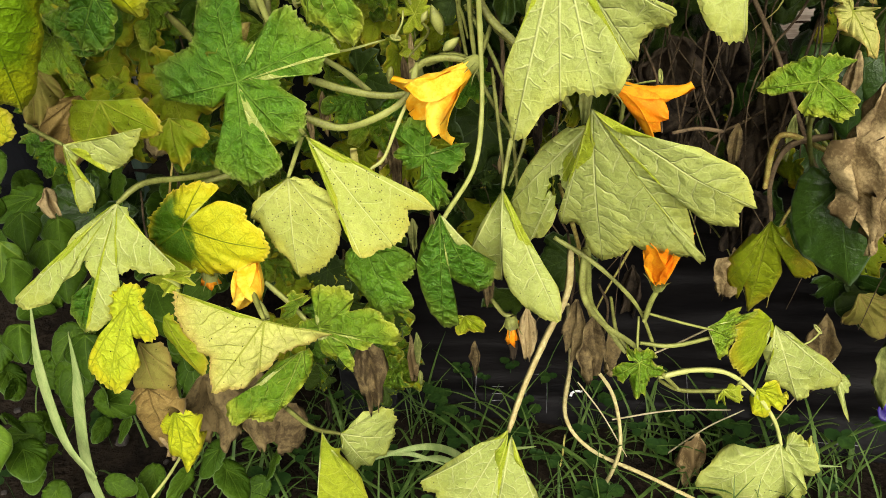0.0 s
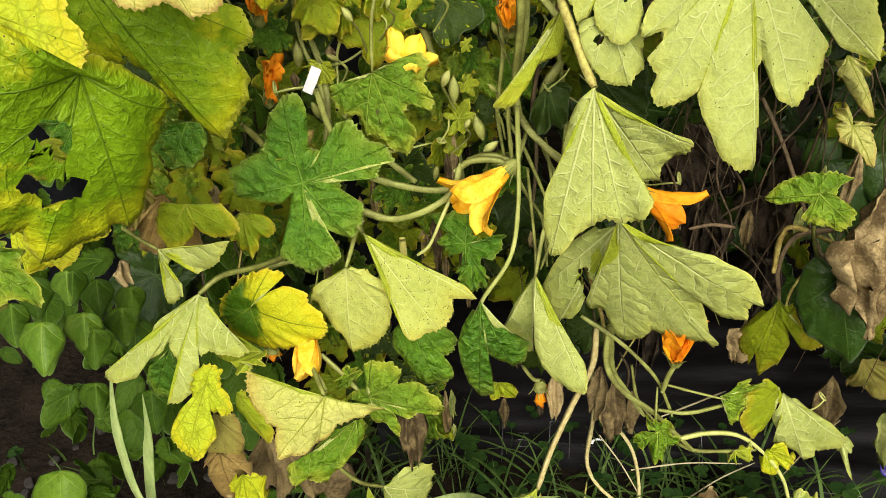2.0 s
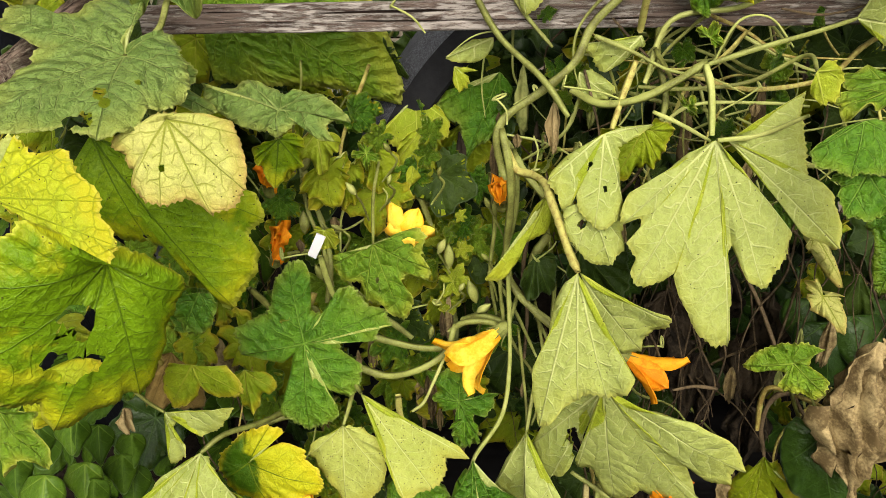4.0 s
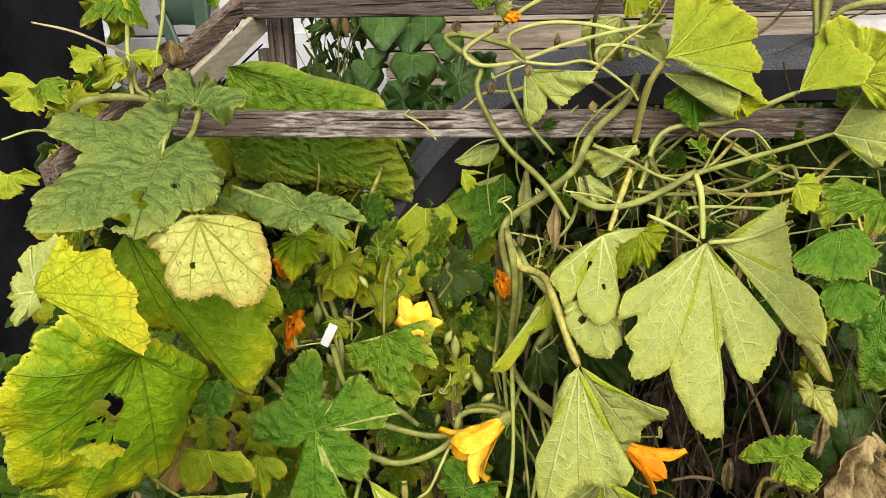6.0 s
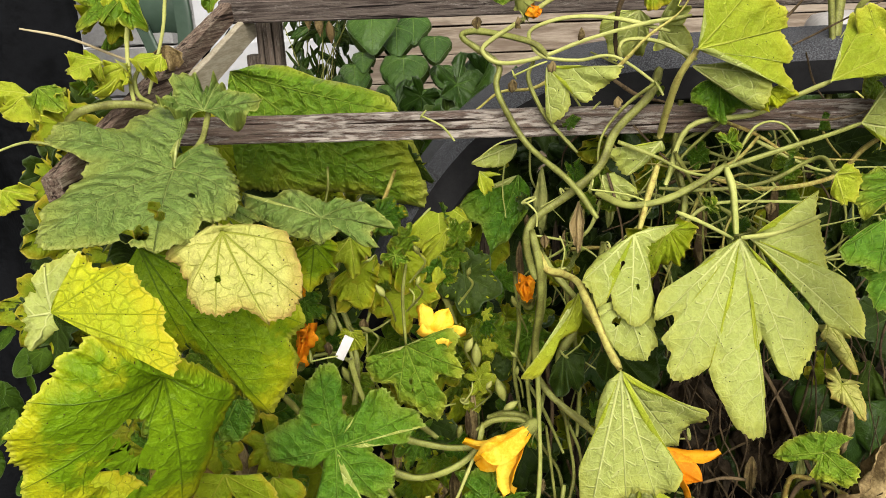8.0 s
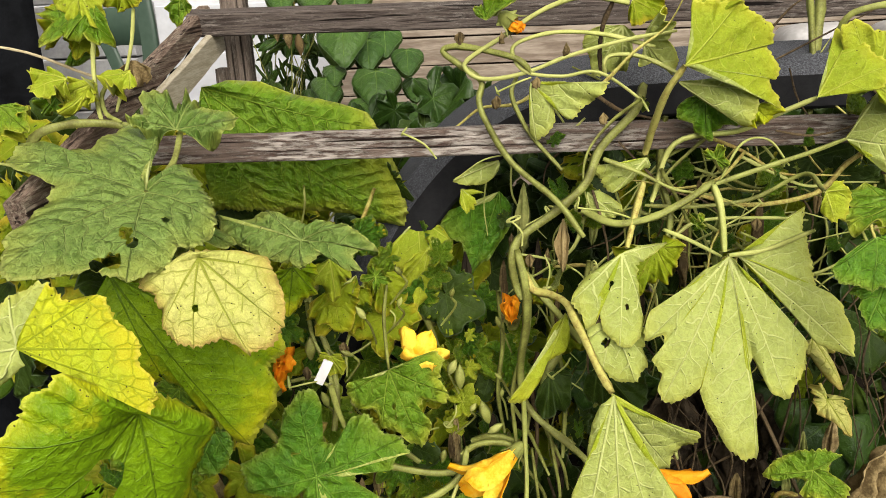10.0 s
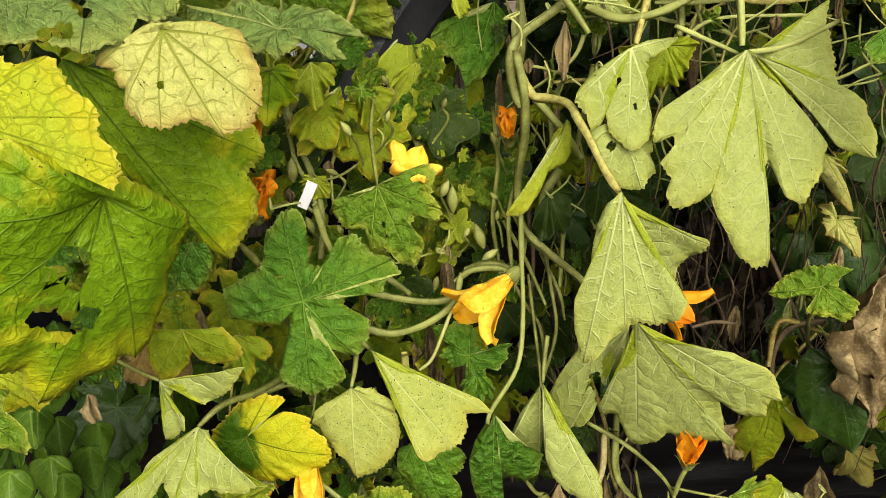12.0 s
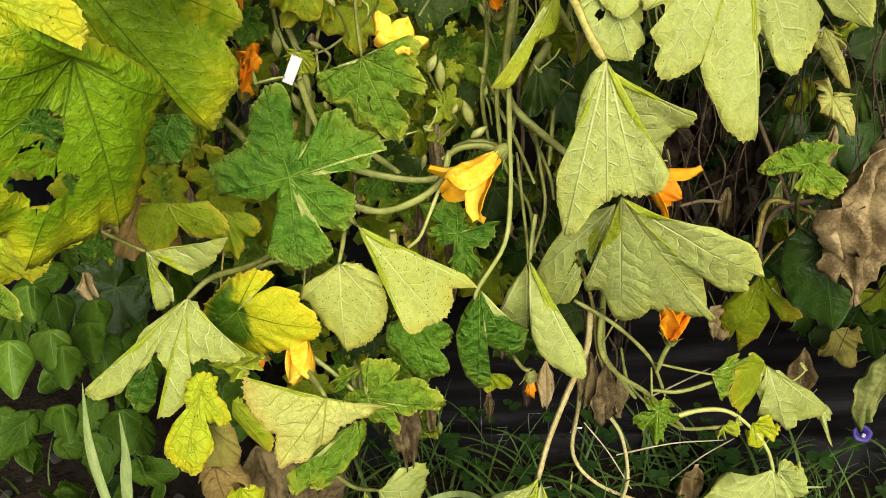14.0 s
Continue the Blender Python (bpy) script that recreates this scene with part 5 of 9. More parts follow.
withered(LEFT_VINE, (-0.462, 0.780, 0.516), 0.151, 0.09, 0.1, 3, DEAD, "dry brown leaf")
withered(LEFT_VINE, (-0.498, 0.715, 0.554), 0.133, 0.06, -0.3, 13, DEADTAN, "papery brown leaf curling at its edge")
withered(LEFT_VINE, (-0.393, 0.840, 0.434), 0.146, 0.08, -0.4, 4, DEAD, "")
withered(LEFT_VINE, (-0.440, 0.860, 0.461), 0.187, 0.09, 0.3, 14, DEAD, "")
leaf(MIDDLE_VINE, (-0.298, 0.848, 0.331), [(-0.282, 0.857, 0.346), (-0.263, 0.867, 0.363), (-0.238, 0.881, 0.363), (-0.218, 0.893, 0.345), (-0.214, 0.896, 0.322), (-0.218, 0.894, 0.282), (-0.229, 0.889, 0.266), (-0.231, 0.889, 0.245), (-0.249, 0.879, 0.241), (-0.264, 0.871, 0.223), (-0.285, 0.858, 0.233), (-0.295, 0.852, 0.262), (-0.302, 0.847, 0.295)], UNDER, label="small rounded pale leaf", stalk=[(-0.361, 0.804, 0.435), (-0.335, 0.831, 0.362)], veins=(2, 5, 9), shaped=True)
leaf(MIDDLE_VINE, (-0.315, 0.813, 0.373), [(-0.288, 0.814, 0.338), (-0.293, 0.813, 0.328), (-0.274, 0.814, 0.295), (-0.263, 0.813, 0.269), (-0.254, 0.812, 0.218), (-0.252, 0.808, 0.135), (-0.353, 0.797, 0.140), (-0.340, 0.803, 0.222), (-0.327, 0.808, 0.292)], LIME, label="pale hanging leaf", veins=(4, 6), shaped=True)
leaf(MIDDLE_VINE, (-0.025, 0.831, 0.378), [(-0.038, 0.828, 0.362), (-0.069, 0.824, 0.357), (-0.095, 0.818, 0.336), (-0.132, 0.810, 0.304), (-0.166, 0.802, 0.276), (-0.160, 0.799, 0.259), (-0.142, 0.799, 0.247), (-0.126, 0.789, 0.188), (-0.052, 0.792, 0.176), (-0.050, 0.810, 0.269), (-0.056, 0.815, 0.303), (-0.053, 0.821, 0.330)], UNDER, label="pale broad leaf close to the ground", veins=(4, 7, 9), shaped=True)
leaf(MIDDLE_VINE, (-0.021, 0.831, 0.365), [(-0.038, 0.814, 0.286), (-0.052, 0.809, 0.263), (-0.047, 0.793, 0.191), (0.040, 0.790, 0.187), (0.020, 0.808, 0.263), (0.006, 0.815, 0.294), (-0.012, 0.820, 0.314), (-0.015, 0.825, 0.340)], UNDER, veins=(2, 3), shaped=True)

# middle, over the rail
leaf(MIDDLE_VINE, (-0.229, 1.187, 1.221), [(-0.246, 1.177, 1.203), (-0.274, 1.166, 1.183), (-0.287, 1.157, 1.166), (-0.257, 1.149, 1.143), (-0.248, 1.138, 1.117), (-0.224, 1.141, 1.120), (-0.196, 1.157, 1.148), (-0.175, 1.164, 1.160), (-0.171, 1.174, 1.181), (-0.189, 1.183, 1.204), (-0.208, 1.188, 1.218)], LIME, stalk=[(-0.311, 1.284, 1.123), (-0.266, 1.233, 1.175)], veins=(2, 5, 8), shaped=True)
leaf(MIDDLE_VINE, (-0.093, 1.219, 1.254), [(-0.118, 1.207, 1.234), (-0.146, 1.198, 1.228), (-0.184, 1.190, 1.231), (-0.194, 1.181, 1.210), (-0.181, 1.177, 1.186), (-0.157, 1.181, 1.179), (-0.153, 1.171, 1.142), (-0.150, 1.164, 1.114), (-0.130, 1.176, 1.140), (-0.110, 1.183, 1.147), (-0.095, 1.194, 1.172), (-0.080, 1.203, 1.189), (-0.070, 1.216, 1.225)], GREEN, veins=(3, 7, 10), shaped=True)
leaf(MIDDLE_VINE, (-0.097, 1.123, 1.329), [(-0.127, 1.116, 1.327), (-0.149, 1.110, 1.316), (-0.169, 1.104, 1.303), (-0.150, 1.107, 1.296), (-0.119, 1.114, 1.295), (-0.106, 1.118, 1.304), (-0.097, 1.121, 1.316)], UNDER, veins=(2,), shaped=True)
leaf(MIDDLE_VINE, (-0.287, 1.100, 1.162), [(-0.313, 1.100, 1.131), (-0.277, 1.080, 1.094), (-0.245, 1.100, 1.138)], OLIVE, sinus=0.8)
leaf(MIDDLE_VINE, (-0.317, 1.049, 1.177), [(-0.331, 1.047, 1.165), (-0.353, 1.043, 1.158), (-0.375, 1.039, 1.141), (-0.397, 1.035, 1.111), (-0.370, 1.040, 1.103), (-0.345, 1.044, 1.090), (-0.335, 1.046, 1.109), (-0.329, 1.047, 1.137), (-0.314, 1.050, 1.163)], OLIVE, veins=(3, 5), shaped=True)
leaf(MIDDLE_VINE, (0.059, 0.947, 1.238), [(0.039, 0.938, 1.230), (0.010, 0.925, 1.215), (-0.010, 0.911, 1.197), (-0.014, 0.905, 1.187), (-0.001, 0.899, 1.169), (0.007, 0.893, 1.154), (0.019, 0.897, 1.157), (0.014, 0.910, 1.184), (0.023, 0.903, 1.166), (0.028, 0.895, 1.149), (0.037, 0.892, 1.138), (0.049, 0.890, 1.129), (0.062, 0.891, 1.127), (0.076, 0.898, 1.134), (0.087, 0.912, 1.157), (0.083, 0.922, 1.178), (0.080, 0.932, 1.198), (0.078, 0.942, 1.219), (0.094, 0.950, 1.228), (0.127, 0.966, 1.246), (0.083, 0.956, 1.245)], UNDER, label="pale leaf with eaten holes", holes=[((0.061, 0.915, 1.173), 0.0040), ((0.040, 0.925, 1.204), 0.0040), ((0.038, 0.922, 1.197), 0.0032)], veins=(3, 11, 14, 19), shaped=True, bow=0.05)
leaf(MIDDLE_VINE, (0.041, 0.918, 1.157), [(0.006, 0.906, 1.149), (0.010, 0.897, 1.124), (0.027, 0.889, 1.092), (0.050, 0.889, 1.077), (0.074, 0.891, 1.070), (0.081, 0.900, 1.087), (0.091, 0.906, 1.096), (0.089, 0.922, 1.139), (0.065, 0.922, 1.153)], UNDER, holes=[((0.064, 0.904, 1.109), 0.0024), ((0.033, 0.904, 1.127), 0.0065)], veins=(2, 4, 6), shaped=True)
leaf(RIGHT_VINE, (0.199, 0.940, 1.232), [(0.163, 0.931, 1.217), (0.142, 0.922, 1.200), (0.114, 0.912, 1.181), (0.091, 0.906, 1.172), (0.082, 0.896, 1.152), (0.084, 0.889, 1.134), (0.109, 0.895, 1.143), (0.108, 0.888, 1.130), (0.088, 0.879, 1.112), (0.103, 0.873, 1.096), (0.096, 0.865, 1.079), (0.101, 0.858, 1.062), (0.131, 0.860, 1.062), (0.151, 0.868, 1.076), (0.168, 0.880, 1.101), (0.150, 0.866, 1.073), (0.159, 0.856, 1.049), (0.184, 0.837, 1.000), (0.206, 0.832, 0.987), (0.225, 0.834, 0.988), (0.228, 0.840, 1.001), (0.217, 0.848, 1.020), (0.228, 0.856, 1.037), (0.215, 0.873, 1.077), (0.224, 0.887, 1.108), (0.244, 0.870, 1.065), (0.265, 0.867, 1.056), (0.279, 0.876, 1.073), (0.292, 0.887, 1.097), (0.301, 0.899, 1.122), (0.279, 0.908, 1.145), (0.225, 0.926, 1.196), (0.211, 0.935, 1.218)], UNDER, label="great pale palm-shaped leaf with raised veins", veins=(5, 11, 19, 26, 29), shaped=True, bow=0.06)
leaf(RIGHT_VINE, (0.227, 0.990, 1.214), [(0.272, 0.994, 1.233), (0.304, 1.005, 1.257), (0.325, 1.015, 1.278), (0.318, 1.000, 1.254), (0.321, 0.979, 1.224), (0.322, 0.965, 1.204), (0.325, 0.947, 1.177), (0.327, 0.940, 1.168), (0.339, 0.944, 1.176), (0.354, 0.932, 1.162), (0.358, 0.916, 1.140), (0.360, 0.898, 1.115), (0.357, 0.892, 1.104), (0.339, 0.898, 1.109), (0.316, 0.907, 1.115), (0.307, 0.915, 1.125), (0.295, 0.927, 1.140), (0.277, 0.946, 1.162), (0.251, 0.967, 1.188)], UNDER, label="pale lobed leaf", veins=(2, 7, 12), shaped=True)
leaf(RIGHT_VINE, (0.397, 1.100, 1.033), [(0.396, 1.100, 0.998), (0.449, 1.080, 0.947), (0.433, 1.100, 0.993)], PALE, sinus=0.85)
leaf(MIDDLE_VINE, (0.025, 0.792, 1.113), [(0.008, 0.791, 1.099), (-0.002, 0.786, 1.076), (-0.008, 0.778, 1.047), (-0.010, 0.768, 1.014), (-0.028, 0.765, 0.992), (-0.028, 0.753, 0.955), (-0.019, 0.739, 0.915), (-0.006, 0.738, 0.920), (0.010, 0.742, 0.945), (0.029, 0.744, 0.963), (0.045, 0.743, 0.971), (0.063, 0.739, 0.969), (0.077, 0.737, 0.973), (0.089, 0.736, 0.980), (0.098, 0.740, 0.998), (0.079, 0.750, 1.016), (0.057, 0.763, 1.043), (0.042, 0.774, 1.068), (0.031, 0.784, 1.092)], UNDER, label="long pale leaf folded along its midrib", veins=(6, 9, 11, 14), shaped=True, bow=0.05)
leaf(MIDDLE_VINE, (0.030, 0.842, 1.087), [(0.059, 0.847, 1.060), (0.091, 0.850, 1.041), (0.127, 0.852, 1.026), (0.148, 0.853, 1.021), (0.155, 0.855, 1.010), (0.147, 0.857, 0.997), (0.135, 0.858, 0.992), (0.125, 0.859, 0.988), (0.119, 0.861, 0.976), (0.119, 0.865, 0.955), (0.092, 0.866, 0.955), (0.067, 0.858, 1.001)], UNDER, veins=(4, 9), shaped=True)
leaf(MIDDLE_VINE, (-0.013, 0.967, 1.144), [(-0.010, 0.961, 1.124), (-0.006, 0.955, 1.105), (-0.015, 0.948, 1.091), (-0.040, 0.939, 1.083), (-0.053, 0.927, 1.058), (-0.070, 0.915, 1.036), (-0.082, 0.911, 1.033), (-0.100, 0.908, 1.038), (-0.086, 0.915, 1.047), (-0.069, 0.923, 1.060), (-0.044, 0.939, 1.087), (-0.039, 0.950, 1.113), (-0.026, 0.960, 1.134)], LIME, label="narrow curled leaf", veins=(7, 3), shaped=True)
leaf(MIDDLE_VINE, (0.037, 0.980, 1.057), [(0.032, 0.980, 0.988), (0.103, 0.970, 0.981), (0.104, 0.970, 1.057)], DARK, sinus=0.95)
leaf(MIDDLE_VINE, (-0.028, 1.020, 1.022), [(-0.035, 1.000, 0.950), (-0.006, 1.000, 0.960), (0.004, 1.020, 1.014)], DARK, sinus=0.85)
leaf(RIGHT_VINE, (0.132, 0.965, 1.480), [(0.145, 0.976, 1.524), (0.140, 0.982, 1.557), (0.204, 0.996, 1.554), (0.248, 1.000, 1.522), (0.256, 0.998, 1.500), (0.243, 0.995, 1.498), (0.255, 0.994, 1.482), (0.264, 0.993, 1.461), (0.256, 0.989, 1.454), (0.246, 0.988, 1.459), (0.255, 0.987, 1.442), (0.263, 0.987, 1.433), (0.264, 0.984, 1.418), (0.239, 0.982, 1.435), (0.207, 0.978, 1.455), (0.176, 0.973, 1.468), (0.152, 0.970, 1.480)], LIME, label="bright yellow-green leaf lit from above", stalk=[(0.107, 1.052, 1.349), (0.109, 1.015, 1.398), (0.115, 0.983, 1.444)], stalk_mat=STEMTAN, stalk_r=0.0055, veins=(2, 4, 12), shaped=True, bow=0.06)
leaf(RIGHT_VINE, (0.151, 1.000, 1.516), [(0.168, 1.000, 1.580), (0.222, 1.000, 1.537), (0.234, 1.000, 1.485)], LIME, sinus=0.9)
leaf(RIGHT_VINE, (0.233, 1.000, 1.421), [(0.228, 1.000, 1.394), (0.258, 1.000, 1.400), (0.273, 1.000, 1.413)], YELLOW, sinus=0.9)
leaf(RIGHT_VINE, (0.136, 1.008, 1.454), [(0.178, 1.001, 1.458), (0.213, 0.995, 1.456), (0.241, 0.989, 1.441), (0.236, 0.988, 1.419), (0.227, 0.988, 1.397), (0.220, 0.989, 1.394), (0.187, 0.997, 1.416), (0.158, 1.003, 1.435)], UNDER, label="pale underside of a leaf", veins=(2, 5), shaped=True)
leaf(RIGHT_VINE, (0.308, 0.981, 1.432), [(0.327, 0.997, 1.473), (0.336, 1.018, 1.517), (0.356, 1.009, 1.513), (0.372, 0.991, 1.489), (0.394, 0.974, 1.473), (0.382, 0.962, 1.443), (0.348, 0.969, 1.436)], LIME, label="yellow-green fan-shaped leaf", stalk=[(0.117, 1.041, 1.281), (0.145, 1.042, 1.364), (0.226, 1.024, 1.383), (0.272, 1.005, 1.409)], stalk_mat=STEMPALE, stalk_r=0.0045, veins=(2, 4), shaped=True)
leaf(RIGHT_VINE, (0.384, 1.000, 1.446), [(0.348, 1.000, 1.527), (0.399, 1.000, 1.512), (0.452, 1.000, 1.464), (0.440, 1.000, 1.408)], LIME, sinus=0.85)
leaf(RIGHT_VINE, (0.378, 1.038, 1.364), [(0.393, 1.032, 1.403), (0.416, 1.023, 1.445), (0.450, 1.012, 1.423), (0.460, 1.010, 1.355), (0.434, 1.020, 1.314), (0.410, 1.028, 1.345)], UNDER, label="dull grey-green leaf", stalk=[(0.184, 0.994, 1.315), (0.263, 0.997, 1.340), (0.321, 1.014, 1.352)], stalk_r=0.0045, veins=(1, 3), shaped=True)
leaf(RIGHT_VINE, (0.292, 0.890, 1.332), [(0.300, 0.891, 1.344), (0.308, 0.890, 1.346), (0.318, 0.886, 1.336), (0.321, 0.883, 1.324), (0.316, 0.880, 1.305), (0.303, 0.880, 1.295), (0.299, 0.881, 1.296), (0.288, 0.885, 1.305), (0.287, 0.888, 1.318)], LIME, label="small round lime leaf", veins=(2, 5), shaped=True)
leaf(RIGHT_VINE, (0.336, 0.842, 1.288), [(0.314, 0.834, 1.284), (0.298, 0.824, 1.277), (0.282, 0.815, 1.270), (0.273, 0.807, 1.263), (0.278, 0.800, 1.251), (0.298, 0.800, 1.244), (0.318, 0.800, 1.236), (0.363, 0.813, 1.237), (0.384, 0.837, 1.263), (0.360, 0.849, 1.288)], GREEN, label="toothed green leaf", veins=(3, 6, 8), shaped=True)
leaf(RIGHT_VINE, (0.346, 0.829, 1.231), [(0.321, 0.834, 1.235), (0.306, 0.829, 1.226), (0.318, 0.823, 1.220), (0.313, 0.815, 1.209), (0.320, 0.806, 1.198), (0.317, 0.800, 1.189), (0.337, 0.796, 1.187), (0.369, 0.798, 1.192), (0.382, 0.818, 1.220)], GREEN, veins=(1, 5, 7), shaped=True)
leaf(RIGHT_VINE, (0.411, 0.920, 1.305), [(0.342, 0.950, 1.311), (0.325, 0.890, 1.289), (0.382, 0.870, 1.281)], FRESH, sinus=0.85)
leaf(RIGHT_VINE, (0.418, 0.890, 1.182), [(0.388, 0.890, 1.132), (0.412, 0.875, 1.045), (0.470, 0.880, 1.055)], GREEN, label="hanging green leaf", sinus=0.85)
leaf(RIGHT_VINE, (-0.054, 1.060, 1.453), [(-0.017, 1.045, 1.449), (0.020, 1.032, 1.454), (0.049, 1.022, 1.456), (0.042, 1.022, 1.440), (0.013, 1.031, 1.421), (0.006, 1.032, 1.404), (-0.008, 1.037, 1.405), (-0.018, 1.043, 1.428), (-0.024, 1.045, 1.420), (-0.020, 1.041, 1.401), (-0.032, 1.043, 1.385), (-0.047, 1.048, 1.371), (-0.056, 1.053, 1.384), (-0.053, 1.055, 1.412)], UNDER, label="small pale folded leaf", veins=(2, 6, 11), shaped=True)
leaf(RIGHT_VINE, (0.110, 1.050, 1.344), [(0.074, 1.049, 1.337), (0.032, 1.049, 1.334), (0.044, 1.048, 1.312), (0.061, 1.048, 1.295), (0.083, 1.048, 1.306), (0.099, 1.049, 1.322), (0.116, 1.050, 1.332)], UNDER, veins=(1, 3), shaped=True)
leaf(RIGHT_VINE, (0.028, 1.060, 1.292), [(0.025, 1.059, 1.271), (0.033, 1.057, 1.257), (0.050, 1.056, 1.253), (0.074, 1.055, 1.253), (0.080, 1.056, 1.270), (0.065, 1.058, 1.283), (0.045, 1.059, 1.296)], UNDER, veins=(1, 3), shaped=True)
leaf(RIGHT_VINE, (0.183, 1.040, 1.431), [(0.142, 1.030, 1.405), (0.182, 1.030, 1.372), (0.242, 1.030, 1.400)], GREEN, sinus=0.8)
leaf(RIGHT_VINE, (0.082, 1.120, 1.521), [(0.028, 1.130, 1.492), (0.045, 1.130, 1.451), (0.085, 1.130, 1.450), (0.099, 1.120, 1.494)], UNDER, sinus=0.93)
leaf(RIGHT_VINE, (0.091, 1.100, 1.557), [(0.140, 1.100, 1.574), (0.133, 1.080, 1.531), (0.095, 1.080, 1.523)], OLIVE, sinus=0.85)
leaf(RIGHT_VINE, (0.104, 1.080, 1.502), [(0.121, 1.050, 1.547), (0.140, 1.060, 1.457), (0.111, 1.070, 1.472)], UNDER, sinus=0.7, spread=10)
leaf(RIGHT_VINE, (-0.114, 1.050, 1.539), [(-0.130, 1.050, 1.557), (-0.100, 1.050, 1.572), (-0.043, 1.050, 1.578), (-0.077, 1.040, 1.561)], FRESH, sinus=0.8)
leaf(RIGHT_VINE, (0.115, 1.000, 1.227), [(0.058, 1.000, 1.217), (0.078, 1.000, 1.154), (0.138, 1.000, 1.183), (0.156, 1.000, 1.228)], OLIVE, sinus=0.85)
leaf(RIGHT_VINE, (0.188, 0.990, 1.352), [(0.170, 0.990, 1.363), (0.194, 0.990, 1.372), (0.202, 0.980, 1.343)], FRESH, sinus=0.55, teeth=0.06)
leaf(RIGHT_VINE, (0.170, 1.000, 1.258), [(0.161, 1.000, 1.271), (0.176, 1.000, 1.275), (0.182, 1.000, 1.250)], FRESH, sinus=0.55, teeth=0.06)
leaf(RIGHT_VINE, (-0.156, 1.115, 1.288), [(-0.159, 1.111, 1.267), (-0.148, 1.109, 1.249), (-0.136, 1.111, 1.257), (-0.133, 1.114, 1.274), (-0.146, 1.114, 1.277), (-0.119, 1.116, 1.281), (-0.137, 1.116, 1.287)], LIME, veins=(1, 5), shaped=True)
leaf(RIGHT_VINE, (0.522, 1.200, 0.906), [(0.473, 1.250, 0.804), (0.483, 1.200, 0.763), (0.539, 1.200, 0.789)], DARK, sinus=0.95)
leaf(MIDDLE_VINE, (-0.289, 1.060, 1.170), [(-0.313, 1.060, 1.166), (-0.300, 1.070, 1.184), (-0.278, 1.070, 1.177), (-0.265, 1.060, 1.160), (-0.289, 1.050, 1.151)], FRESH, sinus=0.6, teeth=0.022)
leaf(MIDDLE_VINE, (-0.323, 1.070, 1.147), [(-0.394, 1.050, 1.115), (-0.388, 1.050, 1.080), (-0.342, 1.060, 1.079), (-0.304, 1.080, 1.148)], OLIVE, label="dull green leaf in half shade", sinus=0.85)
leaf(LEFT_VINE, (-0.345, 1.000, 1.223), [(-0.380, 1.000, 1.183), (-0.342, 1.000, 1.161), (-0.316, 1.020, 1.198)], LIME, sinus=0.8)
leaf(LEFT_VINE, (-0.393, 0.970, 1.222), [(-0.429, 0.960, 1.194), (-0.403, 0.960, 1.154), (-0.368, 0.980, 1.178), (-0.368, 1.000, 1.211)], MOTTLED, sinus=0.9)
leaf(MIDDLE_VINE, (-0.210, 1.120, 1.193), [(-0.253, 1.120, 1.135), (-0.234, 1.100, 1.096), (-0.202, 1.120, 1.089), (-0.187, 1.140, 1.145)], LIME, sinus=0.85)
leaf(MIDDLE_VINE, (-0.156, 1.240, 1.163), [(-0.193, 1.240, 1.097), (-0.153, 1.220, 1.034), (-0.114, 1.240, 1.096)], OLIVE, sinus=0.85)
leaf(MIDDLE_VINE, (-0.370, 1.060, 1.037), [(-0.387, 1.060, 1.041), (-0.376, 1.050, 1.008), (-0.349, 1.050, 1.010), (-0.350, 1.060, 1.036)], LIME, sinus=0.95)
leaf(MIDDLE_VINE, (-0.208, 1.200, 1.044), [(-0.239, 1.200, 0.994), (-0.203, 1.200, 0.953), (-0.162, 1.200, 1.004)], OLIVE, sinus=0.85)
stem(MIDDLE_VINE, [(-0.285, 1.120, 1.161), (-0.262, 1.120, 1.133), (-0.226, 1.120, 1.086), (-0.203, 1.120, 1.021)], 0.0095, None, STEM)
stem(MIDDLE_VINE, [(-0.403, 1.080, 1.123), (-0.399, 1.080, 1.061), (-0.377, 1.060, 1.018), (-0.359, 1.040, 0.945)], 0.006, None, STEM)
stem(MIDDLE_VINE, [(-0.436, 1.060, 0.994), (-0.398, 1.060, 0.999), (-0.370, 1.050, 0.984)], 0.005, None, STEM)
stem(MIDDLE_VINE, [(-0.316, 1.050, 0.900), (-0.265, 1.030, 0.906), (-0.201, 1.030, 0.922)], 0.003, None, STEMPALE)

# left edge, upper
leaf(LEFT_VINE, (-0.680, 1.050, 1.568), [(-0.729, 1.050, 1.527), (-0.714, 1.060, 1.576), (-0.683, 1.060, 1.588)], OLIVE, sinus=0.7)
leaf(LEFT_VINE, (-0.661, 1.050, 1.599), [(-0.697, 1.050, 1.580), (-0.662, 1.040, 1.549), (-0.634, 1.040, 1.547), (-0.630, 1.060, 1.588)], LIME, sinus=0.85)
leaf(LEFT_VINE, (-0.605, 1.060, 1.596), [(-0.636, 1.060, 1.576), (-0.618, 1.060, 1.568), (-0.583, 1.060, 1.578)], OLIVE, sinus=0.85)
leaf(LEFT_VINE, (-0.695, 1.120, 1.550), [(-0.727, 1.120, 1.534), (-0.719, 1.120, 1.492), (-0.681, 1.120, 1.524)], GREEN, sinus=0.85)
leaf(LEFT_VINE, (-0.609, 1.300, 1.587), [(-0.627, 1.300, 1.583), (-0.621, 1.300, 1.532), (-0.603, 1.300, 1.552)], FRESH, sinus=0.9)
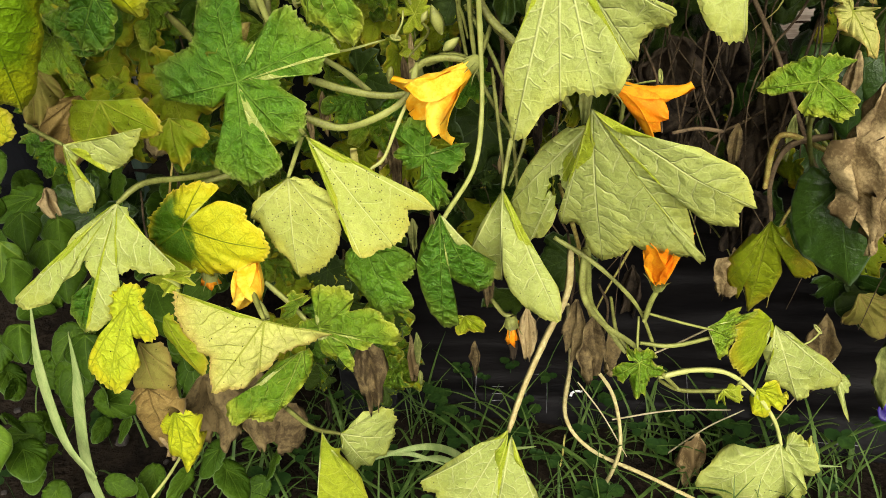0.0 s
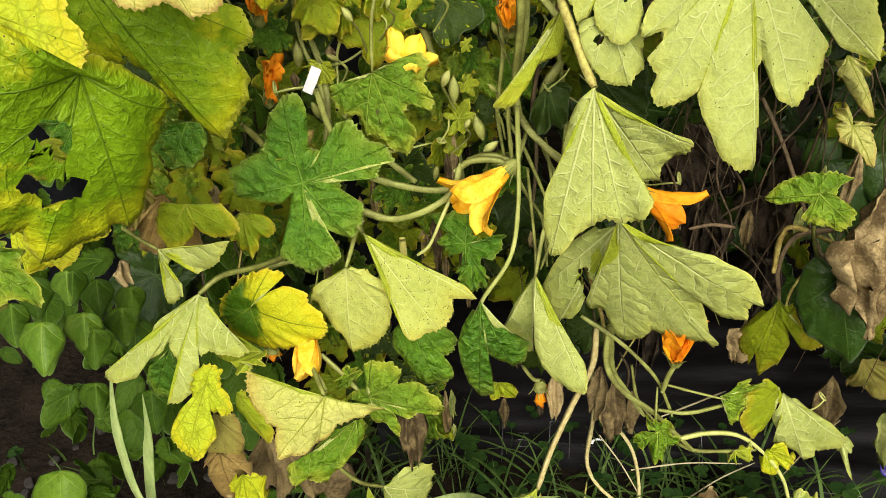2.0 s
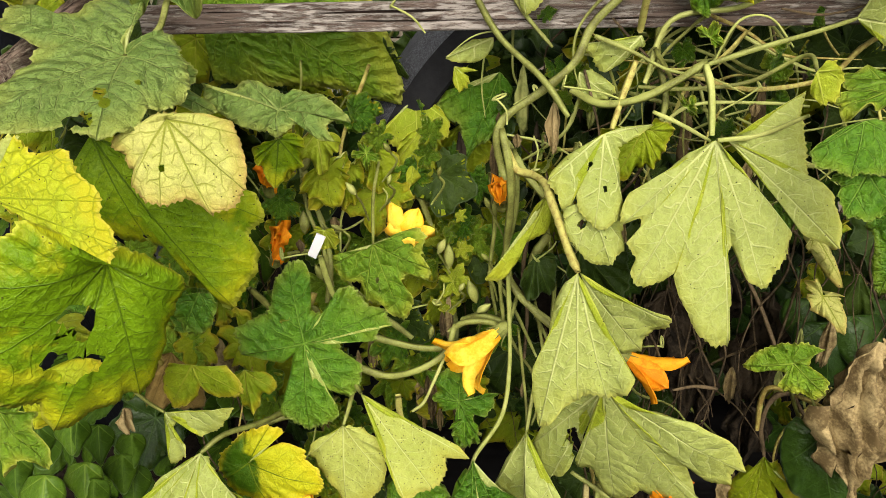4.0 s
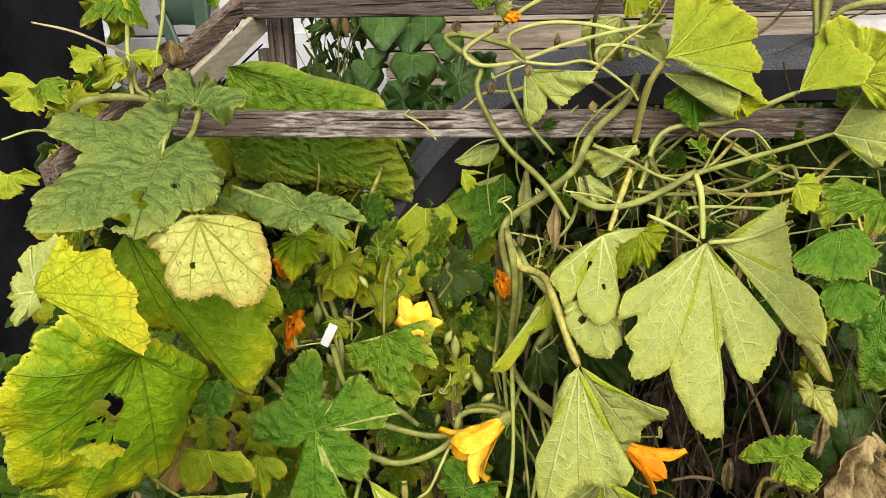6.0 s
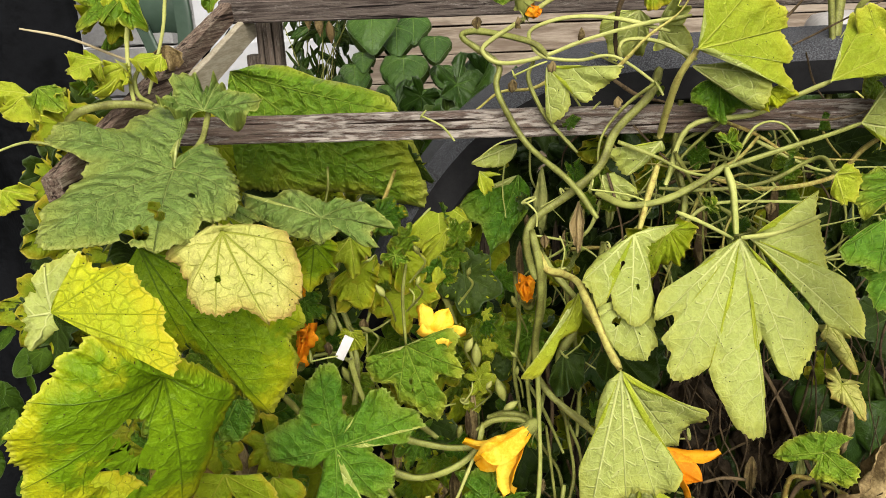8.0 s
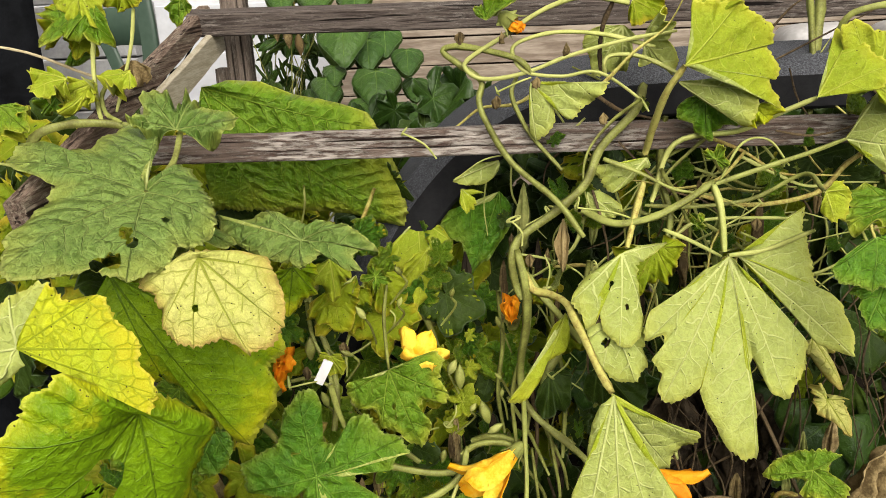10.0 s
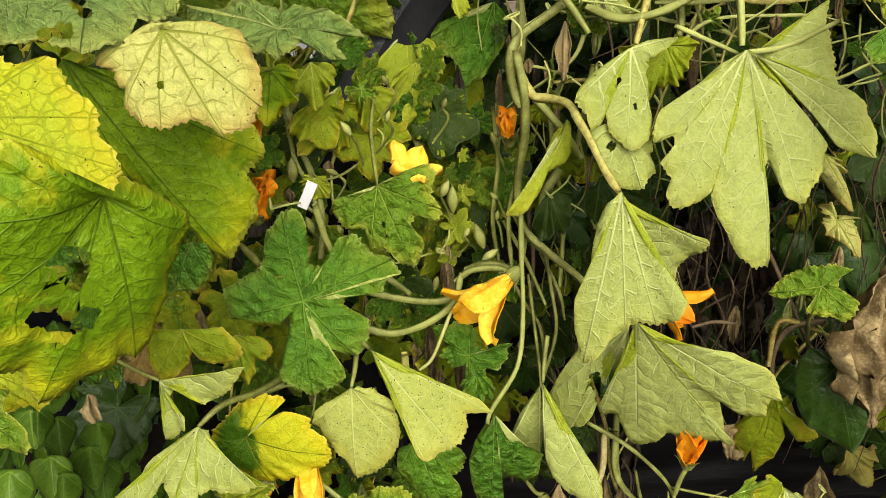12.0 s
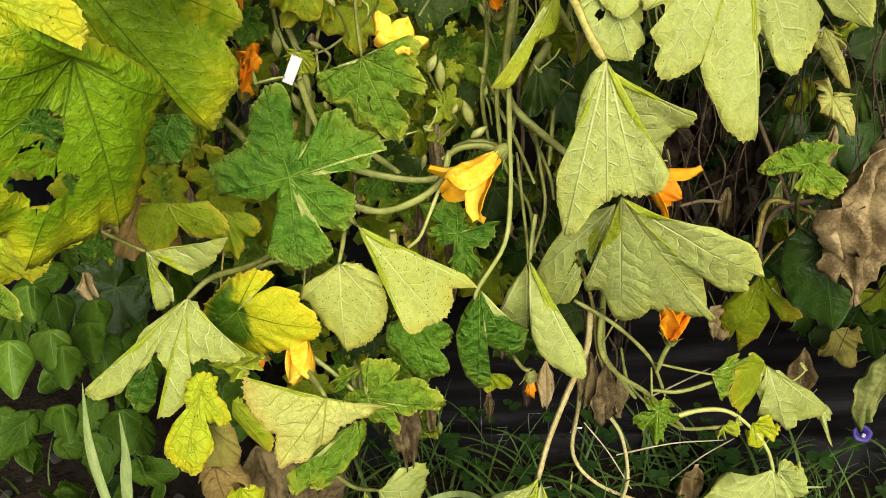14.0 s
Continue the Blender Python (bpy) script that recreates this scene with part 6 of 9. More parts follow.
leaf(LEFT_VINE, (-0.687, 1.020, 1.482), [(-0.740, 1.020, 1.474), (-0.720, 1.010, 1.469), (-0.682, 1.000, 1.472)], UNDER, sinus=0.9)
leaf(LEFT_VINE, (-0.647, 1.020, 1.482), [(-0.704, 1.020, 1.452), (-0.689, 1.000, 1.438), (-0.645, 1.000, 1.461)], LIME, sinus=0.7)
leaf(LEFT_VINE, (-0.642, 1.020, 1.484), [(-0.594, 1.000, 1.475), (-0.594, 1.020, 1.493), (-0.626, 1.020, 1.488)], LIME, sinus=0.93)
leaf(LEFT_VINE, (-0.790, 1.000, 1.446), [(-0.853, 1.000, 1.455), (-0.824, 0.980, 1.420), (-0.732, 0.970, 1.423), (-0.726, 0.980, 1.443)], LIME, sinus=0.85)
leaf(LEFT_VINE, (-0.832, 0.950, 1.319), [(-0.880, 0.950, 1.314), (-0.826, 0.930, 1.286), (-0.779, 0.940, 1.313)], LIME, sinus=0.85)
leaf(LEFT_VINE, (-0.749, 0.720, 0.916), [(-0.690, 0.700, 0.935), (-0.663, 0.680, 0.866), (-0.718, 0.680, 0.852)], FRESH, sinus=0.8, teeth=0.022)
leaf(LEFT_VINE, (-0.549, 0.920, 1.324), [(-0.555, 0.920, 1.340), (-0.477, 0.930, 1.321), (-0.446, 0.900, 1.276), (-0.513, 0.880, 1.278)], SHEEN, sinus=0.7)
leaf(LEFT_VINE, (-0.594, 0.850, 1.254), [(-0.627, 0.860, 1.283), (-0.594, 0.800, 1.240), (-0.544, 0.850, 1.204)], DARK, sinus=0.9)
leaf(LEFT_VINE, (-0.410, 1.000, 1.190), [(-0.437, 1.000, 1.174), (-0.410, 1.000, 1.142), (-0.371, 1.000, 1.182)], OLIVE, sinus=0.85)
leaf(LEFT_VINE, (-0.355, 1.050, 1.158), [(-0.383, 1.030, 1.106), (-0.342, 1.030, 1.089), (-0.313, 1.050, 1.157)], OLIVE, sinus=0.85)
leaf(LEFT_VINE, (-0.798, 0.840, 0.873), [(-0.783, 0.820, 0.805), (-0.703, 0.810, 0.836), (-0.637, 0.830, 0.884)], YELLOW, label="yellow leaf with brown blotches", sinus=0.85)
leaf(LEFT_VINE, (-0.578, 0.820, 0.970), [(-0.612, 0.800, 0.943), (-0.593, 0.800, 0.900), (-0.558, 0.820, 0.927)], TAN, sinus=0.8, ripple=0.02)
leaf(LEFT_VINE, (-0.482, 0.920, 0.857), [(-0.506, 0.900, 0.825), (-0.475, 0.900, 0.790), (-0.434, 0.920, 0.823)], OLIVE, label="dull yellowing leaf in the shade", sinus=0.8)
leaf(LEFT_VINE, (-0.586, 0.900, 0.899), [(-0.652, 0.880, 0.860), (-0.630, 0.880, 0.809), (-0.564, 0.900, 0.790)], BROWN, label="dry tan leaf in the shade", sinus=0.85, crumple=0.012)
leaf(LEFT_VINE, (-0.643, 1.050, 1.581), [(-0.633, 1.030, 1.525), (-0.673, 1.020, 1.535), (-0.717, 1.030, 1.525), (-0.722, 1.050, 1.573), (-0.696, 1.060, 1.594)], FRESH, sinus=0.75)
leaf(LEFT_VINE, (-0.674, 1.080, 1.551), [(-0.665, 1.070, 1.511), (-0.686, 1.060, 1.505), (-0.701, 1.070, 1.533)], OLIVE, sinus=0.85)
leaf(LEFT_VINE, (-0.674, 1.000, 1.487), [(-0.723, 1.000, 1.498), (-0.718, 0.980, 1.477), (-0.673, 0.980, 1.471)], LIME, label="small folded lime leaf", sinus=0.93)
leaf(LEFT_VINE, (-0.644, 1.020, 1.477), [(-0.688, 1.000, 1.465), (-0.684, 0.990, 1.438), (-0.656, 1.000, 1.449)], LIME, sinus=0.8)
leaf(LEFT_VINE, (-0.709, 1.050, 1.466), [(-0.747, 1.050, 1.461), (-0.739, 1.040, 1.435), (-0.710, 1.040, 1.431)], GREEN, sinus=0.8)
leaf(LEFT_VINE, (-0.588, 1.000, 1.494), [(-0.633, 1.000, 1.490), (-0.612, 0.980, 1.479), (-0.583, 0.980, 1.474)], LIME, sinus=0.93)
leaf(LEFT_VINE, (-0.764, 0.980, 1.457), [(-0.723, 0.980, 1.448), (-0.719, 0.960, 1.424), (-0.757, 0.950, 1.431)], FRESH, sinus=0.9)
withered(LEFT_VINE, (-0.664, 1.200, 1.489), 0.043, 0.05, 0.2, 12, DEADTAN, "dry curled brown leaf on the rail")
withered(MIDDLE_VINE, (-0.150, 1.030, 1.526), 0.017, 0.014, 0.0, 60, DEAD, "")
withered(MIDDLE_VINE, (-0.103, 1.030, 1.440), 0.018, 0.014, 0.3, 61, DEAD, "")
withered(MIDDLE_VINE, (-0.048, 1.030, 1.464), 0.017, 0.014, 0.6, 62, DEAD, "")
withered(MIDDLE_VINE, (0.044, 1.030, 1.413), 0.018, 0.014, 0.8999999999999999, 63, DEAD, "")
withered(MIDDLE_VINE, (-0.084, 1.030, 1.242), 0.020, 0.014, 1.2, 64, DEAD, "")
withered(MIDDLE_VINE, (-0.094, 1.030, 1.525), 0.017, 0.014, 1.5, 65, DEAD, "")
withered(MIDDLE_VINE, (-0.009, 1.030, 1.507), 0.017, 0.014, 1.7999999999999998, 66, DEAD, "")
withered(MIDDLE_VINE, (0.180, 1.030, 1.314), 0.019, 0.014, 2.1, 67, DEAD, "")
withered(MIDDLE_VINE, (0.265, 1.030, 1.254), 0.019, 0.014, 2.4, 68, DEAD, "")
withered(MIDDLE_VINE, (0.148, 1.030, 1.202), 0.020, 0.014, 2.6999999999999997, 69, DEAD, "")
withered(MIDDLE_VINE, (-0.058, 1.030, 1.210), 0.020, 0.014, 3.0, 70, DEAD, "")
withered(MIDDLE_VINE, (-0.402, 1.030, 1.034), 0.023, 0.014, 3.3, 71, DEAD, "")
withered(MIDDLE_VINE, (-0.342, 1.030, 1.075), 0.022, 0.014, 3.5999999999999996, 72, DEAD, "")
withered(MIDDLE_VINE, (-0.273, 1.030, 0.994), 0.023, 0.014, 3.9, 73, DEAD, "")

# right side, lower leaves
leaf(RIGHT_VINE, (0.341, 0.925, 0.904), [(0.277, 0.945, 0.884), (0.289, 0.947, 0.902), (0.307, 0.945, 0.918), (0.325, 0.942, 0.929), (0.353, 0.932, 0.933), (0.380, 0.920, 0.933), (0.362, 0.922, 0.918), (0.360, 0.918, 0.906), (0.375, 0.908, 0.898), (0.386, 0.900, 0.890), (0.381, 0.896, 0.873), (0.367, 0.897, 0.861), (0.350, 0.906, 0.866), (0.329, 0.913, 0.862), (0.323, 0.920, 0.871), (0.334, 0.922, 0.889), (0.317, 0.930, 0.889), (0.295, 0.935, 0.880)], FRESH, label="toothed green leaf yellow in the middle", stalk=[(0.440, 1.099, 0.650), (0.380, 1.016, 0.786)], stalk_r=0.004, veins=(0, 5, 10, 13), shaped=True, closed=True)
leaf(RIGHT_VINE, (0.374, 1.069, 0.612), [(0.355, 1.084, 0.576), (0.333, 1.108, 0.508), (0.341, 1.120, 0.449), (0.365, 1.121, 0.413), (0.368, 1.109, 0.458), (0.387, 1.121, 0.386), (0.411, 1.101, 0.435), (0.416, 1.084, 0.498), (0.403, 1.078, 0.538), (0.434, 1.077, 0.499), (0.451, 1.071, 0.500), (0.463, 1.062, 0.523), (0.444, 1.062, 0.548), (0.419, 1.067, 0.562), (0.395, 1.062, 0.611)], OLIVE, label="limp yellow-brown leaf", stalk=[(0.425, 1.052, 0.767), (0.374, 1.065, 0.744), (0.360, 1.068, 0.683)], stalk_mat=STEMDRY, stalk_r=0.006, veins=(2, 5, 11), shaped=True)
leaf(RIGHT_VINE, (0.394, 1.025, 0.449), [(0.369, 1.014, 0.479), (0.342, 0.998, 0.477), (0.328, 0.989, 0.467), (0.332, 0.987, 0.433), (0.323, 0.980, 0.414), (0.334, 0.983, 0.383), (0.364, 0.996, 0.347), (0.377, 1.005, 0.356), (0.386, 1.013, 0.378), (0.385, 1.016, 0.413), (0.401, 1.026, 0.420)], OLIVE, stalk=[(0.174, 0.939, 0.466), (0.241, 0.946, 0.460)], stalk_r=0.004, veins=(3, 6), shaped=True)
leaf(RIGHT_VINE, (0.406, 1.033, 0.430), [(0.392, 1.029, 0.379), (0.412, 1.026, 0.337), (0.405, 1.024, 0.312), (0.451, 1.025, 0.293), (0.470, 1.023, 0.268), (0.487, 1.025, 0.281), (0.486, 1.026, 0.294), (0.534, 1.028, 0.301), (0.542, 1.029, 0.310), (0.534, 1.030, 0.326), (0.497, 1.032, 0.368), (0.455, 1.032, 0.397), (0.425, 1.033, 0.424)], UNDER, label="pale green leaf on a bent stalk", veins=(2, 4, 8), shaped=True)
leaf(RIGHT_VINE, (0.528, 1.040, 0.322), [(0.535, 1.040, 0.282), (0.564, 1.030, 0.227), (0.559, 1.040, 0.270)], UNDER, sinus=0.9)
leaf(RIGHT_VINE, (0.452, 1.000, 0.184), [(0.333, 1.000, 0.038), (0.401, 0.980, -0.012), (0.488, 0.980, 0.047)], UNDER, label="pale leaf near the grass", sinus=0.9)
leaf(RIGHT_VINE, (0.465, 1.000, 0.178), [(0.475, 1.000, 0.114), (0.520, 0.990, 0.114), (0.513, 0.990, 0.182), (0.473, 1.000, 0.212)], UNDER, sinus=0.95)
leaf(RIGHT_VINE, (0.161, 0.850, 0.508), [(0.126, 0.850, 0.477), (0.163, 0.840, 0.456), (0.198, 0.850, 0.492), (0.183, 0.860, 0.519), (0.144, 0.860, 0.518)], FRESH, label="small sharply toothed young leaf", sinus=0.6, teeth=0.07)
leaf(RIGHT_VINE, (0.390, 1.000, 0.317), [(0.411, 1.000, 0.251), (0.445, 1.000, 0.280), (0.418, 1.000, 0.339)], YELLOW, sinus=0.75)
leaf(RIGHT_VINE, (0.328, 0.980, 0.332), [(0.323, 0.980, 0.305), (0.361, 0.980, 0.300), (0.358, 0.980, 0.346)], LIME, sinus=0.5, teeth=0.07)
withered(RIGHT_VINE, (0.468, 0.950, 0.932), 0.301, 0.13, 0.4, 1, DEADTAN, "large dry brown leaf hanging crumpled")
withered(RIGHT_VINE, (0.001, 1.000, 0.481), 0.124, 0.03, 0.2, 8, DEADTAN, "")
withered(RIGHT_VINE, (0.343, 1.120, 0.522), 0.108, 0.06, 0.3, 9, DEADTAN, "")
withered(RIGHT_VINE, (0.561, 1.200, 0.316), 0.180, 0.07, 0.1, 10, DEAD, "")
# dead leaves deep in the recess, coloured near-black for its shade
withered(RIGHT_VINE, (0.237, 1.340, 0.813), 0.161, 0.12, 0.3, 20, DEADSHADE, "")
withered(RIGHT_VINE, (0.326, 1.380, 0.828), 0.207, 0.13, 0.09999999999999998, 21, DEADSHADE, "")
withered(RIGHT_VINE, (0.433, 1.420, 0.652), 0.202, 0.12, -0.10000000000000003, 22, DEADSHADE, "")
withered(RIGHT_VINE, (0.297, 1.340, 0.644), 0.185, 0.1, -0.3000000000000001, 23, DEADSHADE, "")
withered(RIGHT_VINE, (0.431, 1.380, 0.491), 0.166, 0.1, -0.5, 24, DEADSHADE, "")
withered(RIGHT_VINE, (0.228, 1.420, 0.264), 0.163, 0.06, -0.7, 25, DEADSHADE, "")
withered(RIGHT_VINE, (0.236, 1.340, 0.742), 0.183, 0.1, -0.9000000000000001, 26, DEADSHADE, "")
withered(RIGHT_VINE, (0.441, 1.380, 0.766), 0.170, 0.12, -1.1, 27, DEADSHADE, "")
withered(RIGHT_VINE, (0.107, 1.000, 0.467), 0.153, 0.05, 0.4, 5, DEAD, "")
withered(RIGHT_VINE, (0.081, 1.020, 0.485), 0.138, 0.04, -0.6, 6, DEAD, "")
withered(RIGHT_VINE, (0.146, 1.040, 0.409), 0.113, 0.04, 0.6, 16, DEAD, "")
withered(RIGHT_VINE, (0.319, 1.050, 0.149), 0.161, 0.06, 0.2, 7, DEADTAN, "withered leaf on a thin stalk")
leaf(RIGHT_VINE, (0.604, 1.200, 0.371), [(0.603, 1.200, 0.289), (0.671, 1.200, 0.264), (0.669, 1.200, 0.347)], TAN, sinus=0.8, crumple=0.015)
leaf(RIGHT_VINE, (0.409, 1.050, 0.946), [(0.389, 1.050, 0.975), (0.406, 1.040, 0.920), (0.444, 1.030, 0.893), (0.434, 1.050, 0.946)], PALE, sinus=0.8)
# unseen leaves added right of the view to shade the lower right
leaf(RIGHT_VINE, (0.740, 0.900, 1.150), [(0.644, 0.910, 1.126), (0.680, 0.860, 1.042), (0.788, 0.860, 1.030), (0.842, 0.900, 1.126)], GREEN, sinus=0.75)
leaf(RIGHT_VINE, (0.800, 0.920, 0.980), [(0.696, 0.930, 0.954), (0.735, 0.880, 0.863), (0.852, 0.880, 0.850), (0.911, 0.920, 0.954)], GREEN, sinus=0.75)
leaf(RIGHT_VINE, (0.700, 0.880, 0.820), [(0.612, 0.890, 0.798), (0.645, 0.840, 0.721), (0.744, 0.840, 0.710), (0.793, 0.880, 0.798)], GREEN, sinus=0.75)
leaf(RIGHT_VINE, (0.820, 0.860, 0.720), [(0.716, 0.870, 0.694), (0.755, 0.820, 0.603), (0.872, 0.820, 0.590), (0.930, 0.860, 0.694)], GREEN, sinus=0.75)
leaf(RIGHT_VINE, (0.920, 0.950, 1.100), [(0.816, 0.960, 1.074), (0.855, 0.910, 0.983), (0.972, 0.910, 0.970), (1.030, 0.950, 1.074)], GREEN, sinus=0.75)
leaf(RIGHT_VINE, (0.930, 0.920, 0.850), [(0.834, 0.930, 0.826), (0.870, 0.880, 0.742), (0.978, 0.880, 0.730), (1.032, 0.920, 0.826)], GREEN, sinus=0.75)
leaf(RIGHT_VINE, (0.730, 0.920, 0.620), [(0.650, 0.930, 0.600), (0.680, 0.880, 0.530), (0.770, 0.880, 0.520), (0.815, 0.920, 0.600)], GREEN, sinus=0.75)
leaf(RIGHT_VINE, (0.880, 0.950, 0.550), [(0.784, 0.960, 0.526), (0.820, 0.910, 0.442), (0.928, 0.910, 0.430), (0.982, 0.950, 0.526)], GREEN, sinus=0.75)

# stems of the vines
stem(MIDDLE_VINE, [(0.076, 1.050, 1.554), (0.035, 1.050, 1.563), (-0.002, 1.050, 1.562), (-0.045, 1.060, 1.545), (-0.090, 1.070, 1.516), (-0.137, 1.080, 1.487), (-0.144, 1.080, 1.473), (-0.126, 1.080, 1.459), (-0.095, 1.070, 1.459), (-0.053, 1.060, 1.469), (0.001, 1.060, 1.488), (0.075, 1.050, 1.507), (0.139, 1.040, 1.517)], 0.0055, 0.004, STEMPALE)
stem(MIDDLE_VINE, [(-0.053, 1.060, 1.467), (-0.076, 1.060, 1.487), (-0.141, 1.090, 1.501), (-0.170, 1.100, 1.500), (-0.173, 1.100, 1.492), (-0.153, 1.090, 1.478), (-0.122, 1.085, 1.454), (-0.126, 1.070, 1.429), (-0.116, 1.060, 1.399), (-0.082, 1.050, 1.343), (-0.023, 1.000, 1.298), (0.013, 0.980, 1.251)], 0.0062, 0.006, STEM)
stem(MIDDLE_VINE, [(0.113, 1.050, 1.496), (0.046, 1.060, 1.514), (-0.022, 1.060, 1.519), (-0.072, 1.065, 1.506), (-0.077, 1.065, 1.488), (-0.059, 1.060, 1.467), (-0.010, 1.060, 1.460), (0.038, 1.050, 1.465), (0.093, 1.050, 1.429), (0.109, 1.050, 1.409)], 0.0045, 0.003, STEMPALE)
stem(MIDDLE_VINE, [(-0.071, 1.080, 1.461), (-0.080, 1.070, 1.436), (-0.064, 1.065, 1.396), (-0.045, 1.060, 1.368), (-0.010, 1.050, 1.329)], 0.0048, None, STEM)
stem(MIDDLE_VINE, [(0.147, 1.030, 1.459), (0.098, 1.050, 1.483), (0.058, 1.060, 1.486), (0.047, 1.060, 1.475), (0.051, 1.070, 1.458)], 0.0042, None, STEMPALE)
stem(MIDDLE_VINE, [(0.111, 1.100, 1.439), (0.093, 1.070, 1.406), (0.044, 1.050, 1.360), (0.020, 1.030, 1.313), (-0.026, 1.020, 1.274), (-0.071, 1.010, 1.244), (-0.086, 1.000, 1.216), (-0.080, 1.000, 1.175), (-0.071, 0.995, 1.154)], 0.0095, 0.0085, STEM)
stem(MIDDLE_VINE, [(-0.079, 1.000, 1.229), (-0.067, 0.990, 1.173), (-0.066, 1.000, 1.107), (-0.073, 1.020, 1.031), (-0.065, 1.020, 0.968), (-0.027, 1.000, 0.931), (0.021, 0.990, 0.889), (0.053, 1.000, 0.833)], 0.0085, 0.008, STEM)
stem(MIDDLE_VINE, [(-0.072, 1.000, 1.200), (-0.057, 0.990, 1.171), (-0.034, 0.970, 1.171), (-0.016, 0.930, 1.174), (-0.008, 0.900, 1.162), (0.001, 0.870, 1.148), (0.013, 0.840, 1.124), (0.026, 0.810, 1.105)], 0.0085, 0.007, STEMTAN, label="bent tan leaf stalk with scabs")
withered(RIGHT_VINE, (0.626, 1.050, 0.460), 0.223, 0.06, 0.2, 11, DEADGREEN, "limp shrivelled leaf")
leaf(LEFT_VINE, (-0.610, 0.700, 1.074), [(-0.641, 0.690, 1.060), (-0.590, 0.680, 1.050), (-0.551, 0.680, 1.069), (-0.571, 0.700, 1.083)], LIME, sinus=0.8)
stem(MIDDLE_VINE, [(-0.073, 1.060, 1.188), (-0.047, 1.030, 1.153), (-0.017, 1.010, 1.121), (0.018, 1.030, 1.066)], 0.0085, None, STEM)
stem(MIDDLE_VINE, [(-0.062, 1.040, 1.185), (-0.058, 1.040, 1.123), (-0.063, 1.040, 1.066), (-0.084, 1.040, 0.980), (-0.079, 1.040, 0.885)], 0.0058, None, STEM)
stem(MIDDLE_VINE, [(-0.009, 1.050, 1.043), (-0.031, 1.040, 1.009), (-0.034, 1.040, 0.978), (-0.029, 1.040, 0.941)], 0.01, None, STEM)
stem(MIDDLE_VINE, [(-0.081, 1.050, 0.984), (-0.045, 1.040, 0.929), (0.013, 1.030, 0.885)], 0.009, None, STEM)
stem(MIDDLE_VINE, [(-0.091, 1.050, 0.962), (-0.061, 1.050, 0.904), (-0.025, 1.050, 0.815)], 0.005, None, STEM)
stem(MIDDLE_VINE, [(-0.034, 1.060, 0.903), (-0.002, 1.060, 0.829), (0.008, 1.060, 0.778)], 0.0045, None, STEM)
stem(MIDDLE_VINE, [(-0.150, 1.060, 0.876), (-0.114, 1.050, 0.891), (-0.073, 1.050, 0.878)], 0.0085, None, STEM)
stem(MIDDLE_VINE, [(-0.042, 1.080, 1.025), (-0.050, 1.080, 0.952), (-0.042, 1.080, 0.883), (-0.046, 1.080, 0.790)], 0.005, None, STEMDRY)
stem(MIDDLE_VINE, [(-0.024, 1.070, 1.129), (-0.014, 1.070, 1.054), (0.001, 1.070, 0.954), (-0.002, 1.060, 0.841)], 0.006, None, STEM)
stem(MIDDLE_VINE, [(-0.103, 1.100, 1.124), (-0.096, 1.100, 1.038), (-0.105, 1.100, 0.945), (-0.095, 1.100, 0.865)], 0.0055, None, STEM)
stem(MIDDLE_VINE, [(-0.240, 1.080, 0.824), (-0.283, 1.080, 0.862), (-0.335, 1.090, 0.890), (-0.367, 1.100, 0.936)], 0.008, None, STEM)
stem(MIDDLE_VINE, [(-0.362, 1.000, 1.021), (-0.355, 1.000, 0.981), (-0.345, 1.000, 0.944)], 0.008, None, STEM)
stem(MIDDLE_VINE, [(-0.328, 1.080, 1.088), (-0.346, 1.080, 1.046), (-0.346, 1.060, 1.000)], 0.004, None, STEM)
stem(RIGHT_VINE, [(0.043, 1.020, 0.703), (0.076, 1.020, 0.596), (0.092, 1.020, 0.494), (0.117, 1.020, 0.412)], 0.0055, None, STEMTAN)
stem(RIGHT_VINE, [(0.088, 1.000, 0.647), (0.097, 1.000, 0.511), (0.126, 1.000, 0.451), (0.161, 0.980, 0.407)], 0.0075, None, STEM)
stem(RIGHT_VINE, [(0.134, 1.020, 0.492), (0.148, 1.000, 0.430), (0.182, 0.980, 0.392)], 0.0045, None, STEM)
stem(RIGHT_VINE, [(0.115, 1.040, 0.502), (0.134, 1.040, 0.448), (0.125, 1.040, 0.334)], 0.0035, None, STEMDRY)
stem(RIGHT_VINE, [(0.061, 1.050, 0.598), (0.076, 1.050, 0.495), (0.060, 1.050, 0.385)], 0.0035, None, STEMDRY)
stem(RIGHT_VINE, [(0.351, 1.060, 0.675), (0.350, 1.060, 0.743), (0.369, 1.060, 0.764), (0.455, 1.070, 0.721)], 0.006, None, STEMTAN)
stem(RIGHT_VINE, [(0.211, 1.080, 0.305), (0.273, 1.080, 0.348), (0.315, 1.060, 0.401)], 0.0025, None, STRAW)
stem(RIGHT_VINE, [(0.017, 1.030, 1.274), (0.057, 1.000, 1.263), (0.104, 0.990, 1.272), (0.150, 0.990, 1.295), (0.188, 0.990, 1.322)], 0.0082, 0.0075, STEM)
stem(RIGHT_VINE, [(0.185, 0.985, 1.319), (0.193, 0.970, 1.289), (0.196, 0.950, 1.235)], 0.0068, None, STEMPALE)
stem(RIGHT_VINE, [(0.102, 1.030, 1.313), (0.085, 1.000, 1.275), (0.070, 0.970, 1.237)], 0.0065, None, STEMTAN)
stem(RIGHT_VINE, [(0.126, 1.000, 1.252), (0.163, 1.000, 1.235), (0.199, 0.970, 1.221)], 0.005, None, STEMPALE)
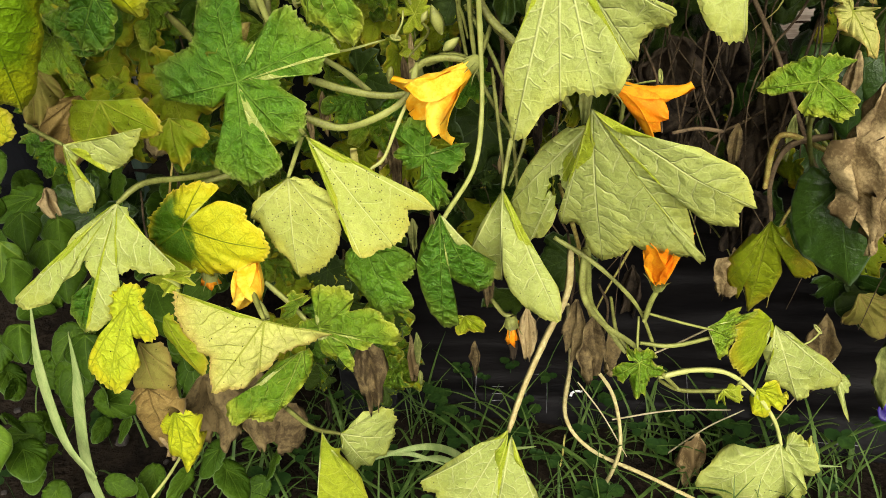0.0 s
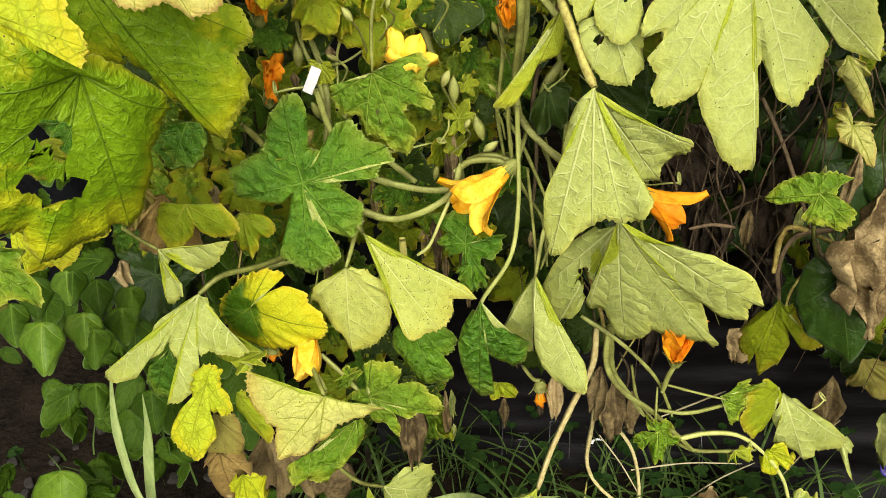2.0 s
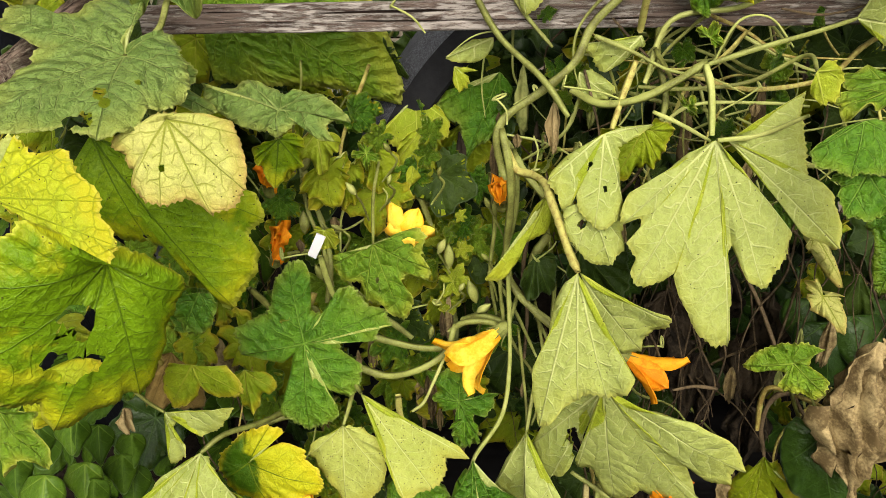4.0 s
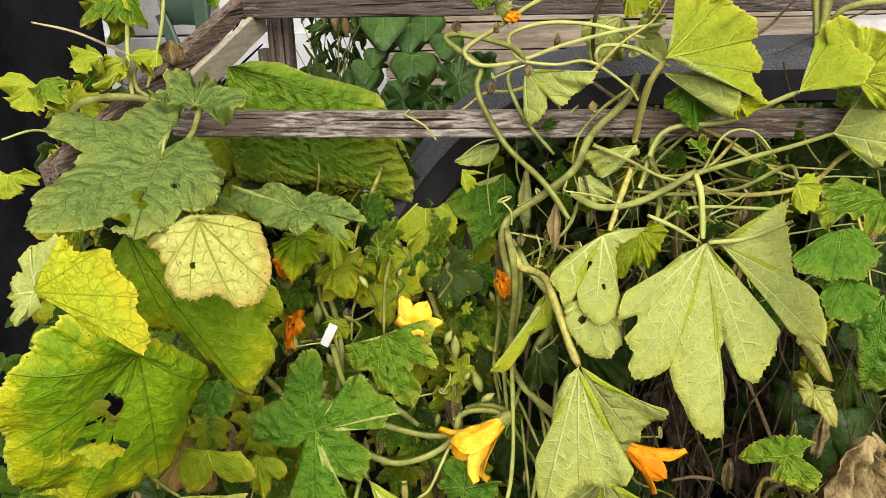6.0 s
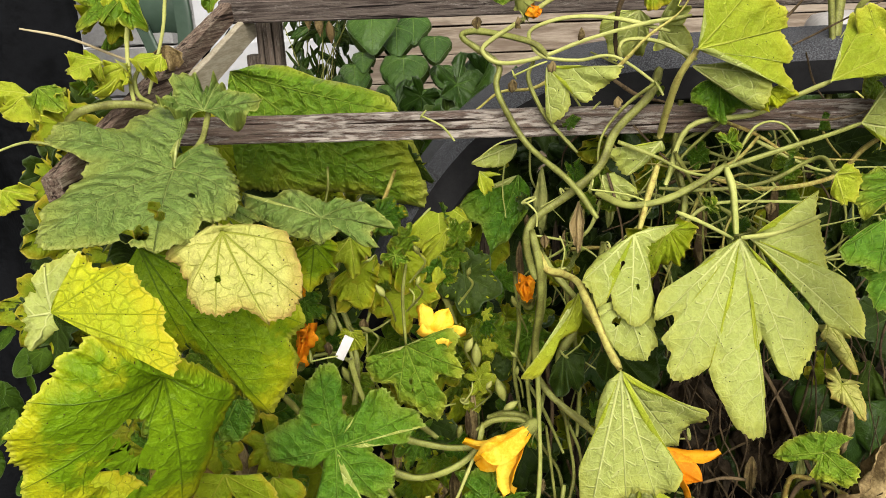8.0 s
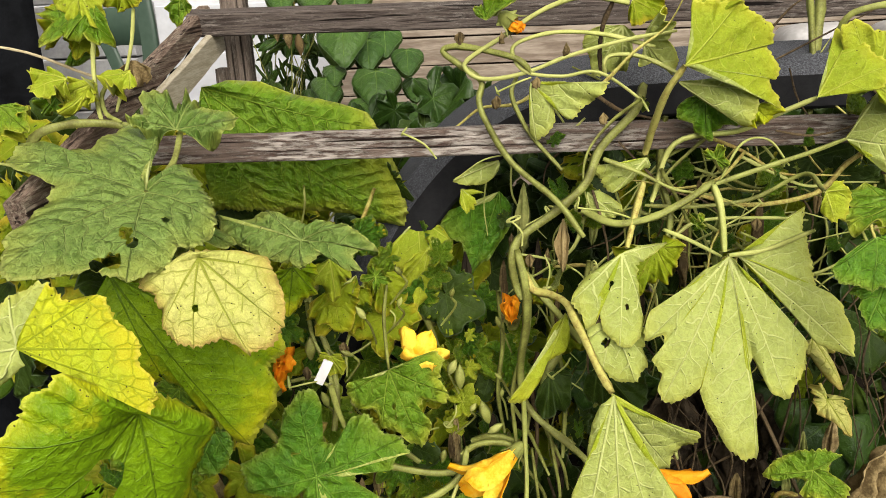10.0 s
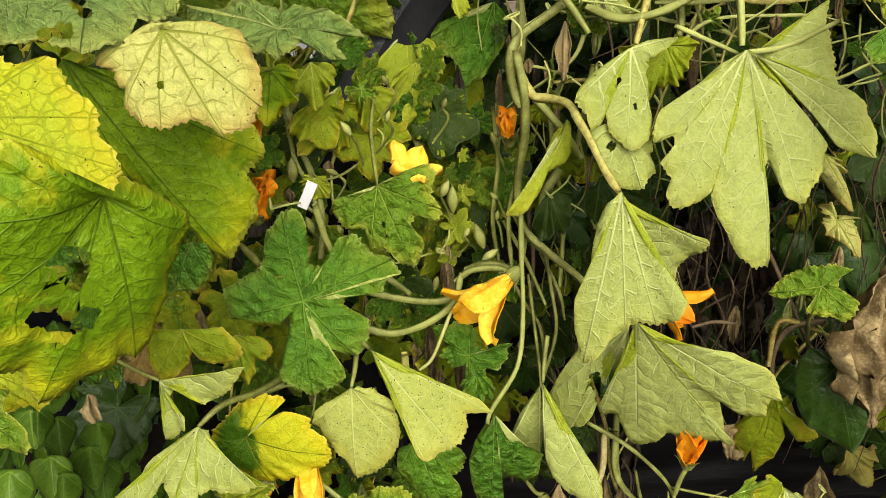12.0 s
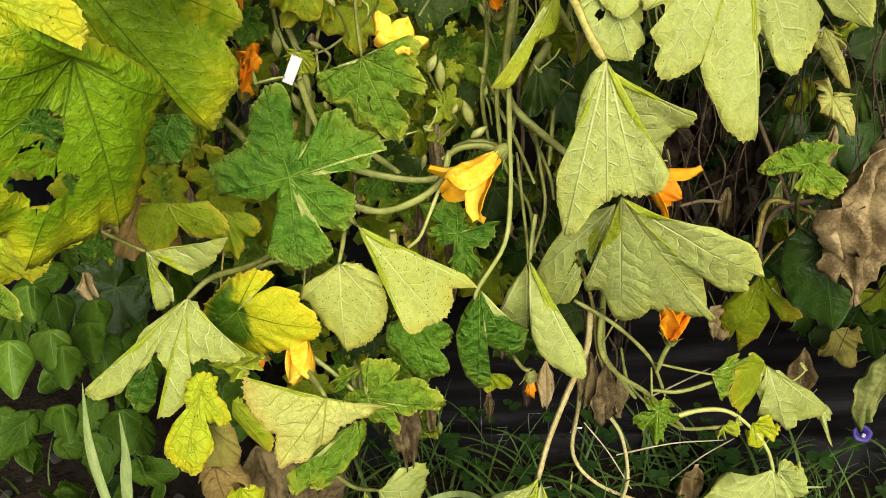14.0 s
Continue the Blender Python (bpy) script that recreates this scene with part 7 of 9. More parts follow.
stem(RIGHT_VINE, [(0.208, 0.970, 1.222), (0.263, 0.980, 1.226), (0.312, 0.950, 1.262)], 0.0055, None, STEMPALE)
stem(RIGHT_VINE, [(0.110, 1.050, 1.273), (0.173, 1.030, 1.275), (0.251, 1.020, 1.287), (0.311, 1.000, 1.326), (0.304, 0.920, 1.324)], 0.005, None, STEM)
stem(RIGHT_VINE, [(0.135, 1.020, 1.220), (0.185, 1.040, 1.250), (0.283, 1.040, 1.252), (0.333, 1.020, 1.253)], 0.004, None, STEMPALE)
stem(RIGHT_VINE, [(0.140, 1.080, 1.396), (0.136, 1.080, 1.318), (0.150, 1.060, 1.252), (0.138, 1.040, 1.204)], 0.007, None, STEM)
stem(RIGHT_VINE, [(0.177, 1.060, 1.288), (0.261, 1.060, 1.266), (0.364, 1.080, 1.275), (0.414, 1.100, 1.313), (0.451, 1.100, 1.339)], 0.006, None, STEMTAN)
stem(RIGHT_VINE, [(0.197, 1.000, 1.317), (0.223, 1.000, 1.370), (0.266, 1.020, 1.370), (0.306, 1.040, 1.328)], 0.0025, None, STEMPALE)
stem(MIDDLE_VINE, [(0.027, 1.020, 1.201), (0.020, 1.020, 1.145), (0.014, 1.050, 1.073)], 0.006, None, STEM)
stem(RIGHT_VINE, [(0.412, 1.250, 1.570), (0.409, 1.240, 1.504), (0.401, 1.220, 1.446), (0.393, 1.200, 1.361)], 0.011, None, STEM, label='thick upright green stalk')
stem(RIGHT_VINE, [(0.378, 1.220, 1.572), (0.390, 1.220, 1.506), (0.393, 1.200, 1.439)], 0.007, None, STEM)
stem(RIGHT_VINE, [(0.436, 1.050, 1.540), (0.399, 1.050, 1.538), (0.369, 1.060, 1.524), (0.361, 1.080, 1.478)], 0.0075, None, STEM)
stem(RIGHT_VINE, [(0.054, 1.050, 1.556), (0.044, 1.060, 1.527), (0.042, 1.070, 1.489), (0.047, 1.080, 1.457)], 0.005, None, STEMDRY)
stem(LEFT_VINE, [(-0.735, 0.980, 1.398), (-0.716, 0.980, 1.419), (-0.680, 0.990, 1.428), (-0.632, 1.000, 1.426), (-0.581, 1.020, 1.411)], 0.01, 0.008, STEM)
stem(LEFT_VINE, [(-0.857, 1.120, 1.529), (-0.772, 1.100, 1.514), (-0.690, 1.080, 1.486), (-0.623, 1.060, 1.466)], 0.003, 0.0035, STRAW)
stem(LEFT_VINE, [(-0.866, 1.000, 1.362), (-0.806, 1.000, 1.377), (-0.721, 0.950, 1.373), (-0.649, 0.880, 1.359)], 0.003, None, STEMPALE)
stem(LEFT_VINE, [(-0.643, 1.040, 1.552), (-0.654, 1.040, 1.500), (-0.653, 1.030, 1.449), (-0.637, 1.000, 1.423)], 0.0052, None, STEMPALE)
stem(LEFT_VINE, [(-0.594, 1.060, 1.571), (-0.604, 1.060, 1.527), (-0.621, 1.060, 1.482), (-0.633, 1.040, 1.435)], 0.0045, None, STEMPALE)
stem(LEFT_VINE, [(-0.638, 1.030, 1.471), (-0.646, 1.030, 1.456), (-0.638, 1.020, 1.435), (-0.610, 1.000, 1.426)], 0.005, None, STEM)
stem(LEFT_VINE, [(-0.464, 0.950, 0.989), (-0.444, 0.970, 0.941), (-0.431, 0.980, 0.875), (-0.413, 1.000, 0.788)], 0.007, None, STEM)
stem(MIDDLE_VINE, [(-0.313, 1.020, 0.870), (-0.259, 1.020, 0.853), (-0.196, 1.020, 0.844), (-0.124, 1.030, 0.854)], 0.0085, None, STEM, label='thick horizontal vine stem')
stem(MIDDLE_VINE, [(-0.318, 0.980, 0.831), (-0.265, 0.980, 0.814), (-0.209, 0.980, 0.831), (-0.170, 1.000, 0.854), (-0.157, 1.020, 0.893)], 0.0085, 0.007, STEM)
stem(MIDDLE_VINE, [(-0.167, 1.020, 0.878), (-0.139, 1.020, 0.897), (-0.096, 1.020, 0.897), (-0.078, 1.020, 0.875)], 0.007, None, STEM)
stem(MIDDLE_VINE, [(-0.278, 1.120, 1.194), (-0.283, 1.100, 1.142), (-0.275, 1.090, 1.101)], 0.0035, None, STEMPALE)
stem(MIDDLE_VINE, [(-0.297, 1.080, 1.056), (-0.332, 1.070, 1.037), (-0.360, 1.070, 1.032), (-0.379, 1.080, 1.042)], 0.003, None, STEM)
stem(MIDDLE_VINE, [(-0.369, 1.030, 0.920), (-0.362, 1.050, 0.979), (-0.376, 1.080, 1.033), (-0.397, 1.100, 1.081)], 0.008, None, STEM)
stem(MIDDLE_VINE, [(-0.296, 1.200, 1.153), (-0.263, 1.180, 1.123), (-0.220, 1.150, 1.076), (-0.207, 1.120, 1.057)], 0.009, None, STEM)
stem(MIDDLE_VINE, [(-0.070, 1.000, 0.998), (-0.068, 1.000, 0.924), (-0.067, 0.980, 0.837), (-0.078, 0.950, 0.766), (-0.121, 0.930, 0.696), (-0.123, 0.900, 0.676)], 0.0052, None, STEMPALE)
stem(MIDDLE_VINE, [(-0.055, 1.030, 0.881), (-0.048, 1.020, 0.818), (-0.039, 1.000, 0.738), (-0.039, 0.960, 0.714)], 0.004, None, STEM)
stem(MIDDLE_VINE, [(-0.029, 1.060, 0.918), (-0.017, 1.050, 0.847), (-0.008, 1.040, 0.772), (-0.031, 1.000, 0.710)], 0.0045, None, STEM)
stem(MIDDLE_VINE, [(-0.090, 1.080, 0.878), (-0.059, 1.080, 0.808), (-0.029, 1.080, 0.752), (-0.020, 1.060, 0.674)], 0.005, None, STEM)
stem(MIDDLE_VINE, [(-0.172, 1.000, 0.844), (-0.188, 0.980, 0.811), (-0.206, 0.970, 0.772), (-0.225, 0.960, 0.759)], 0.0042, None, STEMPALE)
stem(MIDDLE_VINE, [(-0.246, 0.960, 0.790), (-0.246, 0.960, 0.759), (-0.238, 0.950, 0.737)], 0.0095, 0.008, STEMTAN)
stem(RIGHT_VINE, [(0.062, 0.960, 0.628), (0.059, 0.950, 0.551), (0.028, 0.920, 0.485), (-0.005, 0.880, 0.414), (-0.026, 0.836, 0.366)], 0.0078, 0.006, STEMWOODY, label='long tan leaf stalk reaching to the ground')
stem(RIGHT_VINE, [(0.066, 1.020, 0.473), (0.082, 1.100, 0.272), (0.078, 1.100, 0.127), (0.128, 1.060, 0.077), (0.236, 1.000, 0.075), (0.348, 0.960, 0.045)], 0.0062, 0.0055, STEMWOODY)
stem(RIGHT_VINE, [(0.083, 0.970, 0.622), (0.083, 0.950, 0.552), (0.114, 0.940, 0.504), (0.164, 0.940, 0.462), (0.206, 0.950, 0.406), (0.250, 0.960, 0.348)], 0.0078, 0.006, STEM)
stem(RIGHT_VINE, [(0.110, 1.020, 0.348), (0.156, 1.030, 0.258), (0.177, 1.020, 0.151), (0.170, 1.020, 0.070), (0.150, 1.020, 0.000)], 0.0055, None, STEMWOODY)
stem(RIGHT_VINE, [(0.037, 0.970, 0.641), (0.095, 0.950, 0.611), (0.143, 0.940, 0.567), (0.171, 0.940, 0.525), (0.202, 0.950, 0.442)], 0.0058, 0.004, STEM)
stem(RIGHT_VINE, [(0.173, 0.940, 0.528), (0.230, 0.950, 0.502), (0.286, 0.957, 0.481)], 0.0032, None, STEM)
stem(RIGHT_VINE, [(0.213, 0.950, 0.384), (0.274, 0.970, 0.384), (0.335, 0.990, 0.359), (0.392, 1.000, 0.301), (0.432, 1.000, 0.241), (0.455, 1.000, 0.180)], 0.0062, 0.005, STEMPALE)
stem(RIGHT_VINE, [(0.215, 0.960, 0.369), (0.252, 0.970, 0.338), (0.301, 0.980, 0.327), (0.372, 1.000, 0.314)], 0.005, None, STEM)
stem(RIGHT_VINE, [(0.168, 0.940, 0.519), (0.165, 0.900, 0.486), (0.166, 0.860, 0.490)], 0.003, None, STEM)
stem(RIGHT_VINE, [(0.080, 1.100, 0.070), (0.071, 1.080, -0.010), (0.038, 1.060, -0.060)], 0.003, None, STEMTAN)
stem(RIGHT_VINE, [(0.262, 1.005, 0.797), (0.226, 1.000, 0.804), (0.191, 0.990, 0.802)], 0.0042, None, STEMDRY, label='dry broken stalk')
stem(RIGHT_VINE, [(0.136, 0.950, 0.941), (0.160, 0.960, 0.885), (0.174, 0.970, 0.813)], 0.0025, None, STEMDRY)
stem(RIGHT_VINE, [(0.319, 1.200, 0.923), (0.359, 1.180, 0.852), (0.393, 1.120, 0.770), (0.434, 1.100, 0.686), (0.461, 1.080, 0.668)], 0.0055, None, STEMDRY)
stem(LEFT_VINE, [(-0.489, 0.900, 0.698), (-0.471, 0.900, 0.754), (-0.422, 0.920, 0.769), (-0.385, 0.930, 0.765), (-0.345, 0.950, 0.790)], 0.0065, 0.006, STEM)
stem(LEFT_VINE, [(-0.515, 0.900, 0.677), (-0.505, 0.900, 0.735), (-0.495, 0.920, 0.788), (-0.481, 0.950, 0.842)], 0.0028, None, STEMTAN)
stem(LEFT_VINE, [(-0.388, 0.830, 0.632), (-0.366, 0.810, 0.629), (-0.348, 0.785, 0.625)], 0.006, None, STEMPALE)
stem(LEFT_VINE, [(-0.377, 0.870, 0.622), (-0.341, 0.850, 0.602), (-0.310, 0.830, 0.583)], 0.0055, None, STEMPALE)
stem(LEFT_VINE, [(-0.632, 0.800, 0.205), (-0.585, 0.800, 0.268), (-0.505, 0.750, 0.400)], 0.004, None, STEMPALE)

# flowers
blossom(MIDDLE_VINE, (-0.078, 1.000, 0.900), (-0.070, -0.045, -0.046), 0.118, label="open yellow-orange squash flower hanging sideways", stalk=[(-0.056, 1.050, 0.937), (-0.064, 1.020, 0.917)], flare=0.62, curl=1.3, width=0.047, turn=0.5)
blossom(LEFT_VINE, (-0.392, 0.885, 0.671), (0.010, -0.085, -0.036), 0.093, label="drooping orange squash flower", flare=0.25, curl=0.1, width=0.042, mat=PETAL, petals=4)
blossom(RIGHT_VINE, (0.186, 0.920, 0.595), (-0.007, -0.020, 0.092), 0.119, label="open orange squash flower under a leaf", stalk=[(0.175, 0.930, 0.517), (0.180, 0.925, 0.559)], flare=0.3, curl=0.3, width=0.05, turn=0.3, mat=PETALWILT)
blossom(RIGHT_VINE, (0.105, 0.970, 0.881), (0.058, -0.015, -0.029), 0.090, label="orange squash flower behind a leaf", flare=0.6, curl=0.4, width=0.036, turn=0.8, mat=PETALWILT)
blossom(LEFT_VINE, (-0.467, 1.080, 0.967), (0.030, -0.020, 0.088), 0.086, label="wilted orange flower", flare=0.1, curl=0.3, width=0.018, mat=PETALWILT, crumple=0.009)
blossom(LEFT_VINE, (-0.451, 1.060, 1.105), (0.009, -0.010, 0.053), 0.049, label="wilted orange flower", flare=0.35, curl=0.6, width=0.02, mat=PETALWILT, crumple=0.008)
blossom(MIDDLE_VINE, (-0.233, 1.000, 1.044), (0.023, -0.015, 0.061), 0.062, label="yellow squash flower half hidden by a leaf", flare=1.0, curl=0.2, width=0.036, turn=0.55, crumple=0.007)
blossom(MIDDLE_VINE, (-0.082, 1.060, 1.086), (-0.006, -0.020, 0.056), 0.052, label="wilted orange flower", flare=0.2, curl=0.2, width=0.02, mat=PETALWILT, crumple=0.006)
blossom(MIDDLE_VINE, (-0.026, 1.000, 0.452), (0.000, -0.000, -0.055), 0.050, label="small withered orange flower", stalk=[(-0.058, 1.000, 0.496), (-0.040, 1.000, 0.467)], flare=0.12, curl=0.1, width=0.014, mat=PETALWILT, crumple=0.006, radius=0.003)
blossom(RIGHT_VINE, (-0.087, 1.060, 1.539), (0.022, -0.010, -0.018), 0.027, label="closed yellow-green flower with an orange tip", flare=0.1, curl=0.3, width=0.016, mat=PETALWILT, crumple=0.006, radius=0.003)
blossom(LEFT_VINE, (-0.451, 0.860, 0.647), (-0.006, 0.000, -0.029), 0.027, flare=0.3, curl=0.2, width=0.014, mat=PETALWILT, crumple=0.006, radius=0.003)
bud(MIDDLE_VINE, (-0.166, 1.050, 0.979), (0.000, 0.000, 0.044), 0.044, STEM)
bud(MIDDLE_VINE, (-0.122, 1.030, 0.928), (-0.012, 0.000, 0.041), 0.043, STEM)
bud(LEFT_VINE, (-0.399, 1.050, 1.036), (0.002, 0.000, 0.041), 0.041, STEM)
bud(RIGHT_VINE, (-0.100, 1.060, 1.531), (0.028, 0.000, 0.019), 0.034, STEMPALE)
bud(MIDDLE_VINE, (-0.425, 1.000, 0.920), (0.057, -0.020, 0.045), 0.076, STEMTAN)
bud(LEFT_VINE, (-0.391, 1.050, 1.142), (0.017, 0.000, 0.029), 0.033, STEM)
bud(MIDDLE_VINE, (-0.193, 1.020, 0.888), (-0.006, 0.000, -0.026), 0.027, STEM)
tendril(MIDDLE_VINE, (-0.275, 1.090, 1.101), (0.007, -0.010, -0.023), 3, 0.01)
tendril(LEFT_VINE, (-0.189, 1.060, 1.349), (-0.046, 0.000, 0.038), 2, 0.008)
tendril(RIGHT_VINE, (-0.071, 1.000, 1.234), (-0.013, 0.000, 0.035), 2.5, 0.012)
tendril(MIDDLE_VINE, (-0.173, 1.030, 0.962), (-0.015, 0.000, -0.039), 3, 0.008)
tendril(RIGHT_VINE, (-0.054, 1.050, 1.461), (-0.046, 0.000, -0.018), 1.5, 0.008)
tendril(RIGHT_VINE, (0.089, 1.000, 1.266), (-0.082, 0.000, 0.021), 2, 0.012)
tendril(RIGHT_VINE, (0.440, 1.030, 0.380), (0.037, 0.000, 0.039), 2, 0.01)
tendril(LEFT_VINE, (-0.380, 0.930, 0.747), (-0.029, -0.010, -0.081), 1.5, 0.01)

# heart-leaved climber
leaf(CLIMBER, (0.436, 1.008, 0.709), [(0.428, 1.014, 0.724), (0.412, 1.021, 0.733), (0.396, 1.027, 0.729), (0.384, 1.029, 0.711), (0.380, 1.025, 0.673), (0.385, 1.018, 0.635), (0.399, 1.008, 0.602), (0.425, 0.995, 0.581), (0.451, 0.983, 0.568), (0.473, 0.973, 0.557), (0.482, 0.973, 0.580), (0.490, 0.974, 0.615), (0.494, 0.979, 0.659), (0.488, 0.986, 0.697), (0.473, 0.996, 0.720), (0.457, 1.003, 0.729), (0.445, 1.007, 0.722)], HEART, label="smooth dark heart-shaped leaf", stalk=[(0.418, 1.102, 0.752), (0.436, 1.056, 0.731)], back=HEART, bow=0.08, stalk_r=0.003, veins=(5, 9, 12), shaped=True, teeth=0.0)
leaf(CLIMBER, (0.461, 1.150, 0.835), [(0.421, 1.170, 0.827), (0.413, 1.150, 0.792), (0.452, 1.130, 0.743), (0.476, 1.120, 0.723), (0.499, 1.130, 0.745), (0.525, 1.150, 0.795), (0.515, 1.170, 0.828)], HEART, sinus=1.0, teeth=0.0, back=HEART, bow=0.06, ripple=0.002, quilt=0, point=0)
leaf(CLIMBER, (0.505, 1.150, 0.851), [(0.474, 1.170, 0.843), (0.466, 1.150, 0.815), (0.497, 1.130, 0.776), (0.517, 1.120, 0.759), (0.537, 1.130, 0.777), (0.560, 1.150, 0.817), (0.552, 1.170, 0.844)], HEART, sinus=1.0, teeth=0.0, back=HEART, bow=0.06, ripple=0.002, quilt=0, point=0)
leaf(CLIMBER, (0.470, 1.250, 0.826), [(0.430, 1.270, 0.816), (0.419, 1.250, 0.783), (0.453, 1.230, 0.737), (0.474, 1.220, 0.719), (0.499, 1.230, 0.740), (0.530, 1.250, 0.788), (0.523, 1.270, 0.820)], HEART, sinus=1.0, teeth=0.0, back=HEART, bow=0.06, ripple=0.002, quilt=0, point=0)
leaf(CLIMBER, (0.551, 1.250, 0.823), [(0.514, 1.270, 0.813), (0.502, 1.250, 0.781), (0.535, 1.230, 0.735), (0.556, 1.220, 0.717), (0.581, 1.230, 0.737), (0.611, 1.250, 0.785), (0.605, 1.270, 0.817)], HEART, sinus=1.0, teeth=0.0, back=HEART, bow=0.06, ripple=0.002, quilt=0, point=0)

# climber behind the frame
# near-black copies behind each leaf stand in for the shaded gaps
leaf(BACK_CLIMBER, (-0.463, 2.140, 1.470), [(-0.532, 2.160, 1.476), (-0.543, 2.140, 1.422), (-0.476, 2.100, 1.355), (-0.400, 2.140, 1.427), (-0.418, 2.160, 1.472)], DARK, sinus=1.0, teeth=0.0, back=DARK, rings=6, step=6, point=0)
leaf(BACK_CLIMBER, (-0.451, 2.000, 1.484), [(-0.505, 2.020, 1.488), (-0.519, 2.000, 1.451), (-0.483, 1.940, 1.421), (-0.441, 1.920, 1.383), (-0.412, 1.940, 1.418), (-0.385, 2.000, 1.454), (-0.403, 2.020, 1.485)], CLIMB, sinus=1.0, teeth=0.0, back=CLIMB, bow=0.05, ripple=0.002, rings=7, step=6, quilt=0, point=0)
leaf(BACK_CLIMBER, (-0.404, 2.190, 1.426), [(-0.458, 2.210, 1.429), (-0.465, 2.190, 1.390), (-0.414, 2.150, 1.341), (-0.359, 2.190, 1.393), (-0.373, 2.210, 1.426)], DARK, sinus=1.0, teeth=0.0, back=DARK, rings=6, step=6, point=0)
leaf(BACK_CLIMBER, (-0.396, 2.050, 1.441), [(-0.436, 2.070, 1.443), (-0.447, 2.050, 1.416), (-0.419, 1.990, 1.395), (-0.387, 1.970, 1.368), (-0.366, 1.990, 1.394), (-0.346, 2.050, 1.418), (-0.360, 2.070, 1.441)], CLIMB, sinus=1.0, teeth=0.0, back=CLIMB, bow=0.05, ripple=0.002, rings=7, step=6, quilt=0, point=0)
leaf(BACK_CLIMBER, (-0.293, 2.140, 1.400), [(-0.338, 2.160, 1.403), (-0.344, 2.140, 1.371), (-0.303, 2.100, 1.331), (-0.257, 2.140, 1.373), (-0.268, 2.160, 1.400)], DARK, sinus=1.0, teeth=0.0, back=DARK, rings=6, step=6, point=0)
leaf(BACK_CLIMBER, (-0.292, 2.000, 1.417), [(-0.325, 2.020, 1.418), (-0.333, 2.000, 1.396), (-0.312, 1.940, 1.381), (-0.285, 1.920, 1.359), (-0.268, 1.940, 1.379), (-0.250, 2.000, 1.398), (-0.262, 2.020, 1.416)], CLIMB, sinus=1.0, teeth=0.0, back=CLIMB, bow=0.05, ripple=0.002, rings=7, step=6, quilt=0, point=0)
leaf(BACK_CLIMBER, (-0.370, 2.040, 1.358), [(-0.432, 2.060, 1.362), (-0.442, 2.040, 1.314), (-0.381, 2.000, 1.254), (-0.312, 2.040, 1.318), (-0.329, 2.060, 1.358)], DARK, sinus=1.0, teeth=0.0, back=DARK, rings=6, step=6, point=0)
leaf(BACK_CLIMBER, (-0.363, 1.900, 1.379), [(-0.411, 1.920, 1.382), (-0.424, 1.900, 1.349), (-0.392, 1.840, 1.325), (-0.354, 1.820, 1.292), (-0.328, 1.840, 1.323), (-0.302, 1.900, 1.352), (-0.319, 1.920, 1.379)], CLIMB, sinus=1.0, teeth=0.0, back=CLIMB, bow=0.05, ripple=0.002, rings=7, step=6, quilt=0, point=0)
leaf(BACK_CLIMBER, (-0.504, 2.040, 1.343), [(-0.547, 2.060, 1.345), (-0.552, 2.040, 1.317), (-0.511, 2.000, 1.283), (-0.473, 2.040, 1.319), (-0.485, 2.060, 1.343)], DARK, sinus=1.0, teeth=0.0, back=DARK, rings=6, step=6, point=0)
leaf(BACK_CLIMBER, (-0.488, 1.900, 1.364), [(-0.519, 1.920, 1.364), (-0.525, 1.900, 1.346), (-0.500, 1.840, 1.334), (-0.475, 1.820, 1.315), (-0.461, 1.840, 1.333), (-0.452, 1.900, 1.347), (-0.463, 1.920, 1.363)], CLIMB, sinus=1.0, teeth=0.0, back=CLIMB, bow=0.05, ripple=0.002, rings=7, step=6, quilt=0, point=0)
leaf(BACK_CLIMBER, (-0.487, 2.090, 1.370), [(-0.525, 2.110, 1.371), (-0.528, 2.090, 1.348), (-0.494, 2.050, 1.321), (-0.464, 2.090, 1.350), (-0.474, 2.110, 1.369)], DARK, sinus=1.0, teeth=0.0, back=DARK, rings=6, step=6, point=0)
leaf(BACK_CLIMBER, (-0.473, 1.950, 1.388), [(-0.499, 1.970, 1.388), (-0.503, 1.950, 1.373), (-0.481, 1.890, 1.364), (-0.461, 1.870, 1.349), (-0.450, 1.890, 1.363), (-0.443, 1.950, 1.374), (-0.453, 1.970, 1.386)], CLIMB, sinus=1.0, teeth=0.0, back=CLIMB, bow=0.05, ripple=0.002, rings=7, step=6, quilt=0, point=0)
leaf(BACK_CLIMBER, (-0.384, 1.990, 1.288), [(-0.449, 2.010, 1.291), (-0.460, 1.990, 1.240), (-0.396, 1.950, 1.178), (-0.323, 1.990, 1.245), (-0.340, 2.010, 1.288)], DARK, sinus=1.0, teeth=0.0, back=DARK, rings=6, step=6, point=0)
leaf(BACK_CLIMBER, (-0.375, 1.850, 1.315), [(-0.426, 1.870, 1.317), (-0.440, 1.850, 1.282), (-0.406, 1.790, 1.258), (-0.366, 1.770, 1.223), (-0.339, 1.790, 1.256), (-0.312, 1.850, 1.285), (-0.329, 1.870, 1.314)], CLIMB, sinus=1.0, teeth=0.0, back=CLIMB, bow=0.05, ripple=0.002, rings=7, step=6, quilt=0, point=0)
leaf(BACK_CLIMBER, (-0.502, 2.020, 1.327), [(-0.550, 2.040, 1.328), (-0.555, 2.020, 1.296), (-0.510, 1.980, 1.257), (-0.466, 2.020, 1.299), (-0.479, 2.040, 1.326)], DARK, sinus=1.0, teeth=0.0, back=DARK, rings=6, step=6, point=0)
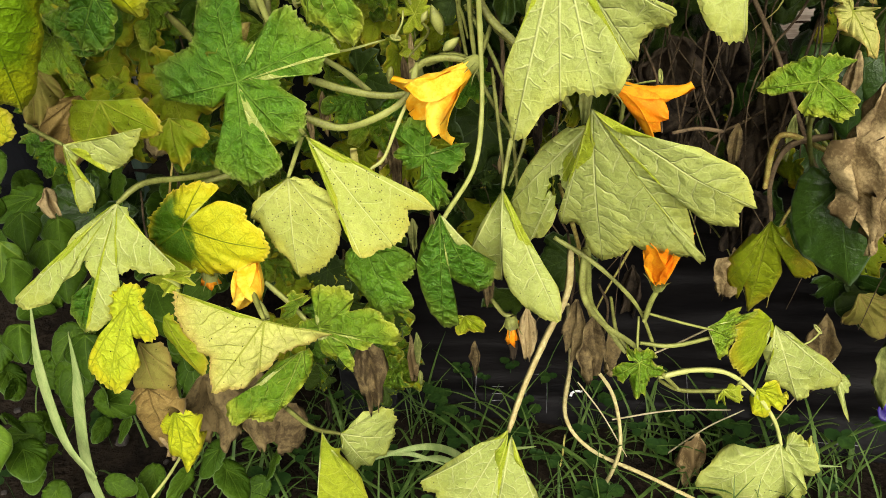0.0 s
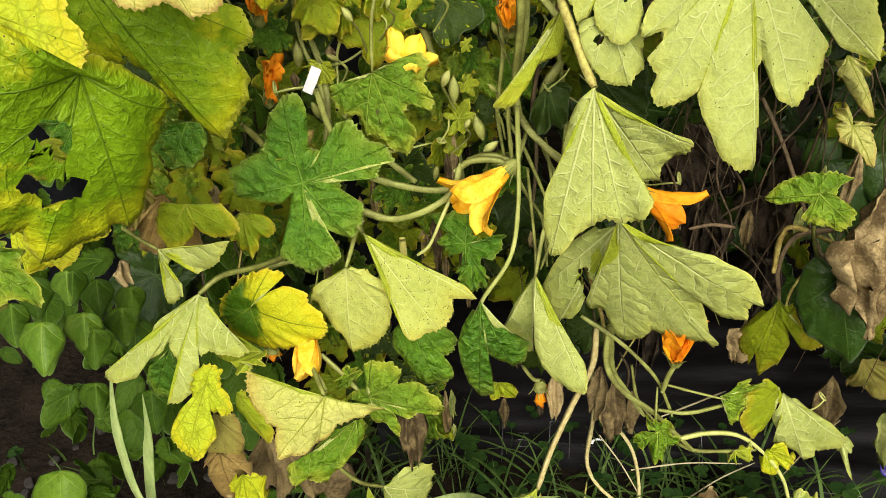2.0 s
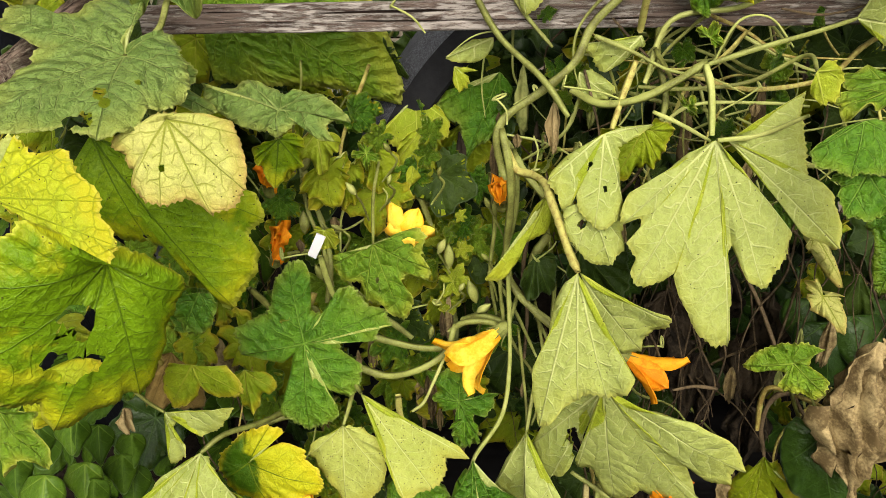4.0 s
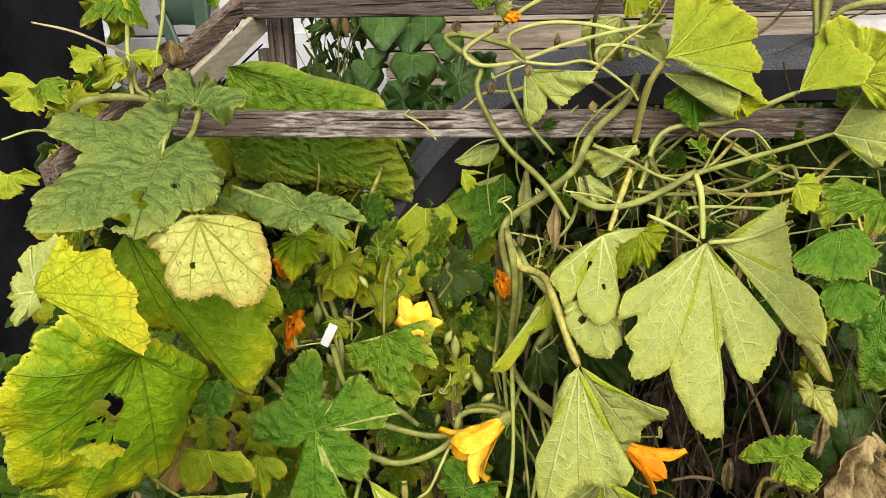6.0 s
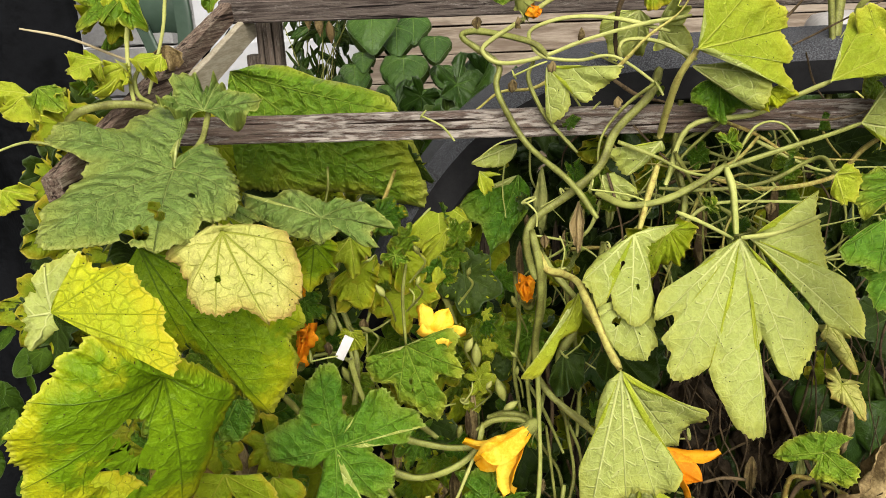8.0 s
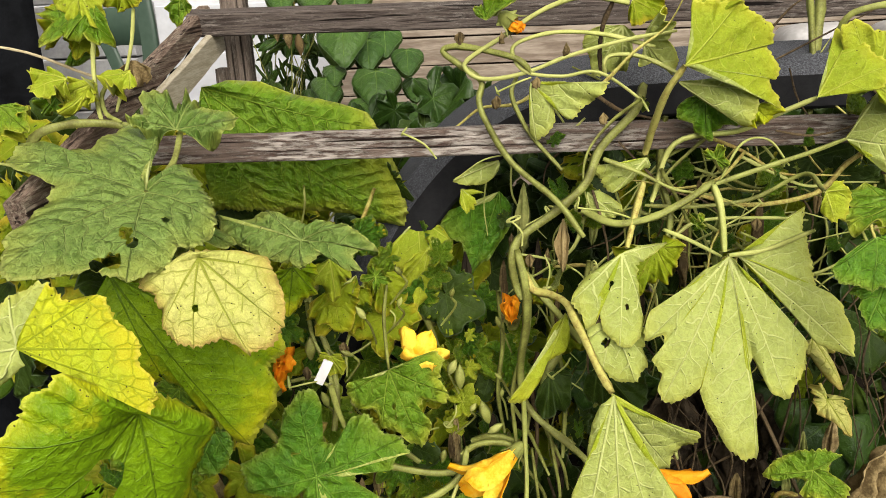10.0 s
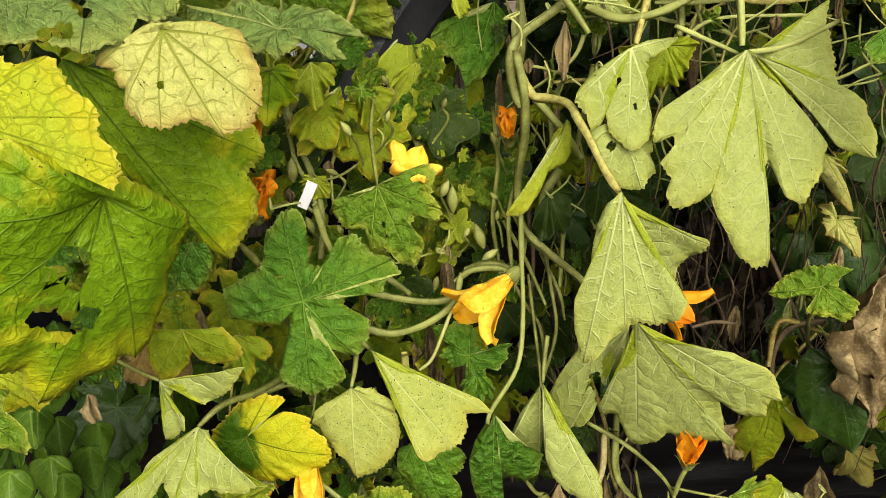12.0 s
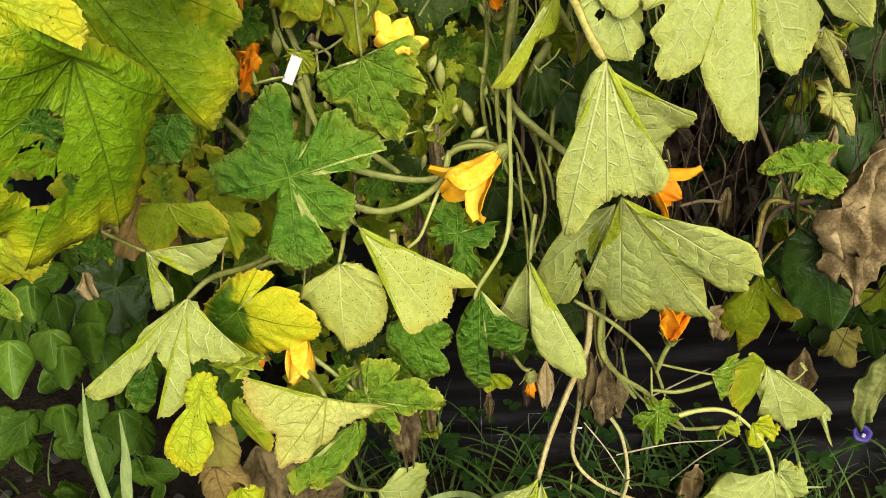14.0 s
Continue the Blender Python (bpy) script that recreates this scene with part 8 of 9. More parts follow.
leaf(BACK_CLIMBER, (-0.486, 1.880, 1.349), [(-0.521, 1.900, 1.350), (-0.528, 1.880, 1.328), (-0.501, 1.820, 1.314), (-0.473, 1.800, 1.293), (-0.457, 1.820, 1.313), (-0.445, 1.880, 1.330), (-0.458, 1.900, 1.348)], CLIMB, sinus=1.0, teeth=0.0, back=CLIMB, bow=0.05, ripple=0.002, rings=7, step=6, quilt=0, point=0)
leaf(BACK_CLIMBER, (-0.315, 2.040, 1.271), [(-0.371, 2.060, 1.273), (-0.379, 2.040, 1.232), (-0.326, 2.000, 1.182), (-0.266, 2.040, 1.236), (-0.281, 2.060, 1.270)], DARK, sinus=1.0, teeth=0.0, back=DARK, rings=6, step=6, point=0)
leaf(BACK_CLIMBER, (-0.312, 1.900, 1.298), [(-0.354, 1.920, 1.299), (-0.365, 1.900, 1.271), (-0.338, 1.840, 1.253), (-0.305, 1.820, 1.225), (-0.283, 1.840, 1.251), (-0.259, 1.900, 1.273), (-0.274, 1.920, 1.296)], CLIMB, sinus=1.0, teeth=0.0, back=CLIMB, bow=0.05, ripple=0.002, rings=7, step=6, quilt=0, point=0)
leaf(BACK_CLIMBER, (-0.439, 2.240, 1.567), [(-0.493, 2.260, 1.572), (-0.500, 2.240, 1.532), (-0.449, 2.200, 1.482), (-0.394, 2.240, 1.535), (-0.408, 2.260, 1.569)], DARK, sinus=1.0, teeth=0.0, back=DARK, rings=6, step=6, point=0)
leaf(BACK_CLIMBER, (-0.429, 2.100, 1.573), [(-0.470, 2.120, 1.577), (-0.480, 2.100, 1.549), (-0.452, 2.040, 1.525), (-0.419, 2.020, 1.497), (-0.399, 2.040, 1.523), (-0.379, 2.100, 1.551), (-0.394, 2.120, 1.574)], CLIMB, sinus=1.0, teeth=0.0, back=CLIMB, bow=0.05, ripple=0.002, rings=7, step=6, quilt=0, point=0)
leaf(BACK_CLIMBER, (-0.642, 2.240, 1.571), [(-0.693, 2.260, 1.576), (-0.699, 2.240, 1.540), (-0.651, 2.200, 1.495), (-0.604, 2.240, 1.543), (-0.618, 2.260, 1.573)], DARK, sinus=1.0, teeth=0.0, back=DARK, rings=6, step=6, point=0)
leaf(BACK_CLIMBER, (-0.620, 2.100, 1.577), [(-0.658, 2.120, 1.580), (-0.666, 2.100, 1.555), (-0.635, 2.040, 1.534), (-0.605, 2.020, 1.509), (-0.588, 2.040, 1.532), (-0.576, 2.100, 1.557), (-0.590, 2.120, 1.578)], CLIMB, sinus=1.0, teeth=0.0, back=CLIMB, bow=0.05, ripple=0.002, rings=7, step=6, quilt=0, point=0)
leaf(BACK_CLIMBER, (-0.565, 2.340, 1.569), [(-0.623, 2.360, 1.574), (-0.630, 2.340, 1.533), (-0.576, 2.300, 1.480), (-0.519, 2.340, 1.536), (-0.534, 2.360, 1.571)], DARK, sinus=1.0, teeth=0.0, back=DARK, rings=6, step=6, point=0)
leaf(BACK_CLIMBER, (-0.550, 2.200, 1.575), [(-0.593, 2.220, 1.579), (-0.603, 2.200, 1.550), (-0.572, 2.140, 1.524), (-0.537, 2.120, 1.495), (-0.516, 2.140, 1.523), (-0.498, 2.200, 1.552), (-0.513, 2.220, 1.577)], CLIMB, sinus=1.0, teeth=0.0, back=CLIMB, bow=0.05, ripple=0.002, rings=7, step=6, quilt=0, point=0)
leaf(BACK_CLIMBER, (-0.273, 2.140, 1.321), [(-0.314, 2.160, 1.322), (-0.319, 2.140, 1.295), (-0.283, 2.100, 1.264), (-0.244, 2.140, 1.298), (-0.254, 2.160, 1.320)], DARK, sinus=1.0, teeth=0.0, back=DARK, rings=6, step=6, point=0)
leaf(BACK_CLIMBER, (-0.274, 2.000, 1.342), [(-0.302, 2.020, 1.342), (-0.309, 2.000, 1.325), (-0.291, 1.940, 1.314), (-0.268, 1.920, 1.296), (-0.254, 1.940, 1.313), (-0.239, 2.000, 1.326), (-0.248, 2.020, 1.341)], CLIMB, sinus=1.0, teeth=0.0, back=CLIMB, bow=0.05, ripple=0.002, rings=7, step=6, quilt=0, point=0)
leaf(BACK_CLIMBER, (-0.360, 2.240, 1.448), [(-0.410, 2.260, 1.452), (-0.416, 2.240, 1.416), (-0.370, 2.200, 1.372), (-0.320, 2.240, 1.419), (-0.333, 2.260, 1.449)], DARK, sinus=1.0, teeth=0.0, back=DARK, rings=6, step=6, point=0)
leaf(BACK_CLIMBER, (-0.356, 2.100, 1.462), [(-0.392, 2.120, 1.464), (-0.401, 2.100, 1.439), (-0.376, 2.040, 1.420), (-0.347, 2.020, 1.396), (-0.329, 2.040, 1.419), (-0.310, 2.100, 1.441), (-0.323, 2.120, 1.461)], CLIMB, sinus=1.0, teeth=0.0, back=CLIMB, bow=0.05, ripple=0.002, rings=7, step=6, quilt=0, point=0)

# dark bush with narrow leaves and dry pods behind the frame
BUSH = thing("bush", "dark narrow-leaved bush with dry pods behind the frame", "bush")
sprig_rng = random.Random(5)
narrow = [blade_mesh((0, 0, 0), [(w * math.sin(math.pi * min(1.0, (q + 0.5) / 9)) * (1 if q < 9 else -1), 0.0, -0.075 * (q + 0.5) / 9) if q < 9 else (-w * math.sin(math.pi * (17.5 - q) / 9), 0.0, -0.075 * (17.5 - q) / 9) for q in range(18)], mat, mat, shaped=True, closed=True, veins=(8,), teeth=0.0, ripple=0.01, rings=3, seed=900 + k) for k, (w, mat) in enumerate(((0.009, DARK), (0.013, CLIMB), (0.007, DARK)))]
for k in range(150):
    x, y, z = sprig_rng.uniform(-0.746, -0.570), sprig_rng.uniform(2.18, 2.4), sprig_rng.uniform(1.194, 1.522)
    ob = part("leaf", narrow[k % 3], BUSH)
    ob.matrix_basis = pose(x, y, z, sprig_rng.uniform(-60, 30), sprig_rng.uniform(-80, 80), sprig_rng.uniform(-60, 60))
for k in range(14):
    x, y = sprig_rng.uniform(-0.716, -0.590), sprig_rng.uniform(2.2, 2.38)
    stem(BUSH, [(x, y, -0.02), (x + 0.03, y, 0.7), (x + sprig_rng.uniform(-0.06, 0.06), y, 1.2), (x + sprig_rng.uniform(-0.12, 0.12), y - 0.05, 1.472)], 0.005, 0.002, STEM)
for k in range(3):
    x = -0.650 + 0.03 * k
    bud(BUSH, (x, 2.12, 1.50 - 0.02 * k), (0.05, 0, -1), 0.06, DEADTAN, "dry hanging seed pod")
    stem(BUSH, [(x, 2.12, 1.50 - 0.02 * k), (x - 0.01, 2.15, 1.56), (x - 0.03, 2.22, 1.60)], 0.0025, 0.002, STEMTAN)

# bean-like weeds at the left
leaf(WEED_LEFT, (-0.843, 0.860, 0.659), [(-0.884, 0.870, 0.642), (-0.898, 0.860, 0.613), (-0.859, 0.830, 0.616), (-0.824, 0.810, 0.601), (-0.815, 0.830, 0.619), (-0.815, 0.860, 0.624), (-0.824, 0.870, 0.645)], WEEDLIT, sinus=1.0, teeth=0.0, back=WEEDSHADE, bow=0.05, ripple=0.002, rings=6, step=6, quilt=0, point=0)
leaf(WEED_LEFT, (-0.790, 0.900, 0.662), [(-0.828, 0.910, 0.646), (-0.841, 0.900, 0.620), (-0.804, 0.870, 0.623), (-0.771, 0.850, 0.609), (-0.762, 0.870, 0.625), (-0.763, 0.900, 0.630), (-0.771, 0.910, 0.649)], WEEDLIT, sinus=1.0, teeth=0.0, back=WEEDSHADE, bow=0.05, ripple=0.002, rings=6, step=6, quilt=0, point=0)
leaf(WEED_LEFT, (-0.832, 0.950, 0.712), [(-0.865, 0.960, 0.698), (-0.873, 0.950, 0.679), (-0.839, 0.920, 0.684), (-0.809, 0.900, 0.675), (-0.805, 0.920, 0.686), (-0.810, 0.950, 0.686), (-0.819, 0.960, 0.700)], WEEDLIT, sinus=1.0, teeth=0.0, back=WEEDSHADE, bow=0.05, ripple=0.002, rings=6, step=6, quilt=0, point=0)
leaf(WEED_LEFT, (-0.870, 0.850, 0.718), [(-0.909, 0.860, 0.702), (-0.922, 0.850, 0.678), (-0.883, 0.820, 0.681), (-0.848, 0.800, 0.669), (-0.842, 0.820, 0.684), (-0.846, 0.850, 0.687), (-0.854, 0.860, 0.705)], WEEDSHADE, sinus=1.0, teeth=0.0, back=WEEDSHADE, bow=0.05, ripple=0.002, rings=6, step=6, quilt=0, point=0)
leaf(WEED_LEFT, (-0.775, 0.980, 0.612), [(-0.811, 0.990, 0.596), (-0.822, 0.980, 0.572), (-0.788, 0.950, 0.575), (-0.756, 0.930, 0.563), (-0.749, 0.950, 0.578), (-0.749, 0.980, 0.581), (-0.757, 0.990, 0.599)], WEEDSHADE, sinus=1.0, teeth=0.0, back=WEEDSHADE, bow=0.05, ripple=0.002, rings=6, step=6, quilt=0, point=0)
leaf(WEED_LEFT, (-0.942, 1.000, 0.657), [(-0.984, 1.010, 0.642), (-0.998, 1.000, 0.613), (-0.960, 0.970, 0.613), (-0.924, 0.950, 0.595), (-0.914, 0.970, 0.615), (-0.913, 1.000, 0.623), (-0.922, 1.010, 0.645)], WEEDSHADE, sinus=1.0, teeth=0.0, back=WEEDSHADE, bow=0.05, ripple=0.002, rings=6, step=6, quilt=0, point=0)
leaf(WEED_LEFT, (-0.858, 1.050, 0.619), [(-0.896, 1.060, 0.604), (-0.908, 1.050, 0.578), (-0.873, 1.020, 0.579), (-0.840, 1.000, 0.565), (-0.832, 1.020, 0.581), (-0.831, 1.050, 0.587), (-0.840, 1.060, 0.606)], WEEDSHADE, sinus=1.0, teeth=0.0, back=WEEDSHADE, bow=0.05, ripple=0.002, rings=6, step=6, quilt=0, point=0)
leaf(WEED_LEFT, (-0.773, 1.020, 0.628), [(-0.806, 1.030, 0.614), (-0.814, 1.020, 0.594), (-0.783, 0.990, 0.599), (-0.753, 0.970, 0.589), (-0.748, 0.990, 0.600), (-0.750, 1.020, 0.601), (-0.758, 1.030, 0.616)], WEEDSHADE, sinus=1.0, teeth=0.0, back=WEEDSHADE, bow=0.05, ripple=0.002, rings=6, step=6, quilt=0, point=0)
leaf(WEED_LEFT, (-0.876, 0.800, 0.374), [(-0.932, 0.810, 0.347), (-0.959, 0.800, 0.299), (-0.915, 0.770, 0.297), (-0.873, 0.750, 0.268), (-0.851, 0.770, 0.303), (-0.841, 0.800, 0.320), (-0.848, 0.810, 0.355)], WEEDLIT, sinus=1.0, teeth=0.0, back=WEEDSHADE, bow=0.05, ripple=0.002, rings=6, step=6, quilt=0, point=0)
leaf(WEED_LEFT, (-0.785, 0.800, 0.726), [(-0.825, 0.810, 0.712), (-0.841, 0.800, 0.683), (-0.807, 0.770, 0.680), (-0.775, 0.750, 0.659), (-0.763, 0.770, 0.679), (-0.759, 0.800, 0.687), (-0.766, 0.810, 0.711)], WEEDLIT, sinus=1.0, teeth=0.0, back=WEEDSHADE, bow=0.05, ripple=0.002, rings=6, step=6, quilt=0, point=0)
leaf(WEED_LEFT, (-0.767, 0.880, 0.646), [(-0.800, 0.890, 0.633), (-0.811, 0.880, 0.610), (-0.781, 0.850, 0.613), (-0.753, 0.830, 0.599), (-0.745, 0.850, 0.612), (-0.744, 0.880, 0.614), (-0.751, 0.890, 0.632)], WEEDSHADE, sinus=1.0, teeth=0.0, back=WEEDSHADE, bow=0.05, ripple=0.002, rings=6, step=6, quilt=0, point=0)
leaf(WEED_LEFT, (-0.820, 0.950, 0.713), [(-0.851, 0.960, 0.702), (-0.860, 0.950, 0.682), (-0.831, 0.920, 0.685), (-0.804, 0.900, 0.673), (-0.799, 0.920, 0.683), (-0.800, 0.950, 0.685), (-0.807, 0.960, 0.700)], WEEDSHADE, sinus=1.0, teeth=0.0, back=WEEDSHADE, bow=0.05, ripple=0.002, rings=6, step=6, quilt=0, point=0)
leaf(WEED_LEFT, (-0.771, 1.000, 0.571), [(-0.809, 1.010, 0.557), (-0.824, 1.000, 0.527), (-0.793, 0.970, 0.523), (-0.762, 0.950, 0.502), (-0.749, 0.970, 0.522), (-0.742, 1.000, 0.531), (-0.749, 1.010, 0.555)], WEEDSHADE, sinus=1.0, teeth=0.0, back=WEEDSHADE, bow=0.05, ripple=0.002, rings=6, step=6, quilt=0, point=0)
leaf(WEED_LEFT, (-0.821, 0.900, 0.498), [(-0.856, 0.910, 0.483), (-0.867, 0.900, 0.461), (-0.831, 0.870, 0.468), (-0.800, 0.850, 0.458), (-0.795, 0.870, 0.469), (-0.800, 0.900, 0.469), (-0.808, 0.910, 0.485)], WEEDSHADE, sinus=1.0, teeth=0.0, back=WEEDSHADE, bow=0.05, ripple=0.002, rings=6, step=6, quilt=0, point=0)
leaf(WEED_LEFT, (-0.825, 0.950, 0.612), [(-0.863, 0.960, 0.599), (-0.875, 0.950, 0.575), (-0.839, 0.920, 0.576), (-0.807, 0.900, 0.562), (-0.800, 0.920, 0.577), (-0.802, 0.950, 0.582), (-0.810, 0.960, 0.600)], WEEDSHADE, sinus=1.0, teeth=0.0, back=WEEDSHADE, bow=0.05, ripple=0.002, rings=6, step=6, quilt=0, point=0)
leaf(WEED_LEFT, (-0.754, 0.950, 0.435), [(-0.795, 0.960, 0.415), (-0.809, 0.950, 0.383), (-0.773, 0.920, 0.387), (-0.738, 0.900, 0.371), (-0.726, 0.920, 0.391), (-0.723, 0.950, 0.397), (-0.732, 0.960, 0.420)], WEEDSHADE, sinus=1.0, teeth=0.0, back=WEEDSHADE, bow=0.05, ripple=0.002, rings=6, step=6, quilt=0, point=0)
leaf(WEED_LEFT, (-0.683, 0.950, 0.563), [(-0.717, 0.960, 0.546), (-0.728, 0.950, 0.522), (-0.696, 0.920, 0.527), (-0.664, 0.900, 0.516), (-0.657, 0.920, 0.530), (-0.656, 0.950, 0.532), (-0.665, 0.960, 0.549)], WEEDSHADE, sinus=1.0, teeth=0.0, back=WEEDSHADE, bow=0.05, ripple=0.002, rings=6, step=6, quilt=0, point=0)

# ---- shaded inner growth ----
INNER = thing("squash_vine", "shaded older squash growth inside the frame", "squash plant", "squash vines on the frame")
rng = random.Random(11)


def local_blade(k, mat, back, rings=4):
    r = random.Random(k + 40)
    tips = []
    for a in (-150, -95, -35, 20, 75, 130):
        q = radians(a - 90 + r.uniform(-8, 8))
        L = r.uniform(0.75, 1.0) * (1.15 if abs(a) < 40 else 0.85)
        tips.append((0.1 * L * math.cos(q), r.uniform(-0.02, 0.0), 0.1 * L * math.sin(q)))
    return blade_mesh((0, 0, 0), tips, mat, back, sinus=r.uniform(0.6, 0.88), seed=k + 300, rings=rings, step=6, teeth=0.04)


# mostly near-black leaves, the shade inside the frame held in their colour
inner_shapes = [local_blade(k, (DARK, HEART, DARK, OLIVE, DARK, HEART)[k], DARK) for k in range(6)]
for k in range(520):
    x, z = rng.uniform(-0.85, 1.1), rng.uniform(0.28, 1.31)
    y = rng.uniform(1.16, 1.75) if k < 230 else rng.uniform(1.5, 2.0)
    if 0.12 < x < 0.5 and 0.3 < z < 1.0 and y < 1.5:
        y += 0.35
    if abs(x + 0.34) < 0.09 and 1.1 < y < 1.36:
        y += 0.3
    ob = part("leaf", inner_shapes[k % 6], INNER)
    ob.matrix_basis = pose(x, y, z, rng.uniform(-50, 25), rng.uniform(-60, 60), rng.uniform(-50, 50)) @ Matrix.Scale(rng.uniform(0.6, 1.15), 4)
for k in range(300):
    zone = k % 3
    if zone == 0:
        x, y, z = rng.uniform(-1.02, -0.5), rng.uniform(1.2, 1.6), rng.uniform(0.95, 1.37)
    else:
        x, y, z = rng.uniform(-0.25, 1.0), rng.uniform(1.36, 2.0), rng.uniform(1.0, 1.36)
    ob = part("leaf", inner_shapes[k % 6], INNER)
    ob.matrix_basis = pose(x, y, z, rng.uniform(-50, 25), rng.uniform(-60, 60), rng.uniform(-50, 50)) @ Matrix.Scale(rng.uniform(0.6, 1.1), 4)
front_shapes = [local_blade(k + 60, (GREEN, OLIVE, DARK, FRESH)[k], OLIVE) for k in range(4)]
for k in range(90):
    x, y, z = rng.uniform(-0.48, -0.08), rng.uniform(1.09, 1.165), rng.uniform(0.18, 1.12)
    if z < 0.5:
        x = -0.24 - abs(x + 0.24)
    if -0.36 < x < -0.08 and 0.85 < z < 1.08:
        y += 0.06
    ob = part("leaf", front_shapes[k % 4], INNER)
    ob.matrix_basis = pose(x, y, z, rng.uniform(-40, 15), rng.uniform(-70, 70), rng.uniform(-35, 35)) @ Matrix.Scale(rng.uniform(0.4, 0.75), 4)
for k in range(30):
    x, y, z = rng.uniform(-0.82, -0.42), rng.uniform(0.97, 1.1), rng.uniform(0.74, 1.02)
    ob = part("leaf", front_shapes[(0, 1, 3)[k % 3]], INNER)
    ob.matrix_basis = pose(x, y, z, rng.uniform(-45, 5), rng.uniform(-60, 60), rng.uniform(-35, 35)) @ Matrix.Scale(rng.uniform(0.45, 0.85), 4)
for k in range(46):
    x, z = rng.uniform(-0.7, 0.9), rng.uniform(0.5, 1.3)
    y = rng.uniform(1.13, 1.5)
    pts = [(x, y, z)]
    for q in range(3):
        pts.append((pts[-1][0] + rng.uniform(-0.1, 0.1), pts[-1][1] + rng.uniform(-0.03, 0.05), pts[-1][2] - rng.uniform(0.05, 0.16)))
    stem(INNER, pts, rng.uniform(0.003, 0.006), 0.0008, (STEM, STEMDRY, STEMTAN)[k % 3], sides=6)

# tangle of thin stems over the front rail
for k in range(96):
    x, y, z = rng.uniform(-0.08, 0.46), rng.uniform(1.03, 1.24), rng.uniform(1.12, 1.46)
    pts = [(x, y, z)]
    a = rng.uniform(-2.4, 0.4)
    for q in range(4):
        a += rng.uniform(-0.6, 0.6)
        pts.append((pts[-1][0] + 0.055 * math.cos(a), pts[-1][1] + rng.uniform(-0.015, 0.015), pts[-1][2] + 0.05 * math.sin(a)))
    stem(INNER, pts, rng.uniform(0.0022, 0.0055), 0.0012, (STEM, STEMPALE, STEMTAN, STEM, STEMDRY)[k % 5], sides=6)
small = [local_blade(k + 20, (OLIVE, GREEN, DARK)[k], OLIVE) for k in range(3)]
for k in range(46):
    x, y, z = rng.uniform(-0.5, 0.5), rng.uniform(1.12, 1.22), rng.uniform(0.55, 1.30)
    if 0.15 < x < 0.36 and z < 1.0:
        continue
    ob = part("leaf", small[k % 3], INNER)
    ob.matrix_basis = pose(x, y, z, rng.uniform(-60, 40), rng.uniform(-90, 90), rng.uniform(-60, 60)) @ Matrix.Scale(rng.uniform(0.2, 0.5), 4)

# young growth between the big leaves: lobed leaflets, buds and coiled tendrils
young = [local_blade(k + 90, (FRESH, LIME, GREEN, FRESH)[k], UNDER, 6) for k in range(4)]
for k in range(70):
    if k % 2:
        x, y, z = rng.uniform(-0.44, -0.05), rng.uniform(1.06, 1.12), rng.uniform(0.78, 1.20)
    else:
        x, y, z = rng.uniform(-0.05, 0.45), rng.uniform(1.04, 1.16), rng.uniform(1.12, 1.42)
    ob = part("leaf", young[k % 4], INNER)
    ob.matrix_basis = pose(x, y, z, rng.uniform(-60, 30), rng.uniform(-180, 180), rng.uniform(-50, 50)) @ Matrix.Scale(rng.uniform(0.12, 0.36), 4)
for k in range(16):
    x, y, z = rng.uniform(-0.42, -0.06), rng.uniform(1.02, 1.07), rng.uniform(0.86, 1.18)
    bud(INNER, (x, y, z), (rng.uniform(-0.6, 0.6), -0.2, rng.uniform(0.3, 1.0)), rng.uniform(0.018, 0.034), (STEM, STEMPALE)[k % 2])
    stem(INNER, [(x, y, z), (x + 0.006, y + 0.012, z - 0.02), (x + rng.uniform(-0.03, 0.03), y + 0.03, z - 0.06)], 0.0028, 0.0026, STEM, sides=6)
for k in range(14):
    p = (rng.uniform(-0.4, 0.4), rng.uniform(0.99, 1.05), rng.uniform(0.85, 1.4))
    tendril(INNER, p, (rng.uniform(-0.05, 0.05), -0.01, rng.uniform(-0.05, 0.04)), rng.uniform(1.5, 3.5), rng.uniform(0.006, 0.012))

# small dead scraps caught among the stems
for k in range(90):
    x, y, z = rng.uniform(-0.45, 0.5), rng.uniform(1.05, 1.2), rng.uniform(0.2, 1.28)
    if abs(z - 1.369) > 0.06 and not (x > -0.02 and z < 0.66):
        s = rng.uniform(0.02, 0.05)
        withered(INNER, (x, y, z), s * rng.uniform(1.6, 3.0), s * 0.5, rng.uniform(-1, 1), 40 + k, (DEAD, DEADTAN, DEADGREEN, DEADSHADE)[k % 4])

# dry strands hanging in the shade
verts, faces = [], []
for k in range(90):
    x = rng.uniform(0.08, 0.75) if k % 5 else rng.uniform(-0.6, 0.1)
    y = rng.uniform(1.08, 1.45)
    z = rng.uniform(0.75, 1.15)
    pts = [(x, y, z)]
    for q in range(4):
        pts.append((pts[-1][0] + rng.uniform(-0.05, 0.05), pts[-1][1] + rng.uniform(-0.02, 0.02), pts[-1][2] - rng.uniform(0.04, 0.15)))
    v, f = tube_data(pts, rng.uniform(0.001, 0.0028), 0.0008, 5, 4, 0.0)
    b = len(verts)
    verts += v
    faces += [tuple(b + i for i in q) for q in f]
part("dry_tangle", mesh_of("dry_tangle", verts, faces, [STEMDRY]), INNER, "tangle of dry brown hanging stems", "stuff")

